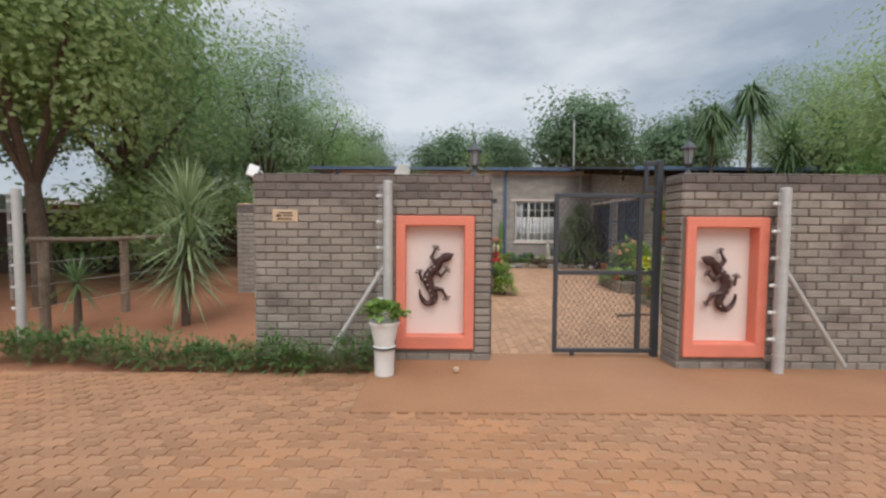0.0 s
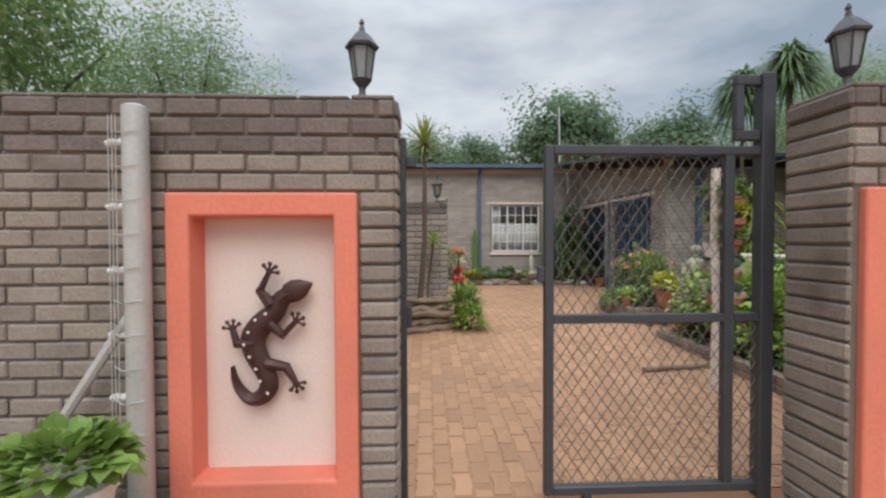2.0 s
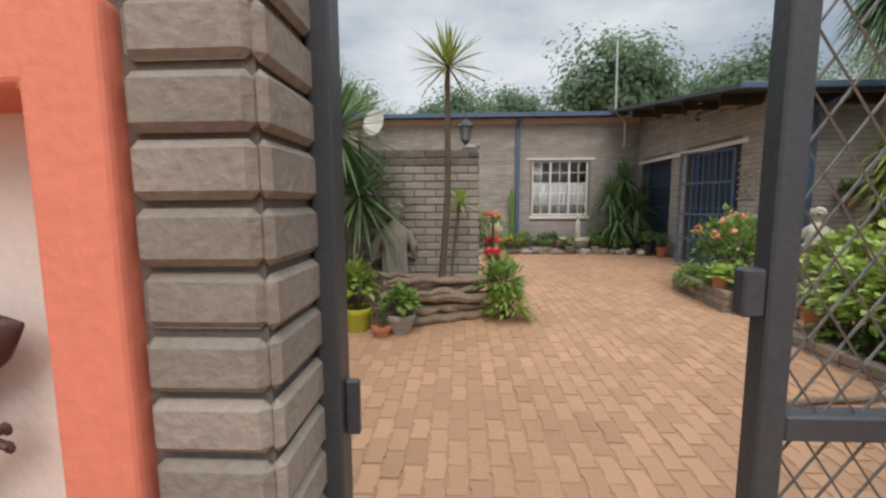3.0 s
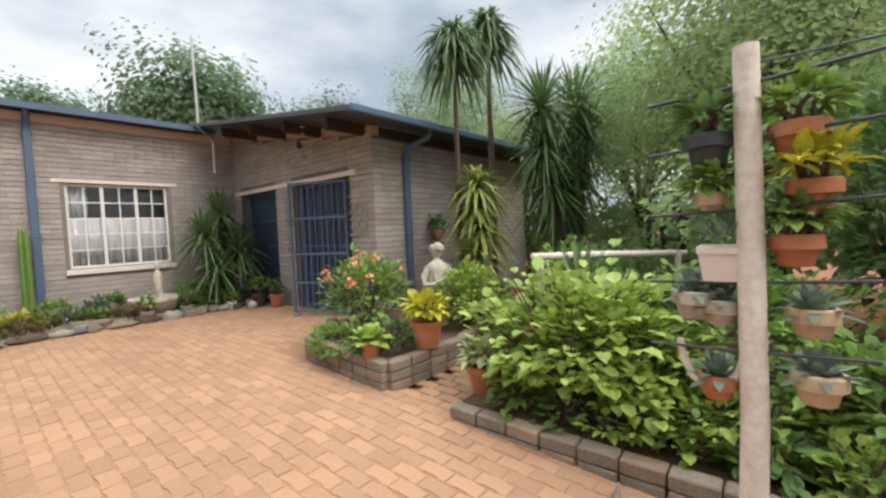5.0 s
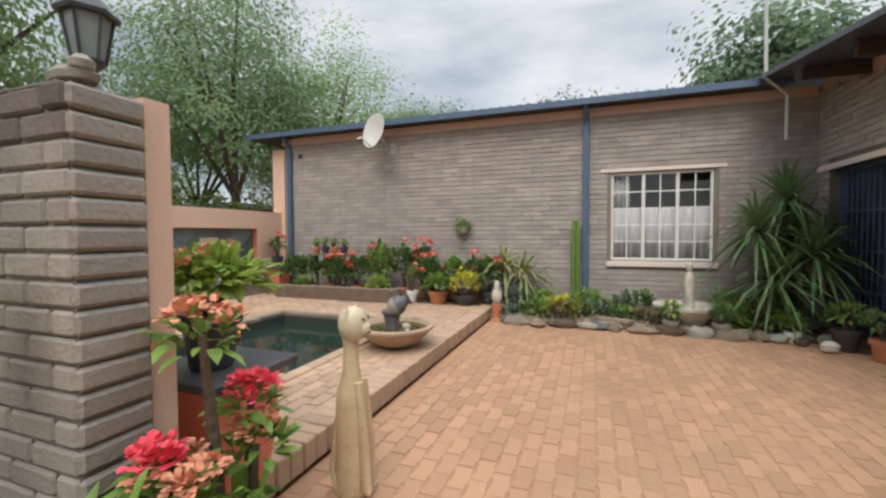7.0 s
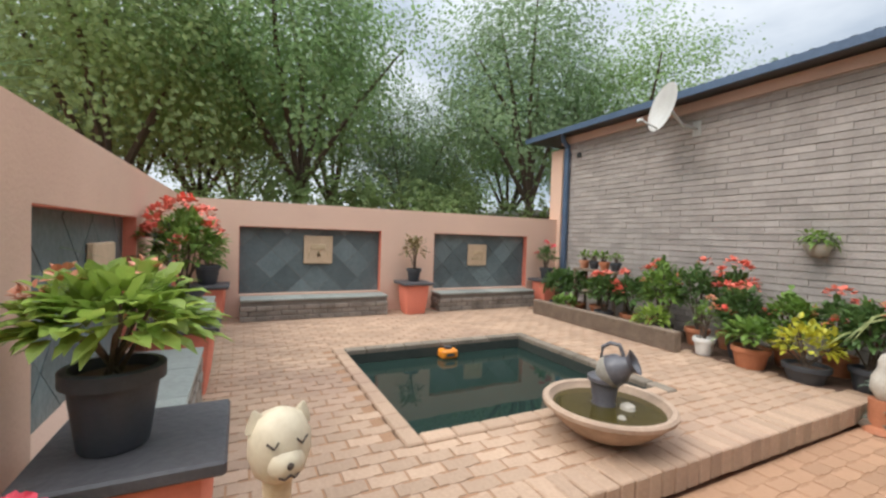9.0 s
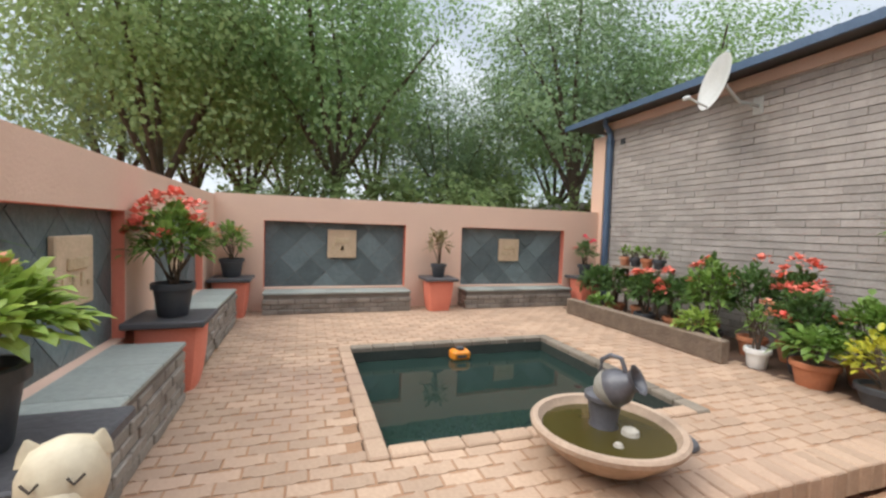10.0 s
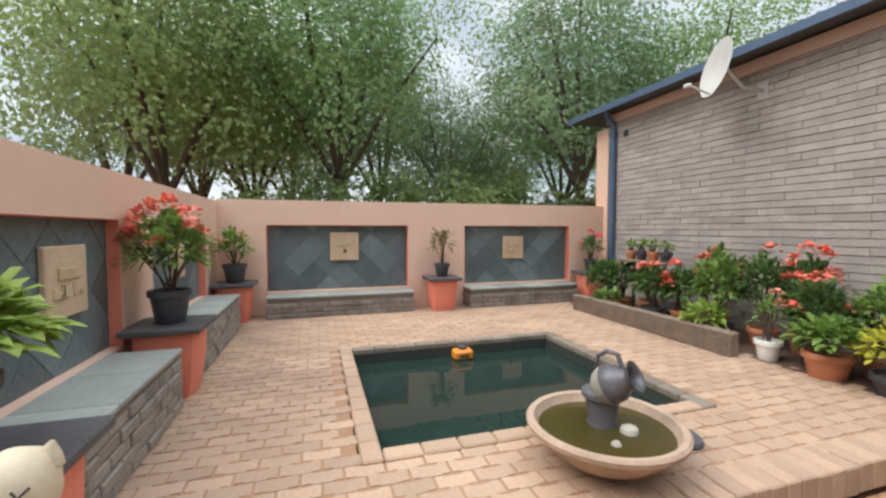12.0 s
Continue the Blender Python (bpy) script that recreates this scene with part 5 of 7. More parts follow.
def yucca(name, x, y, z, heads, label, blades=BLADE, n=110, length=0.6, width=0.03, droop=0.35, up0=-1.1, category="yucca", rad=0.055):
    """Bare stems that each end in a head of strap leaves; heads: offsets of the crowns."""
    o = thing(name, x, y, z, label, category)
    for hx, hy, hz in heads:
        k = rnd(-0.06, 0.06)
        Mesh().tube([(hx * 0.15, hy * 0.15, -0.03), (hx * 0.5 + k, hy * 0.5 - k, hz * 0.5), (hx, hy, hz + 0.05)], [rad, rad * 0.82, rad * 0.64], 9).ob("trunk", BARK, o, True)
        rosette(Mesh(), (hx, hy, hz), n, length, width, up0, droop).ob("crown", blades, o)
    return o


# kerbed bed before the wing
KERB_BRICK = mat("brown_grey_brick", (0.33, 0.23, 0.17), (0.20, 0.14, 0.105), 0.9, 5, 60, 0.5, 0.2)


def brick_kerb(name, corners, z, courses, label):
    o = new(name)
    tagged(o, label, "kerb", kind="structure")
    rs = random.Random(len(corners) + courses)
    for a, b in zip(corners, corners[1:]):
        a, b = Vector(a), Vector(b)
        d = b - a
        ang = math.atan2(d.y, d.x)
        n = max(1, round(d.length / 0.22))
        for c in range(courses):
            for i in range(n):
                f = (i + (0.5 if c % 2 else 0.0)) / n
                if f > 1 - 0.3 / n:
                    continue
                p = a + d * (f + 0.5 / n if c % 2 == 0 else f)
                m = Mesh().box(-d.length / n / 2 + 0.005, -0.055, 0, d.length / n / 2 - 0.005, 0.055, 0.078, 0.008).ob("brick", COPING if (i + c) % 3 else KERB_BRICK, o)
                m.matrix_world = pose(p.x, p.y, z + c * 0.085 - 0.02, 0, 0, math.degrees(ang) + rs.uniform(-3, 3))
    return o


brick_kerb("trim_bed_kerb", [(4.42, 10.25), (3.72, 9.65), (3.62, 8.36), (4.5, 8.32), (5.6, 8.7)], 0.14, 3, "low grey brick kerb round the flower bed")
structure(Mesh().add([(3.66, 8.4, 0.33), (5.3, 8.45, 0.33), (5.3, 10.3, 0.33), (4.42, 10.2, 0.33), (3.76, 9.6, 0.33), (3.66, 8.4, 0.05), (5.3, 8.45, 0.05), (5.3, 10.3, 0.05), (4.42, 10.2, 0.05), (3.76, 9.6, 0.05)], [(0, 1, 2, 3, 4), (1, 0, 5, 6), (2, 1, 6, 7), (3, 2, 7, 8), (4, 3, 8, 9), (0, 4, 9, 5)]), "soil_bed", SOIL, "dark soil of the kerbed flower bed", "soil")
shrub("flowering_shrub", 4.35, 9.45, 0.32, "tall green shrub with peach flowers in the bed", LEAF, (0.55, 0.6, 0.5), 900, (0.10, 0.05), 0.0, FLOWER_PEACH, 12, 0.05)
shrub("flowering_shrub", 4.75, 9.95, 0.32, "leafy flowering shrub beside the doorway", LEAF_LIME, (0.4, 0.35, 0.42), 420, (0.10, 0.045), 0.05, FLOWER_PEACH, 5, 0.045)
shrub("ground_cover", 3.82, 9.2, 0.16, "dense small-leaved green ground cover over kerb", LEAF, (0.36, 0.62, 0.24), 1100, (0.05, 0.028))
shrub("ground_cover", 4.05, 8.75, 0.3, "low trailing green plants in the bed", LEAF_DARK, (0.5, 0.35, 0.16), 500, (0.07, 0.035))
shrub("leafy_shrub", 5.0, 8.55, 0.28, "bright broad-leaved green shrub by the statue", LEAF_LIME, (0.42, 0.36, 0.46), 800, (0.095, 0.055))
shrub("leafy_shrub", 5.7, 8.9, 0.1, "mid green shrub in the side bed", LEAF, (0.6, 0.5, 0.42), 600, (0.11, 0.06))
potted(3.66, 8.6, 0.36, 0.085, 0.15, TERRACOTTA, "lime green rosette in small terracotta pot", LEAF_PALE, 30, (0.19, 0.14), spikes=True)
potted(4.10, 8.36, 0.38, 0.14, 0.24, TERRACOTTA, "yellow-green leafy plant in terracotta pot", LEAF_YELLOW, 150, (0.13, 0.07), (1.2, 1.2, 1.0), 0.5)
potted(3.93, 7.62, 0.19, 0.13, 0.22, TERRACOTTA, "cream-striped plant in terracotta pot on kerb", leaf_mat("cream_leaf", (0.55, 0.55, 0.30), (0.22, 0.30, 0.10), 0.5, 9), 120, (0.14, 0.06), (1.1, 1.1, 0.8), 0.4)


def figure(name, x, y, z, s, label, turn=0, bust=False, material=PALE_STONE):
    """A plain cast-stone garden figure, only roughly shaped."""
    o = thing(name, x, y, z, label, "statue", turn=turn)
    Mesh().lathe([(0.13 * s, 0), (0.14 * s, 0.04 * s), (0.11 * s, 0.08 * s), (0.12 * s, 0.4 * s), (0.10 * s, 0.62 * s), (0.15 * s, 0.82 * s), (0.145 * s, 0.9 * s), (0.05 * s, 0.98 * s), (0.042 * s, 1.02 * s)], 18, sy=0.7).ob("body", material, o, True)
    Mesh().lathe([(0.03 * s, 1.0 * s), (0.07 * s, 1.05 * s), (0.082 * s, 1.11 * s), (0.075 * s, 1.17 * s), (0.04 * s, 1.21 * s), (0.004, 1.215 * s)], 16).ob("top", material, o, True)
    dr = Mesh()
    for a in range(7):
        t = a / 7 * 2 * math.pi
        dr.tube([(0.12 * s * math.cos(t), 0.085 * s * math.sin(t), 0.85 * s), (0.11 * s * math.cos(t + 0.4), 0.085 * s * math.sin(t + 0.4), 0.5 * s), (0.13 * s * math.cos(t + 0.6), 0.1 * s * math.sin(t + 0.6), 0.1 * s)], [0.02 * s, 0.03 * s, 0.024 * s], 7)
    dr.ob("folds", material, o, True)
    for a in (-1, 1):
        Mesh().tube([(0.13 * a * s, 0, 0.88 * s), (0.2 * a * s, 0.02 * s, 0.74 * s), (0.21 * a * s, 0.06 * s, 0.62 * s), (0.09 * a * s, 0.13 * s, 0.63 * s), (-0.06 * a * s, 0.13 * s, (0.66 + 0.04 * a) * s)], [0.05 * s, 0.048 * s, 0.045 * s, 0.038 * s, 0.03 * s], 9).ob("arm", material, o, True)
    cap = Mesh()
    for k in range(22):
        d = sphere_dir(-0.1)
        rock(cap, (d.x * 0.075 * s, d.y * 0.07 * s, 1.13 * s + d.z * 0.08 * s), (0.032 * s, 0.032 * s, 0.028 * s), k)
    cap.ob("curls", material, o, True)
    return o


figure("garden_statue", 4.92, 8.93, 0.33, 0.76, "weathered pale cast-stone garden figure in the bed", 150).scale = (1.05, 1.05, 1.0)
figure("garden_statue", 0.05, 8.24, 0.13, 1.02, "weathered grey draped stone figure by the wall", 20, material=CONCRETE)

# the big leafy bed with the hanging pots
brick_kerb("trim_side_kerb", [(3.62, 7.68), (3.66, 5.0)], 0.06, 2, "low brick kerb along the leafy bed")
structure(Mesh().add([(3.7, 4.7, 0.12), (7.5, 4.7, 0.12), (7.5, 8.0, 0.2), (3.7, 7.66, 0.2)], [(0, 1, 2, 3)]), "soil_side", SOIL, "dark shaded soil of the leafy bed", "soil")
shrub("vine_mound", 4.25, 6.95, 0.12, "large mound of broad light green vine leaves", LEAF_LIME, (0.66, 0.9, 0.56), 3200, (0.075, 0.07))
shrub("vine_mound", 5.3, 7.5, 0.15, "tangled green climbing vine over a rail", LEAF, (0.8, 0.5, 0.68), 2200, (0.075, 0.055))
shrub("vine_mound", 4.9, 6.2, 0.12, "dense dark green foliage in the leafy bed", LEAF, (0.95, 0.85, 0.6), 2600, (0.08, 0.055))
shrub("leafy_shrub", 4.1, 6.2, 0.08, "low broad-leaved green plant at the kerb", LEAF_LIME, (0.4, 0.5, 0.3), 700, (0.08, 0.065))
shrub("leafy_shrub", 4.3, 5.4, 0.1, "low leafy green shrub behind the hanging pots", LEAF, (0.6, 0.6, 0.42), 700, (0.12, 0.07))
shrub("leafy_shrub", 5.6, 5.2, 0.1, "tall shrub against the boundary wall", LEAF_DARK, (1.0, 0.5, 1.4), 1600, (0.13, 0.07))
for i in range(7):
    shrub("kerb_plant", 3.86 + rnd(-0.03, 0.05), 5.3 + 0.33 * i, 0.12, "small leafy green plant along the kerb", (LEAF, LEAF_LIME, LEAF_DARK)[i % 3], (0.22, 0.22, 0.2), 130, (0.08, 0.05), group="plants along the kerb")
shrub("vine_mound", 4.15, 7.0, 0.2, "loose pale lime vine leaves over the mound", LEAF_PALE, (0.72, 0.92, 0.62), 300, (0.095, 0.09))
vr = thing("vine_rail", 5.1, 7.15, 0.15, "pale timber rail carrying the vine", "rail")
Mesh().tube([(-0.5, 0.42, 1.0), (0.1, 0.05, 0.98), (0.75, -0.5, 0.95)], [0.028, 0.03, 0.026], 8).ob("rail", PALE_POLE, vr, True)
for x, y in ((-0.42, 0.38), (0.68, -0.45)):
    Mesh().tube([(x, y, -0.1), (x, y, 0.98)], 0.03, 8).ob("post", PALE_POLE, vr)
yucca("strap_plant", 4.6, 7.15, 0.4, [(0, 0, 0.42)], "grey-green strap-leaved plant in the vine mound", BLADE, 40, 0.55, 0.035, 0.25, 0.2, "plant")

tg = thing("hanging_trough", 3.17, 6.05, 1.2, "beige plastic trough with wispy grey plants on the pole", "planter", "hanging pots on the pole")
vs = [(sx * w, sy * l, z) for z, w, l in ((0.0, 0.045, 0.062), (0.095, 0.055, 0.075), (0.096, 0.06, 0.08), (0.12, 0.06, 0.08), (0.118, 0.05, 0.07), (0.09, 0.05, 0.07)) for sx, sy in ((-1, -1), (1, -1), (1, 1), (-1, 1))]
fs = [(4 * j + i, 4 * j + (i + 1) % 4, 4 * j + 4 + (i + 1) % 4, 4 * j + 4 + i) for j in range(5) for i in range(4)] + [(3, 2, 1, 0), (20, 21, 22, 23)]
Mesh().add(vs, fs).ob("trough", PALE, tg)
bush(Mesh(), (0, 0, 0.15), (0.06, 0.09, 0.07), 90, 0.06, 0.014, 0.1).ob("foliage", SUCCULENT, tg)
lh = thing("pot_hook", 3.16, 6.0, 0.88, "curved pale hook holding a pot on the pole", "hook")
Mesh().tube([(0, 0.19, 0.1), (0, 0.18, 0.03), (0, 0.15, -0.03), (0, 0.10, -0.06), (0, 0.05, -0.045), (0, 0.015, 0.0), (-0.01, 0.0, 0.06)], [0.012, 0.014, 0.015, 0.016, 0.016, 0.015, 0.012], 8).ob("hook", PALE_POLE, lh, True)

pole = thing("planter_pole", 3.13, 5.98, 0.04, "peeling white timber pole holding hanging pots", "pole")
Mesh().tube([(0, 0, -0.05), (0.01, -0.01, 0.7), (-0.01, 0.0, 1.4), (0.0, 0.01, 1.92)], [0.042, 0.040, 0.038, 0.036], 12).ob("pole", PALE_POLE, pole, True)
rods = Mesh()
for z in (1.62, 1.8, 1.40, 1.16, 0.93):
    rods.tube([(0.0, -0.3, z + 0.02), (0, 0, z), (0.0, 0.3, z - 0.01)], 0.006, 6)
rods.tube([(0, 0, 1.86), (0.4, -1.4, 1.95)], 0.004, 5)
rods.ob("rod", DARK_STEEL, pole)
for dy, z, r, mt, lf, lab, spk in (
    (0.17, 1.66, 0.09, BLACK_PLASTIC, LEAF_DARK, "trailing fern in hung black plastic pot", False),
    (0.16, 1.45, 0.05, SANDSTONE, LEAF, "small trailing plant in hung clay pot", False),
    (0.24, 0.90, 0.08, PALE_STONE, SUCCULENT, "grey rosette succulent in hung stone pot", True),
    (0.12, 0.88, 0.07, PALE_STONE, SUCCULENT, "blue-green succulent in hung stone pot", True),
    (-0.17, 1.66, 0.09, TERRACOTTA, LEAF, "feathery plant in hung terracotta pot", False),
    (-0.22, 1.42, 0.08, TERRACOTTA, LEAF_YELLOW, "orange-yellow leafy plant in hung pot", False),
    (-0.16, 1.18, 0.08, TERRACOTTA, LEAF, "green leafy plant in hung terracotta pot", False),
    (-0.22, 0.86, 0.075, SANDSTONE, SUCCULENT, "pale green succulent in hung clay pot", True),
    (-0.24, 0.56, 0.08, SANDSTONE, SUCCULENT, "wide pale succulent in hung clay pot", True),
    (0.14, 0.50, 0.07, TERRACOTTA, SUCCULENT, "broad-leaved succulent in hung clay pot", True)):
    z, r = 1.43 + (z - 1.43) * 0.70, r * 0.74
    potted(3.13 + 0.05, 5.98 + dy * 0.7, z, r, r * 1.7, mt, lab, lf, 30 if spk else 110, (0.10, 0.04) if spk else (0.08, 0.035), (1.5, 1.5, 1.3), 0.5, group="hanging pots on the pole", spikes=spk)
pk = thing("wooden_stick", 3.1, 6.47, 0.062, "weathered brown stick lying on the paving", "stick", turn=8)
Mesh().tube([(-0.36, 0, 0.03), (-0.1, 0.012, 0.034), (0.15, -0.008, 0.034), (0.4, 0.01, 0.04)], [0.026, 0.022, 0.02, 0.014], 8).ob("stick", GREY_WOOD, pk, True)

yucca("striped_dracaena", 6.05, 9.15, 0.12, [(0, 0, 1.85), (0.12, 0.05, 1.25), (-0.12, 0.0, 0.85), (0.05, 0.1, 1.55)], "yellow-striped corn plant beside the wing", BLADE_YELLOW, 90, 0.55, 0.06, 0.75, -0.7, "dracaena")
yucca("tall_yucca", 8.0, 8.55, 0.1, [(0, 0, 3.2), (-0.7, 0.25, 3.1), (-0.2, 0.25, 1.7), (0.1, -0.1, 2.7), (-0.75, 0.2, 2.5), (0.0, 0.0, 2.2), (-0.7, 0.1, 1.9), (0.2, 0.2, 1.3)], "tall many-headed dark green yucca", BLADE, 170, 0.85, 0.045, 0.35, -1.4)
for x, h in ((6.1, 3.95), (6.95, 4.4)):
    yucca("slender_dracaena", x, 9.5, 0.1, [(0, 0, h), (0.06, 0.05, h - 0.25)], "slender tall dracaena with a drooping crown", BLADE, 190, 0.62, 0.05, 1.15, -0.3, "dracaena", rad=0.035)
tr = thing("wall_planter", 6.55, WING_Y - 0.13, 1.25, "wall planter with dark trailing leaves", "planter")
Mesh().lathe([(0.03, 0), (0.08, 0.05), (0.10, 0.14)], 14).ob("bowl", TERRACOTTA, tr, True)
bush(Mesh(), (0, 0, 0.22), (0.2, 0.11, 0.2), 110, 0.11, 0.05, 0.6).ob("foliage", LEAF_DARK, tr)
rl = thing("log_fence", 9.3, 7.6, 0.1, "dark pole fence among the trees", "fence")
m = Mesh()
for x in (-0.9, 0.0, 0.9):
    m.tube([(x, x * 0.5, 0), (x, x * 0.5, 1.5)], 0.05, 8)
m.ob("posts", DARK_WOOD, rl)
m = Mesh()
for z in (0.7, 1.0, 1.3, 1.48):
    m.tube([(-1.1, -0.55, z), (1.1, 0.55, z + 0.02)], 0.035, 8)
m.ob("rails", DARK_WOOD, rl)

# the stone-edged bed under the window
structure(Mesh().add([(0.9, 13.75, 0.15), (5.3, 13.55, 0.15), (5.3, 14.98, 0.3), (0.9, 14.98, 0.3)], [(0, 1, 2, 3)]), "soil_window_bed", SOIL, "dark soil of the bed under the window", "soil")
for i in range(30):
    x = 1.05 + i * 0.125
    if 3.3 < x < 3.75:
        continue
    rk = rock(Mesh(), (0, 0, 0.03), (rnd(0.07, 0.24), rnd(0.06, 0.14), rnd(0.04, 0.09)), i)
    o = rk.ob("edging_stone", (COPING, GREY_WOOD, SLATE_CAP, COPING, CONCRETE)[(i * 7) % 5], None, True)
    o.location = (x, 13.74 - 0.03 * (x - 1) + rnd(-0.12, 0.14), 0.15)
    tagged(o, "rough edging stone round the window bed", "stone", "edging stones")
wood = thing("driftwood", 2.6, 13.72, 0.16, "grey weathered driftwood log on the bed edge", "log")
Mesh().tube([(-0.5, 0, 0.04), (-0.2, 0.04, 0.08), (0.2, -0.02, 0.07), (0.6, 0.03, 0.04)], [0.03, 0.06, 0.055, 0.03], 9).ob("log", GREY_WOOD, wood, True)
fo = thing("garden_fountain", 3.52, 13.95, 0.15, "cast-stone fountain basin with tall figure", "fountain")
Mesh().lathe([(0.25, 0), (0.27, 0.05), (0.22, 0.08), (0.30, 0.16), (0.38, 0.27), (0.40, 0.29), (0.40, 0.33), (0.35, 0.33), (0.28, 0.24), (0.05, 0.22)], 28).ob("basin", PALE_STONE, fo, True)
Mesh().lathe([(0.10, 0.22), (0.09, 0.3), (0.07, 0.5), (0.085, 0.62), (0.06, 0.74), (0.03, 0.77), (0.05, 0.81), (0.045, 0.87), (0.005, 0.90)], 14, sx=0.8, at=(0.05, 0.05, 0)).ob("figure", PALE_STONE, fo, True)
yucca("corner_yucca", 4.75, 14.25, 0.2, [(0, 0.1, 1.65), (-0.4, -0.15, 1.25), (0.15, -0.3, 0.95), (-0.25, -0.3, 0.65), (0.1, 0.1, 1.1)], "multi-headed dark green yucca beside the window", BLADE, 110, 0.82, 0.045, 0.5, -0.7)
cc = thing("column_cactus", 2.08, 14.80, 0.25, "single green column cactus against the wall", "cactus")
CACT = mat("cactus_skin", (0.16, 0.27, 0.06), (0.09, 0.17, 0.04), 0.55, 9, 40, 0.2)
cm = Mesh()
vs, fs = [], []
for j, (r, z) in enumerate(((0.055, -0.03), (0.06, 0.4), (0.06, 0.9), (0.058, 1.25), (0.04, 1.4), (0.005, 1.45))):
    vs += [(r * (1 + 0.18 * (-1) ** i) * math.cos(math.pi * i / 8), r * (1 + 0.18 * (-1) ** i) * math.sin(math.pi * i / 8), z) for i in range(16)]
for j in range(5):
    fs += [(j * 16 + i, j * 16 + (i + 1) % 16, (j + 1) * 16 + (i + 1) % 16, (j + 1) * 16 + i) for i in range(16)]
cm.add(vs, fs).ob("column", CACT, cc)
for i, (x, y, lf, r) in enumerate(((1.15, 14.15, SUCCULENT, 0.3), (1.55, 14.2, LEAF, 0.26), (1.9, 14.0, LEAF_YELLOW, 0.22), (2.3, 14.1, LEAF, 0.3), (2.75, 14.2, SUCCULENT, 0.24), (4.1, 14.2, LEAF, 0.32), (4.45, 13.95, LEAF_DARK, 0.3), (4.0, 13.85, LEAF, 0.22), (3.0, 14.3, LEAF_DARK, 0.26))):
    shrub("bed_plant", x, y, 0.17, "low mixed succulents and leaves in the bed", lf, (r * 1.25, r * 0.95, r * 0.95), 330, (0.10, 0.04), 0, group="plants in the window bed")
for i in range(16):
    x = 1.2 + 0.235 * i
    if 3.15 < x < 3.9:
        continue
    r = rnd(0.12, 0.2)
    shrub("bed_plant", x + rnd(-0.08, 0.08), rnd(13.78, 14.0), 0.15, "small succulent clump among the edging stones", (SUCCULENT, LEAF, BLADE_YELLOW, LEAF_DARK, DRY)[(i * 3) % 5], (r * 1.2, r, r), 110, (0.11, 0.03), 0, group="plants in the window bed")
for i in range(12):
    o = rock(Mesh(), (0, 0, 0.03), (rnd(0.08, 0.2), rnd(0.06, 0.12), rnd(0.05, 0.11)), 60 + i).ob("edging_stone", (COPING, GREY_WOOD, BARK, CONCRETE)[i % 4], None, True)
    o.location = (1.3 + 0.33 * i, rnd(13.5, 13.62), 0.15)
    tagged(o, "rough edging stone round the window bed", "stone", "edging stones")
yucca("spilling_aloe", 0.95, 14.45, 0.25, [(0, 0, 0.62), (0.3, 0.1, 0.5)], "pale arching strap-leaved plant by the wall", leaf_mat("pale_blade", (0.40, 0.42, 0.18), (0.2, 0.24, 0.08), 0.5, 8), 55, 0.75, 0.05, 0.8, 0.0, "plant")
bd = thing("garden_statue", 1.0, 13.72, 0.145, "small pale stone bird on a terracotta stump", "statue")
Mesh().lathe([(0.11, 0), (0.10, 0.03), (0.08, 0.05), (0.085, 0.25)], 14).ob("stump", TERRACOTTA, bd, True)
Mesh().lathe([(0.05, 0.25), (0.1, 0.33), (0.095, 0.42), (0.05, 0.5), (0.055, 0.54), (0.035, 0.585), (0.004, 0.60)], 14, sx=0.8).ob("bird", PALE_STONE, bd, True)
for x, y, r, mt, lf, lab in ((3.3, 13.62, 0.09, CONCRETE, LEAF, "small grey pot with green plant"), (3.85, 13.6, 0.09, CONCRETE, LEAF_DARK, "small grey pot with dark plant"), (4.55, 13.55, 0.07, WHITE, LEAF, "small white pot with green plant"), (4.95, 13.35, 0.12, DARK_WOOD, LEAF, "brown tub with leafy plant by the door"), (5.1, 13.0, 0.11, TERRACOTTA, LEAF_DARK, "terracotta pot with dark leaves by the door")):
    potted(x, y, 0.141, r, r * 2.0, mt, lab, lf, 110, (0.09, 0.04), (1.7, 1.7, 1.6), 0.6, group="pots before the window bed")
hs = Mesh().lathe([(0.01, 0), (0.08, 0.03), (0.09, 0.09), (0.04, 0.13), (0.004, 0.13)], 14, sy=0.6)
tagged(hs.ob("pale_stone", PALE_STONE, None, True), "pale rounded stone beside the doorway", "stone").location = (4.75, 13.2, 0.14)

# crown of thorns at the wall's end
ce = thing("crown_of_thorns", 1.12, 8.72, 0.14, "thorny stemmed plant with pink and peach flowers", "shrub")
for hx, hy, hz, fm, s in ((0.0, -0.05, 1.0, FLOWER_PEACH, 0.11), (0.0, 0.15, 0.70, FLOWER, 0.085), (0.03, -0.17, 0.56, FLOWER_PEACH, 0.11), (0.05, 0.12, 0.55, FLOWER_PEACH, 0.09), (-0.02, -0.2, 0.62, FLOWER, 0.05)):
    Mesh().tube([(0.0, 0.0, -0.02), (hx * 0.6, hy * 0.7 + 0.03, hz * 0.5), (hx, hy, hz - 0.03)], [0.025, 0.022, 0.014], 8).ob("stem", BARK, ce, True)
    blossoms(Mesh(), (hx, hy, hz), (s * 0.85, s * 0.85, s * 0.5), 10, 0.042, -0.3).ob("flowers", fm, ce)
    bush(Mesh(), (hx, hy, hz - 0.06), (s * 1.2, s * 1.2, s * 0.9), 46, 0.10, 0.04).ob("foliage", LEAF, ce)
bush(Mesh(), (0.03, -0.12, 0.3), (0.25, 0.25, 0.2), 80, 0.14, 0.05).ob("foliage", LEAF, ce)
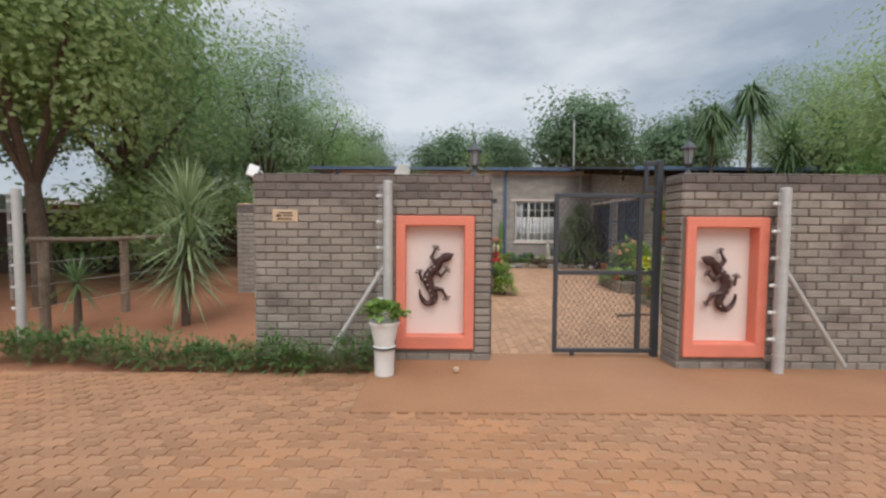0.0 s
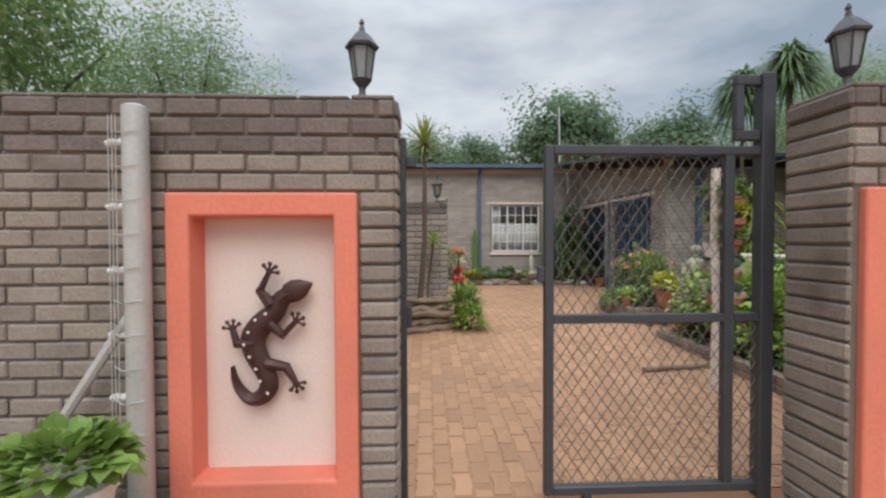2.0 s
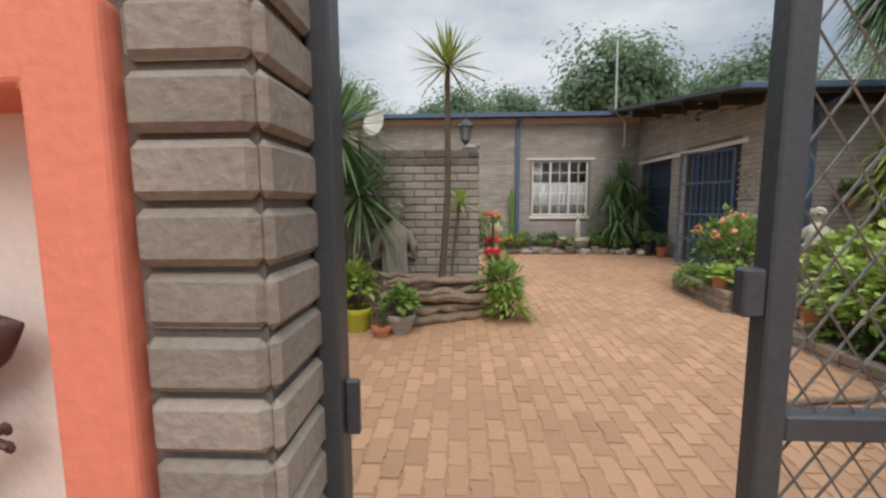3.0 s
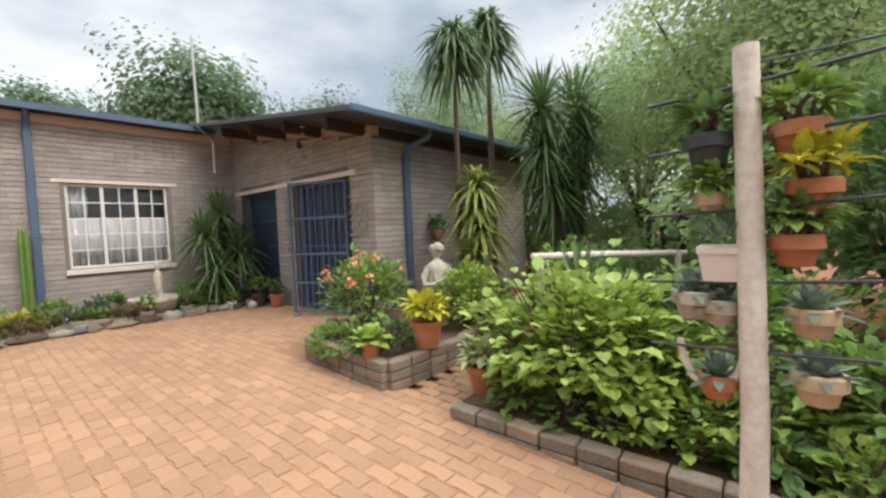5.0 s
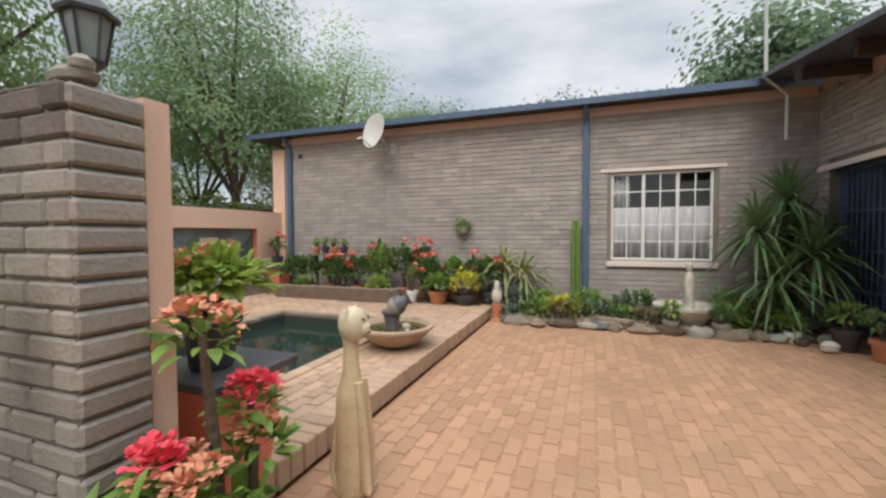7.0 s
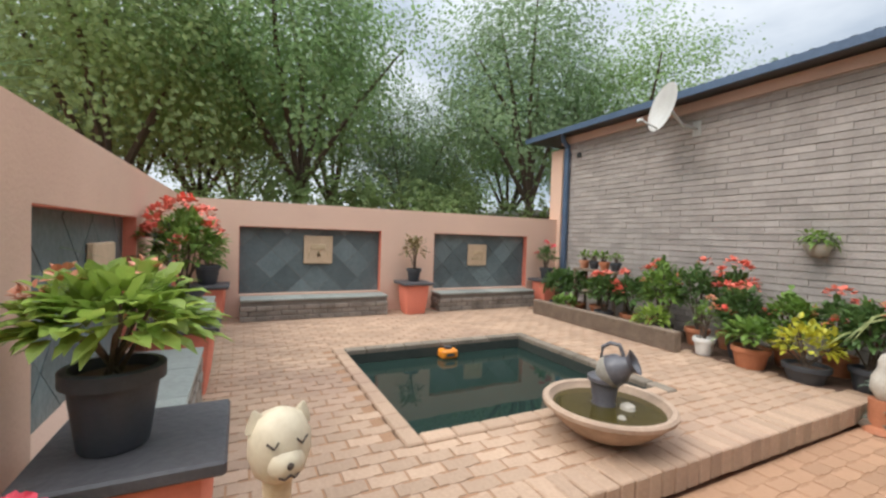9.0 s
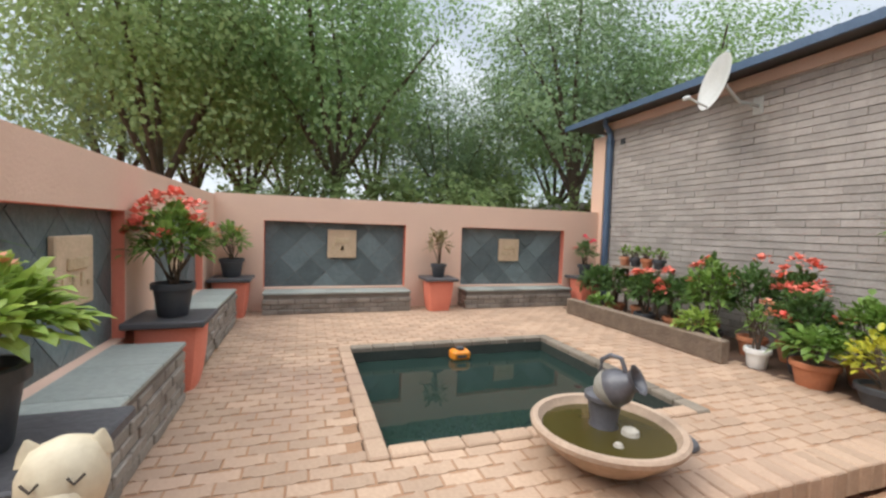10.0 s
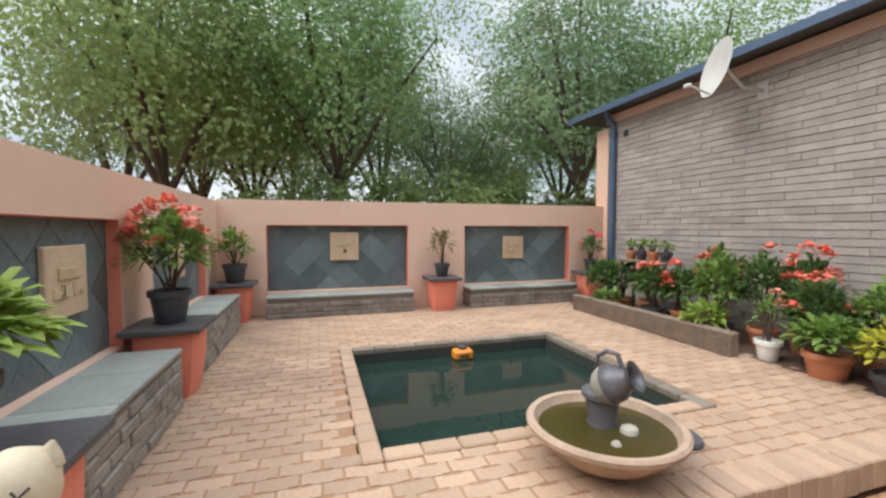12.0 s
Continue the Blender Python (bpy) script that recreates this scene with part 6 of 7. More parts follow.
for x, y, z, s, fm, lf, h in ((1.30, 8.36, 0.32, 0.24, None, LEAF, 0), (1.34, 8.22, 0.12, 0.2, None, LEAF_LIME, 0)):
    shrub("bromeliad_clump", x - 0.12, y - 0.1, z, "glossy green clump at the brick wall end", lf, (s, s, s * (1.0 if not h else 2.2)), 240, (0.15, 0.035), 0.0, fm, h, 0.04, "clumps at the wall end")

# the corner with logs, palm and statue
lp = thing("log_pile", 0.45, 7.88, 0.12, "pile of weathered driftwood logs below the palm", "log pile")
for k in range(15):
    z, y, r = 0.05 + 0.09 * (k % 5), 0.06 * (k // 5) + rnd(-0.03, 0.03), rnd(0.03, 0.062)
    w0, w1 = rnd(-0.55, -0.3), rnd(0.45, 0.62)
    pts = [(w0 + (w1 - w0) * i / 10, y - 0.12 + 0.04 * i + rnd(-0.015, 0.015), z + 0.05 * (1 - i / 10) * (k % 3) + rnd(-0.02, 0.02)) for i in range(11)]
    Mesh().tube(pts, [r * rnd(0.65, 1.2) * (0.5 if i in (0, 10) else 1) for i in range(11)], 8).ob("log", GREY_WOOD, lp, True)
yucca("slim_palm", 0.50, 8.12, 0.12, [(0.12, -0.05, 2.52)], "slim palm-like yucca with a spiky crown", BLADE_YELLOW, 80, 0.42, 0.03, 0.2, -0.5, rad=0.038)
yucca("garden_yucca", -0.42, 7.98, 0.12, [(-0.04, -0.05, 1.9), (0.14, 0.1, 1.28)], "large spiky green yucca against the wall", BLADE, 170, 0.72, 0.035, 0.3, -0.9)
yucca("young_palm", 0.62, 8.05, 0.12, [(0.12, 0.1, 1.2)], "thin young yucca with a lime crown", LEAF_LIME, 40, 0.2, 0.03, 0.3, -0.4, rad=0.02)
dk = thing("timber_deck", -1.75, 7.3, 0.02, "low weathered timber deck with brick edge", "deck")
Mesh().box(0.82, -1.0, 0, 0.9, 0.95, 0.20, 0.01).ob("edge", COPING, dk)
for i in range(12):
    Mesh().box(-0.9 + 0.143 * i, -1.0, 0.16, -0.9 + 0.143 * i + 0.135, 0.95, 0.235, 0.006).ob("plank", GREY_WOOD, dk)
tf = thing("timber_trellis", -2.0, 7.25, 0.22, "tall dark timber ladder trellis on the deck", "trellis")
m = Mesh()
for x in (-0.75, 0.0, 0.54):
    m.box(x - 0.035, -0.035, 0, x + 0.035, 0.035, 1.75 if x > 0 else 1.6, 0.006)
m.ob("posts", DARK_WOOD, tf)
for i in range(8):
    Mesh().tube([(-0.9, -0.04, 0.2 + 0.2 * i), (0.54, -0.04, 0.22 + 0.2 * i)], 0.026, 8).ob("rail", DARK_WOOD, tf)
lf2 = thing("low_fence", -1.1, 8.0, 0.22, "low dark pole fence on the deck", "fence")
for x in (-0.6, 0.0, 0.22):
    Mesh().tube([(x, 0, 0), (x, 0, 0.72)], 0.032, 8).ob("post", DARK_WOOD, lf2)
for z in (0.2, 0.42, 0.62):
    Mesh().tube([(-0.7, -0.03, z), (0.26, -0.03, z + 0.01)], 0.024, 8).ob("rail", DARK_WOOD, lf2)
st = thing("pot_stand", -0.58, 6.45, 0.06, "slim black iron pot stand with curled feet", "pot stand")
m = Mesh().tube([(0, 0, 0), (0, 0, 0.52)], 0.012, 8)
for i in range(3):
    a = i * 2.1 + 0.3
    m.tube([(0, 0, 0.12), (0.1 * math.cos(a), 0.1 * math.sin(a), 0.03), (0.19 * math.cos(a), 0.19 * math.sin(a), 0.0)], 0.007, 6)
m.lathe([(0.13, 0.52), (0.14, 0.525), (0.14, 0.535), (0.02, 0.537)], 16)
m.ob("stand", DARK_STEEL, st)
potted(-0.58, 6.45, 0.598, 0.19, 0.32, TERRACOTTA, "lime and orange leafy plant in terracotta pot", LEAF_LIME, 240, (0.14, 0.07), (1.35, 1.35, 1.1), 0.5)
for x, y, z, lf in ((-0.53, 7.92, 0.66, DRY), (-0.73, 7.78, 0.46, LEAF)):
    s2 = thing("iron_stand", x, y, 0.11, "black iron stand for a white planter", "pot stand", "iron stands")
    m = Mesh()
    for i in range(4):
        a = i * math.pi / 2 + 0.7
        m.tube([(0.11 * math.cos(a), 0.11 * math.sin(a), 0), (0.07 * math.cos(a), 0.07 * math.sin(a), z - 0.12)], 0.012, 6)
    m.lathe([(0.10, z - 0.12), (0.10, z - 0.112)], 14)
    m.ob("frame", DARK_STEEL, s2)
    potted(x, y, z, 0.12, 0.19, WHITE, "white planter with small plant on stand", lf, 60, (0.09, 0.035), (1.0, 1.0, 1.2), 0.5, group="white planters")
potted(0.18, 7.68, 0.10, 0.13, 0.2, CONCRETE, "leafy green plant in grey stone pot", LEAF, 200, (0.10, 0.05), (1.25, 1.2, 1.1), 0.5)
potted(0.02, 7.58, 0.09, 0.08, 0.13, TERRACOTTA, "small plant in weathered terracotta pot", LEAF_DARK, 40, (0.07, 0.03), (1.0, 1.0, 0.8), 0.4)
potted(-0.25, 7.75, 0.10, 0.14, 0.24, LEAF_YELLOW, "yellow-green shrub in old yellow pot", LEAF_LIME, 260, (0.10, 0.055), (1.35, 1.2, 2.0), 0.6)
dsk = Mesh().lathe([(0.15, 0), (0.16, 0.01), (0.15, 0.04), (0.02, 0.045)], 20)
tagged(dsk.ob("stone_disc", SLATE_CAP, None, True), "flat dark stone disc on the paving", "stone").location = (-0.56, 7.62, 0.105)
for i in range(5):
    shrub("border_plant", -1.15 + 0.16 * rnd(-1, 1), 5.1 + i * 0.32, 0.0, "mixed green and yellow leaves behind the wall", (LEAF, LEAF_LIME, LEAF_DARK, LEAF_YELLOW, LEAF)[i], (0.42, 0.3, 0.24), 300, (0.12, 0.05), group="border plants inside the wall")
shrub("croton", -0.98, 5.75, 0.0, "yellow and orange leaved shrub at the paving edge", LEAF_ORANGE, (0.26, 0.3, 0.26), 260, (0.12, 0.05))
ed = thing("wire_edging", -1.12, 6.3, 0.0, "white looped wire edging in the border", "edging")
for i in range(4):
    x, h = -0.16 * i + 0.16, 0.56 + 0.03 * (i % 2)
    Mesh().tube([(x, 0.05 * i, 0), (x, 0.05 * i, h - 0.06), (x + 0.02, 0.05 * i, h - 0.015), (x + 0.06, 0.05 * i, h), (x + 0.10, 0.05 * i, h - 0.015), (x + 0.12, 0.05 * i, h - 0.07), (x + 0.12, 0.05 * i, h - 0.2)], 0.009, 7).ob("loop", WHITE, ed, True)
cl = shrub("climber", -1.5, 7.6, 1.5, "loose climbing vine on the deck trellis", LEAF, (0.85, 0.26, 0.5), 430, (0.075, 0.05), up=-0.7)
Mesh().tube([(0.1, 0.1, -1.28), (0.0, 0.15, -0.4), (-0.1, 0.1, 0.4)], [0.014, 0.012, 0.007], 7).ob("trunk", BARK, cl, True)

# ---- before the wall ----
wd1 = new("weed_strip")
tagged(wd1, "scrubby weeds and grass along the wall foot", "weeds", kind="stuff")
m1, m2 = Mesh(), Mesh()
for i in range(60):
    if rnd(0, 1) < 0.1:
        continue
    x = -4.9 + 4.2 * i / 60 + rnd(-0.05, 0.05)
    bush(m1, (x, 4.15 + rnd(-0.12, 0.12) + max(0, -x - 2.2) * 0.14, 0.05), (0.2, 0.16, rnd(0.1, 0.42)), 95, 0.075, 0.024, up=-0.1)
    rosette(m2, (x, 4.15 + rnd(-0.15, 0.15) + max(0, -x - 2.2) * 0.14, 0.0), 26, rnd(0.15, 0.42), 0.007, 0.4, 0.5)
tagged(m1.ob("weed_leaves", LEAF_DARK, wd1), kind="stuff")
tagged(m2.ob("dry_grass", DRY, wd1), kind="stuff")
yucca("roadside_yucca", -3.75, 5.95, -0.05, [(0.08, 0, 1.72), (0.12, -0.08, 1.3), (-0.04, 0.05, 0.9)], "large spiky grey-green yucca by the fence", leaf_mat("pale_yucca_blade", (0.36, 0.44, 0.24), (0.20, 0.27, 0.13), 0.45, 5), 150, 0.85, 0.034, 0.08, -1.1)
yucca("roadside_yucca", -5.0, 5.6, -0.05, [(0, 0, 0.7)], "young spiky yucca by the pole fence", BLADE, 60, 0.5, 0.03, 0.25, -0.8)
ff = thing("pole_fence", -5.0, 6.0, -0.05, "rough weathered pole fence with wires", "fence")
for i in range(3):
    Mesh().tube([(-0.35 + 0.12 * i, -0.5 + 1.25 * i, 0), (-0.35 + 0.12 * i, -0.5 + 1.25 * i, 1.28)], 0.06, 9).ob("post", GREY_WOOD, ff)
Mesh().tube([(-0.35, -0.7, 1.3), (-0.2, 0.4, 1.28), (-0.05, 2.2, 1.32)], 0.035, 8).ob("rail", GREY_WOOD, ff)
m = Mesh()
for z in (0.4, 0.7, 1.0):
    m.tube([(-0.35, -0.7, z), (-0.05, 2.2, z)], 0.004, 5)
m.ob("wire", GALV, ff)

# sheds and roofs beyond
RED_WALL = mat("dark_red_brick", (0.17, 0.075, 0.06), (0.10, 0.045, 0.04), 0.9, 4, 40, 0.3)
sd = thing("shed", -13.4, 12.5, -0.05, "grey sheet metal shed beside the trees", "shed")
Mesh().box(-1.1, -1.0, 0, 0.5, 1.0, 2.3).ob("walls", GALV, sd)
Mesh().box(-1.3, -1.2, 2.3, 0.7, 1.2, 2.38).ob("roof", GALV, sd)
sd3 = thing("outbuilding", -13.5, 20.0, -0.05, "low dark red outbuilding with pale roof edge", "building")
Mesh().box(-4.5, -1.5, 0, 4.5, 1.5, 2.4).ob("walls", RED_WALL, sd3)
Mesh().box(-5.0, -2.2, 2.4, 5.0, 2.0, 2.55).ob("roof", GALV, sd3)
sd2 = thing("shed", -11.5, 14.5, 0.09, "low shed with pale corrugated roof beyond wall", "shed")
Mesh().box(-2.0, -3.0, 0, 2.0, 3.0, 1.7).ob("walls", DARK_WOOD, sd2)
Mesh().box(-2.3, -3.3, 1.7, 2.3, 3.3, 1.78).ob("roof", GALV, sd2)

# ---- trees ----


def make_tree(x, y, h, r, leaves, label, clumps, per, leaf, low=0.2, seed=1, group=""):
    """A tapered trunk that forks, and a crown of leaf clumps at the ends of its limbs."""
    rs = random.Random(seed)
    o = thing("tree", x, y, -0.08, label, "tree", group)
    trunk = Mesh()
    fork = Vector((rs.uniform(-0.3, 0.3), rs.uniform(-0.3, 0.3), h * (low + 0.12)))
    trunk.tube([(0, 0, 0), fork * 0.5 + Vector((0.08, -0.05, 0)), fork], [0.03 * h ** 0.8, 0.025 * h ** 0.8, 0.02 * h ** 0.8], 9)
    crown = Mesh()
    k = Vector((seed * 1.7, 2, 5))
    ends = []
    for i in range(clumps):
        a, e = i * 2.39996, math.asin(min(1, -0.62 + 1.6 * ((i + 0.5) / clumps)))
        d = Vector((math.cos(a) * math.cos(e), math.sin(a) * math.cos(e), math.sin(e)))
        f = (0.80 + 0.55 * noise.noise(d * 1.9 + k)) * rs.uniform(0.55, 1.0)
        c = Vector((0, 0, h * (low + 1) / 2)) + Vector((d.x * r * f, d.y * r * f, d.z * h * (1 - low) / 2 * f))
        ends.append(c)
        s, tone = r * rs.uniform(0.22, 0.4), rs.random() * 50
        for _ in range(per):
            v = Vector((rs.gauss(0, 0.5), rs.gauss(0, 0.5), rs.gauss(0, 0.36)))
            if v.length > 1.1:
                v *= 1.1 / v.length
            p = c + v * s
            # leaves face outwards and up, each a little askew
            nn = (d * 0.6 + v * 0.7 + Vector((rs.gauss(0, 0.28), rs.gauss(0, 0.28), 0.5 + rs.gauss(0, 0.2)))).normalized()
            u = nn.cross(Vector((rs.uniform(-1, 1), rs.uniform(-1, 1), rs.uniform(-1, 1)))).normalized()
            w = nn.cross(u)
            L, W = leaf * rs.uniform(0.6, 1.3), leaf * rs.uniform(0.28, 0.48)
            crown.add([p, p + u * L * 0.5 + w * W, p + u * L - nn * L * 0.2, p + u * L * 0.5 - w * W], [(0, 1, 2, 3)], tone)
    for c in ends[clumps // 3 :: max(1, clumps // 8)]:
        mid = fork.lerp(c, 0.5) + Vector((rs.uniform(-0.2, 0.2), rs.uniform(-0.2, 0.2), rs.uniform(0, 0.3)))
        trunk.tube([fork * 0.97, mid, c], [0.013 * h ** 0.8, 0.009 * h ** 0.8, 0.003 * h ** 0.8], 6)
    trunk.ob("trunk", BARK, o, True)
    tagged(crown.ob("crown", leaves, o), kind="stuff")
    return o


GROVE = "trees of the surrounding grove"
T1 = make_tree(-7.8, 10.4, 9.6, 3.3, TREE_LEAF, "large leafy green tree beyond the pool wall", 100, 165, 0.112, 0.16, 1, GROVE)
T2 = make_tree(-7.4, 16.4, 10.0, 3.0, TREE_LEAF_GREY, "fine-leaved grey-green thorn tree with open crown", 100, 165, 0.108, 0.14, 2, GROVE)
T3 = make_tree(-7.0, 7.2, 8.6, 3.0, TREE_LEAF_WARM, "yellowish green tree with an uneven crown", 100, 165, 0.112, 0.14, 3, GROVE)
T4 = make_tree(9.4, 28.0, 11.0, 3.9, leaf_mat("deep_green_leaf", (0.19, 0.29, 0.16), (0.115, 0.185, 0.10), 0.8, 0.5, 0.45), "broad-leaved green tree behind the house", 85, 130, 0.26, 0.3, 4, GROVE)
spots = ((T1, -10.2, 8.2, 0.85), (T2, -11.8, 11.8, 0.95), (T1, -10.6, 18.6, 0.9), (T1, -6.4, 19.7, 0.9), (T3, -8.6, 21.5, 0.8), (T2, -10.6, 5.2, 0.8), (T1, -14.5, 9.2, 0.95), (T2, -4.6, 23.0, 0.75), (T2, -13.0, 6.6, 0.9),
         (T4, 0.5, 32.0, 0.86), (T4, -7.0, 30.0, 0.86), (T4, 4.5, 36.0, 0.95), (T4, 16.5, 29.0, 0.95), (T2, 16.5, 19.0, 1.0), (T2, 13.5, 14.5, 0.75), (T3, 11.6, 11.4, 0.6),
         (T1, 11.5, 8.4, 0.62), (T2, 8.8, 5.9, 0.6), (T3, 7.7, 6.3, 0.62), (T3, 11.8, 4.6, 0.75), (T1, 15.5, 9.5, 0.8), (T2, -8.7, 13.5, 0.62), (T3, -11.0, 15.6, 0.72))
for i, (src, x, y, s) in enumerate(spots):
    o = copy_thing(src, pose(x, y, -0.08, 0, 0, i * 67))
    o.scale = (s, s, s)
uh = new("hedge_undergrowth")
tagged(uh, "tangled green undergrowth beyond the pool wall", "undergrowth", kind="stuff")
m = Mesh()
for i in range(40):
    thicket(m, (-6.6 + rnd(-1.0, 0.4), 8.2 + i * 0.21, rnd(1.3, 2.5)), (0.8, 0.6, 0.9), 200, 0.14)
tagged(m.ob("leaves", TREE_LEAF_WARM, uh), kind="stuff")

ue = new("east_undergrowth")
tagged(ue, "tangled green undergrowth along the side garden", "undergrowth", kind="stuff")
m = Mesh()
for i in range(34):
    a = i / 34
    thicket(m, (9.6 + 3.0 * a + rnd(-0.8, 0.8), 2.6 + 9.5 * a + rnd(-0.7, 0.7), rnd(0.5, 1.7)), (1.0, 0.9, 1.0), 210, 0.13)
for i in range(30):
    thicket(m, (6.0 + rnd(-0.3, 3.2), 5.0 + rnd(-0.2, 1.6), rnd(0.9, 2.4)), (0.7, 0.6, 0.8), 200, 0.11)
for i in range(22):
    thicket(m, (8.6 + rnd(0, 2.2), 6.4 + rnd(0, 2.2), rnd(0.2, 0.9)), (0.7, 0.6, 0.6), 200, 0.11)
for i in range(30):
    thicket(m, (9.9 + rnd(0, 3.5), 7.6 + rnd(0, 4.5), rnd(0.4, 1.8)), (0.9, 0.8, 0.9), 200, 0.13)
for i in range(26):
    thicket(m, (-13 + i * 0.55, 12.5 - i * 0.25 + rnd(-0.5, 0.5) if i < 12 else 9.0 + rnd(-0.5, 0.5), rnd(0.4, 1.2)) if i < 14 else (-16.0 + rnd(-1, 1), 3 + (i - 14) * 1.2, rnd(0.5, 1.6)), (0.9, 0.8, 0.9), 200, 0.14)
tagged(m.ob("leaves", TREE_LEAF, ue), kind="stuff")

# ---- bricks and pavers, last of all ----


def brick_face(parent, axis, plane, out, lo, hi, z0, z1, material, skip=(), singles=None, seed=1, L=0.222, H=0.073, J=0.010, proud=0.014, top=None, slope=None, edge=0.006, bond=True):
    """Running-bond bricks that stand proud of a wall's core. axis x: the face lies at y = plane and looks along out."""
    rs = random.Random(seed)
    rest, rest_top, count = Mesh(), Mesh(), 0
    shared = {}
    row, z = 0, z0
    while z + H <= z1 + 0.012:
        a = lo - (0 if row % 2 == 0 or not bond else (L + J) / 2)
        while a < hi - 0.02:
            b0, b1 = max(a, lo), min(a + L, hi)
            mid = (b0 + b1) / 2
            cuts = [s for s in skip if b1 > s[0] and b0 < s[1] and z + H > s[2] and z < s[3]]
            spans = [(b0, b1)]
            for s in cuts:
                spans = [sp for x0, x1 in spans for sp in ((x0, min(x1, s[0])), (max(x0, s[1]), x1)) if sp[1] - sp[0] > 0.03]
            if slope and z + H > slope(mid):
                spans = []
            for c0, c1 in spans:
                if c1 - c0 < 0.03:
                    continue
                p = proud + rs.uniform(-0.004, 0.004)
                dz = rs.uniform(-0.002, 0.002)
                top_row = top is not None and z > top
                mt = TOP_BRICK if top_row else material
                far, near = plane - out * 0.004, plane + out * p
                y0, y1 = min(far, near), max(far, near)
                if singles and singles[0] < mid < singles[1] and count < 300:
                    w = round((c1 - c0) / 0.01) * 0.01
                    key = (w, round(p, 2), top_row)
                    if key not in shared:
                        mm = Mesh()
                        if axis == "x":
                            mm.box(-w / 2, y0 - plane, -H / 2, w / 2, y1 - plane, H / 2, edge)
                        else:
                            mm.box(y0 - plane, -w / 2, -H / 2, y1 - plane, w / 2, H / 2, edge)
                        mm.p = [0.0] * len(mm.v)
                        shared[key] = mm.data("brick", mt)
                    o = new("brick", shared[key])
                    cc = (c0 + c1) / 2
                    o.location = (cc, plane, z + H / 2 + dz) if axis == "x" else (plane, cc, z + H / 2 + dz)
                    o.rotation_euler = (0, rs.uniform(-0.006, 0.006), 0) if axis == "x" else (rs.uniform(-0.006, 0.006), 0, 0)
                    o.parent = parent
                    count += 1
                else:
                    mm = rest_top if top_row else rest
                    if axis == "x":
                        mm.box(c0, y0, z + dz, c1, y1, z + H + dz, edge)
                    else:
                        mm.box(y0, c0, z + dz, y1, c1, z + H + dz, edge)
            a += L + J
        z += 0.083
        row += 1
    for mm, mt in ((rest, material), (rest_top, TOP_BRICK)):
        if mm.v:
            tagged(mm.ob("bricks", mt, parent), kind="stuff")


PITCH = 0.083
frame_r = (2.46, 3.31, 0.125, 1.575)
brick_face(wall_front_l, "x", FRONT_Y, -1, -2.01, END_L, 0.005, FRONT_TOP, GREY_BRICK, [(-0.51, 0.51, 0.125, 1.575)], (-0.95, 0.5), 2, top=1.74, edge=0.008)
brick_face(wall_front_l, "x", FRONT_Y, -1, 0.345, END_L, 0.088, 1.575, GREY_BRICK, [], (0.3, 0.5), 14, L=0.16, bond=False, edge=0.011, proud=0.018)
brick_face(wall_front_l, "y", END_L, 1, FRONT_Y - 0.014, FRONT_Y + 0.25, 0.005, FRONT_TOP, GREY_BRICK, [], (4, 5), 3, top=1.9, L=0.264, bond=False, edge=0.010, proud=0.018)
brick_face(wall_front_r, "x", FRONT_R, -1, END_R, 8.0, 0.005, FRONT_TOP, GREY_BRICK, [frame_r], (2.3, 3.9), 4, top=1.8, edge=0.008)
brick_face(wall_front_r, "y", END_R, -1, FRONT_R - 0.014, FRONT_R + 0.31, 0.005, FRONT_TOP, GREY_BRICK, [], (4, 5), 5, top=1.9, L=0.324, bond=False, edge=0.010, proud=0.018)
brick_face(wall_front_l, "y", -2.01, -1, FRONT_Y - 0.014, FRONT_Y + 0.25, 0.005, FRONT_TOP, GREY_BRICK, [], None, 6)
brick_face(wall_front_l, "x", FRONT_Y + 0.24, 1, -2.01, END_L, 0.005, FRONT_TOP, GREY_BRICK, [], None, 7, edge=0)
brick_face(wall_front_r, "x", FRONT_R + 0.30, 1, END_R, 8.0, 0.005, FRONT_TOP, GREY_BRICK, [], None, 8, edge=0)
brick_face(wall_mid, "x", MID_Y, -1, -4.2, MID_X, 0.07, 1.89, MID_BRICK, [], (-0.9, MID_X), 9, top=1.70, edge=0.009, proud=0.018, J=0.012)
brick_face(wall_mid, "y", MID_X, 1, MID_Y - 0.016, MID_Y + 0.207, 0.07, 1.89, MID_BRICK, [], (8, 9), 10, L=0.224, bond=False, edge=0.012, proud=0.02)
brick_face(house_n, "x", HOUSE_Y, -1, -3.95, WING_X, 0.1, 3.42, HOUSE_BRICK, [(2.56, 4.14, 0.88, 2.50)], None, 11, edge=0, L=0.30, J=0.003)
brick_face(wing_w, "y", WING_X, -1, WING_Y - 0.014, HOUSE_Y, 0.1, 3.45, HOUSE_BRICK, [(13.25, 14.72, 0.1, 2.36), (11.0, 12.67, 0.1, 2.36)], None, 12, edge=0, L=0.30, J=0.003, slope=lambda y: 2.82 + 0.14 * (y - WING_Y))
brick_face(wing_s, "x", WING_Y, -1, WING_X, 9.6, 0.1, 2.78, HOUSE_BRICK, [], None, 13, edge=0, L=0.30, J=0.003)


def top_course(parent, x0, x1, y0, y1, z, material, seed):
    """Bricks on edge along a wall's top."""
    rs = random.Random(seed)
    m, x = Mesh(), x0
    while x < x1 - 0.03:
        e = min(x + 0.222, x1)
        m.box(x, y0, z - 0.01, e, y1, z + 0.008 + rs.uniform(-0.003, 0.003), 0.006)
        x += 0.232
    tagged(m.ob("coping", material, parent), kind="stuff")


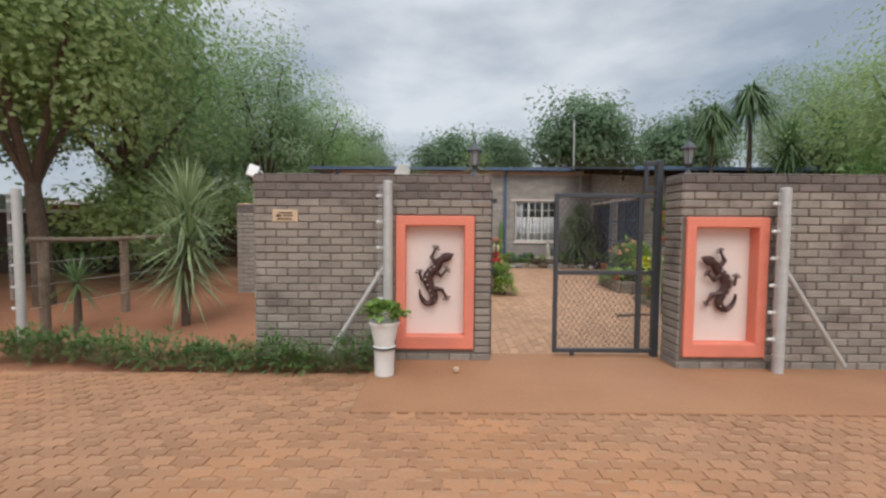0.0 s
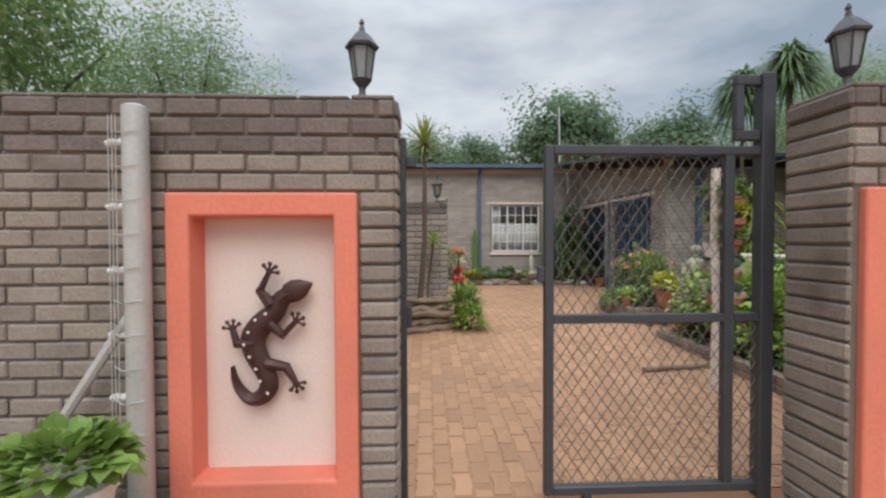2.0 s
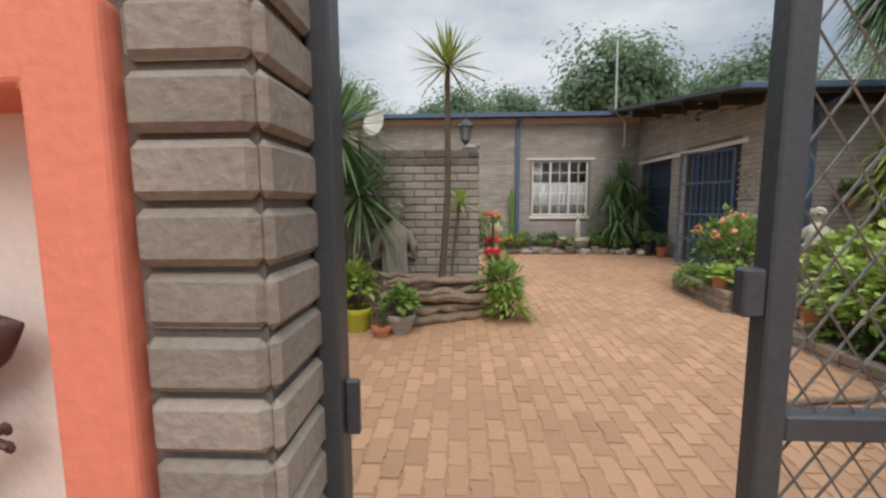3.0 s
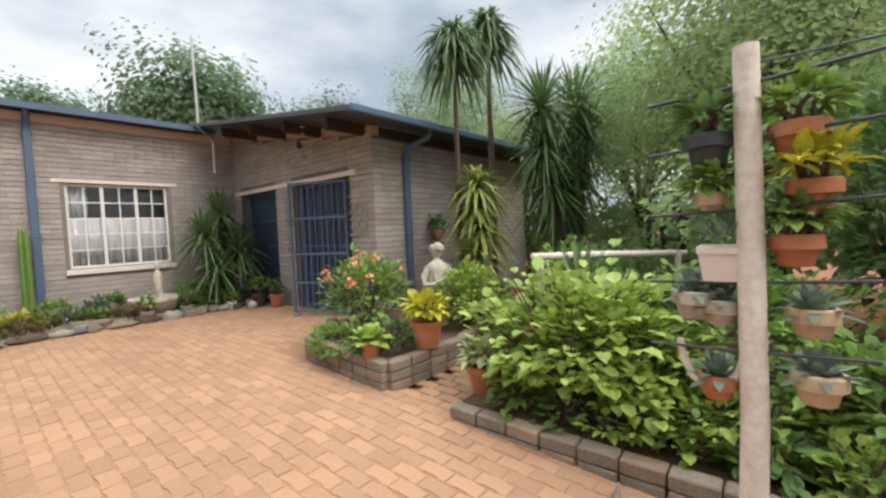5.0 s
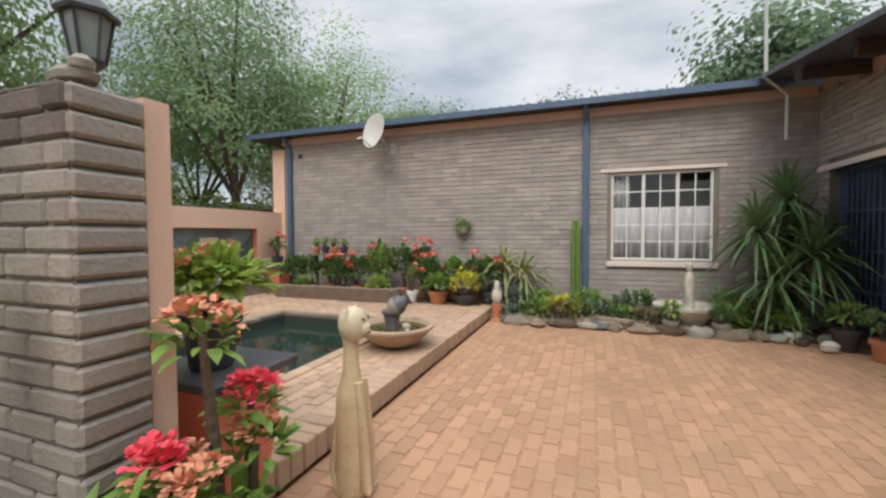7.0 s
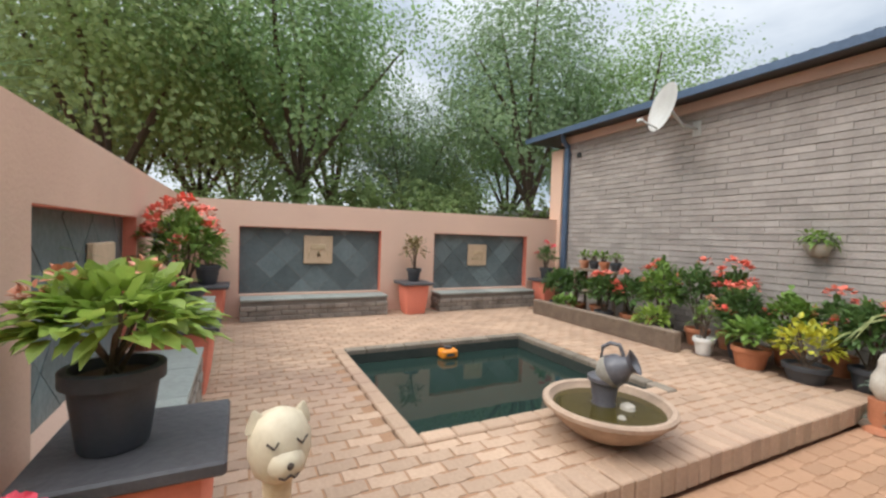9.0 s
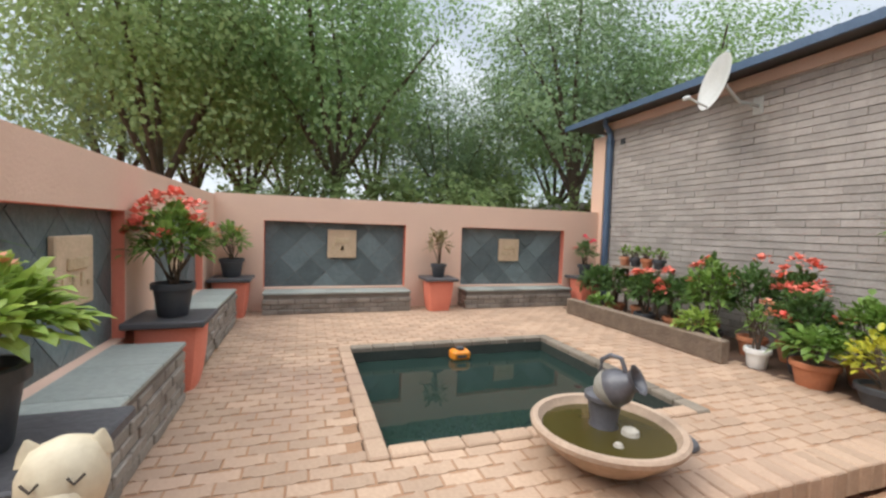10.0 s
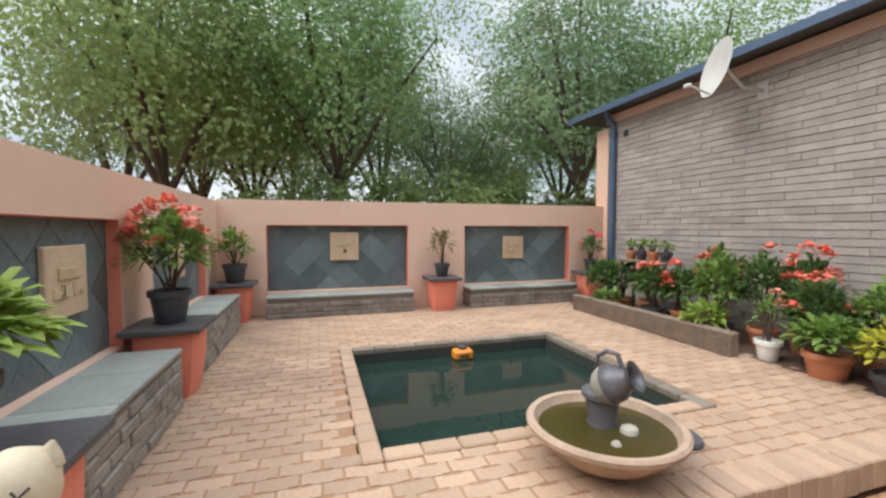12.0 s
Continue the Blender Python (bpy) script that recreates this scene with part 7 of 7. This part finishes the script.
top_course(wall_front_l, -2.01, END_L, FRONT_Y - 0.012, FRONT_Y + 0.25, FRONT_TOP, TOP_BRICK, 1)
top_course(wall_front_r, END_R, 8.0, FRONT_R - 0.012, FRONT_R + 0.31, FRONT_TOP, TOP_BRICK, 2)
top_course(wall_mid, -4.2, MID_X, MID_Y - 0.012, MID_Y + 0.2, 1.89, TOP_BRICK, 3)


def paver_outline(l, w, k):
    """A wavy-sided interlocking block; k: the depth of the wave."""
    h, v = l / 2, w / 2
    up = [(-h, k), (-h * 0.55, k), (-h * 0.45, -k), (h * 0.45, -k), (h * 0.55, k), (h, k)]
    return [(x, y - v) for x, y in up] + [(x, y + v) for x, y in reversed(up)]


def paver_verts(l, w, k, c=0.0045, depth=0.014):
    o = paver_outline(l, w, k)
    n = len(o)
    inner = [(x * (1 - 2 * c / l), y * (1 - 2 * c / w)) for x, y in o]
    vs = [(x, y, 0) for x, y in inner] + [(x, y, -depth) for x, y in o]
    fs = [tuple(range(n))]
    for j in range(1):
        for i in range(n):
            q = (i + 1) % n
            fs.append((j * n + q, j * n + i, (j + 1) * n + i, (j + 1) * n + q))
    return vs, fs


def paving(parent, x0, x1, y0, y1, zf, material, along, inside, singles=None, seed=1, L=0.2, W=0.1, J=0.006, k=0.005, limit=300):
    """Rows of blocks; along: the way that the long side lies."""
    rs = random.Random(seed)
    rest, count = Mesh(), 0
    vs, fs = paver_verts(L, W, k)
    one = Mesh().add(vs, fs, 0.0).data("paver", material)
    a0, a1, b0, b1 = (x0, x1, y0, y1) if along == "x" else (y0, y1, x0, x1)
    b, row = b0 + W / 2, 0
    while b < b1:
        a = a0 + L / 2 + (0 if row % 2 == 0 else (L + J) / 2) - L / 2
        while a < a1:
            x, y = (a, b) if along == "x" else (b, a)
            if inside(x, y):
                slope = math.atan(0.14 / 3.6) if zf is lie and 4.7 < y < 8.3 else 0.0
                z = zf(y) + rs.uniform(-0.003, 0.003)
                tilt = (slope + rs.uniform(-0.012, 0.012), rs.uniform(-0.012, 0.012), rs.uniform(-0.012, 0.012) + (0 if along == "x" else math.pi / 2))
                m = Matrix.LocRotScale((x, y, z), Euler(tilt), None)
                if slope:
                    m = Matrix.Translation((x, y, z)) @ Matrix.Rotation(slope, 4, "X") @ Matrix.Rotation(tilt[2], 4, "Z")
                if singles and singles[0] < x < singles[1] and singles[2] < y < singles[3] and count < limit:
                    o = new("paver", one)
                    o.matrix_world = m
                    o.parent = parent
                    count += 1
                else:
                    rest.add([m @ Vector(v) for v in vs], fs, rs.random() * 50)
            a += L + J
        b += W + J
        row += 1
    if rest.v:
        tagged(rest.ob("pavers", material, parent), kind="stuff")


def in_court(x, y):
    if y < 4.68 or y > 13.9 or x > 5.28:
        return False
    if x < EDGE_X + 0.02 and y > 8.36:
        return False
    if x < -0.82 or (x > 3.62 and y < 7.75):
        return False
    if x > 3.7 and 8.25 < y < 10.3:
        return False
    return True


def in_road(x, y):
    if -0.76 < x < 4.64:
        return y < 3.10
    return y < 4.0 if x < -0.7 else y < 3.4


def in_terrace(x, y):
    return not (-2.02 < x < 0.12 and 10.22 < y < 12.62)


bed_c = structure(Mesh().add([(-0.86, 4.67, -0.006), (3.7, 4.67, -0.006), (3.7, 8.3, 0.1365), (-0.86, 8.3, 0.1365), (5.3, 8.3, 0.1365), (5.3, 14.0, 0.1365), (0.88, 14.0, 0.1365), (0.88, 8.3, 0.1365)], [(0, 1, 2, 7, 3), (7, 2, 4, 5, 6)]), "floor_court", SAND, "interlocking red clay block paving of the court", "paving")
paving(bed_c, -0.8, 5.3, 4.68, 13.9, lie, PAVER, "y", in_court, (-0.1, 2.3, 4.68, 7.4), 21)
bed_r = structure(Mesh().add([(-9, -4, -0.007), (9, -4, -0.007), (9, 3.14, -0.007), (-0.72, 3.14, -0.007), (-0.72, 4.02, -0.007), (-9, 4.02, -0.007)], [(0, 1, 2, 3, 4, 5)]), "road", SAND, "sandy block-paved driveway before the wall", "road")
paving(bed_r, -7.0, 7.0, 0.6, 4.0, lambda y: 0.0, ROAD_PAVER, "x", in_road, (-2.2, 2.4, 1.9, 3.2), 22, k=0.017)
bed_t = structure(Mesh().box(WEST_X, SOUTH_Y, 0.1, -2.04, HOUSE_Y, TERR - 0.005).box(0.13, SOUTH_Y, 0.1, EDGE_X - 0.12, HOUSE_Y - 0.7, TERR - 0.005).box(-2.04, SOUTH_Y, 0.1, 0.13, 10.21, TERR - 0.005).box(-2.04, 12.63, 0.1, 0.13, HOUSE_Y - 0.02, TERR - 0.005), "floor_terrace", SAND, "raised pale clay block paving round the pool", "paving")
paving(bed_t, WEST_X + 0.05, EDGE_X - 0.14, 9.1, 13.95, lambda y: TERR, TERRACE, "y", in_terrace, (-1.9, 0.75, 9.1, 12.0), 23)
rs = random.Random(31)
for i in range(49):
    y = SOUTH_Y + 0.5 + i * 0.106
    if y < 14.1:
        o = new("edge_brick", EDGE_DATA) if i else new("edge_brick", Mesh().box(-0.11, -0.049, -0.15, 0.11, 0.049, 0.005, 0.008).data("edge_brick", TERRACE))
        if not i:
            EDGE_DATA = o.data
        o.location = (EDGE_X - 0.11, y, TERR + rs.uniform(-0.004, 0.004))
        o.rotation_euler = (0, 0, rs.uniform(-0.015, 0.015))
        o.parent = bed_t
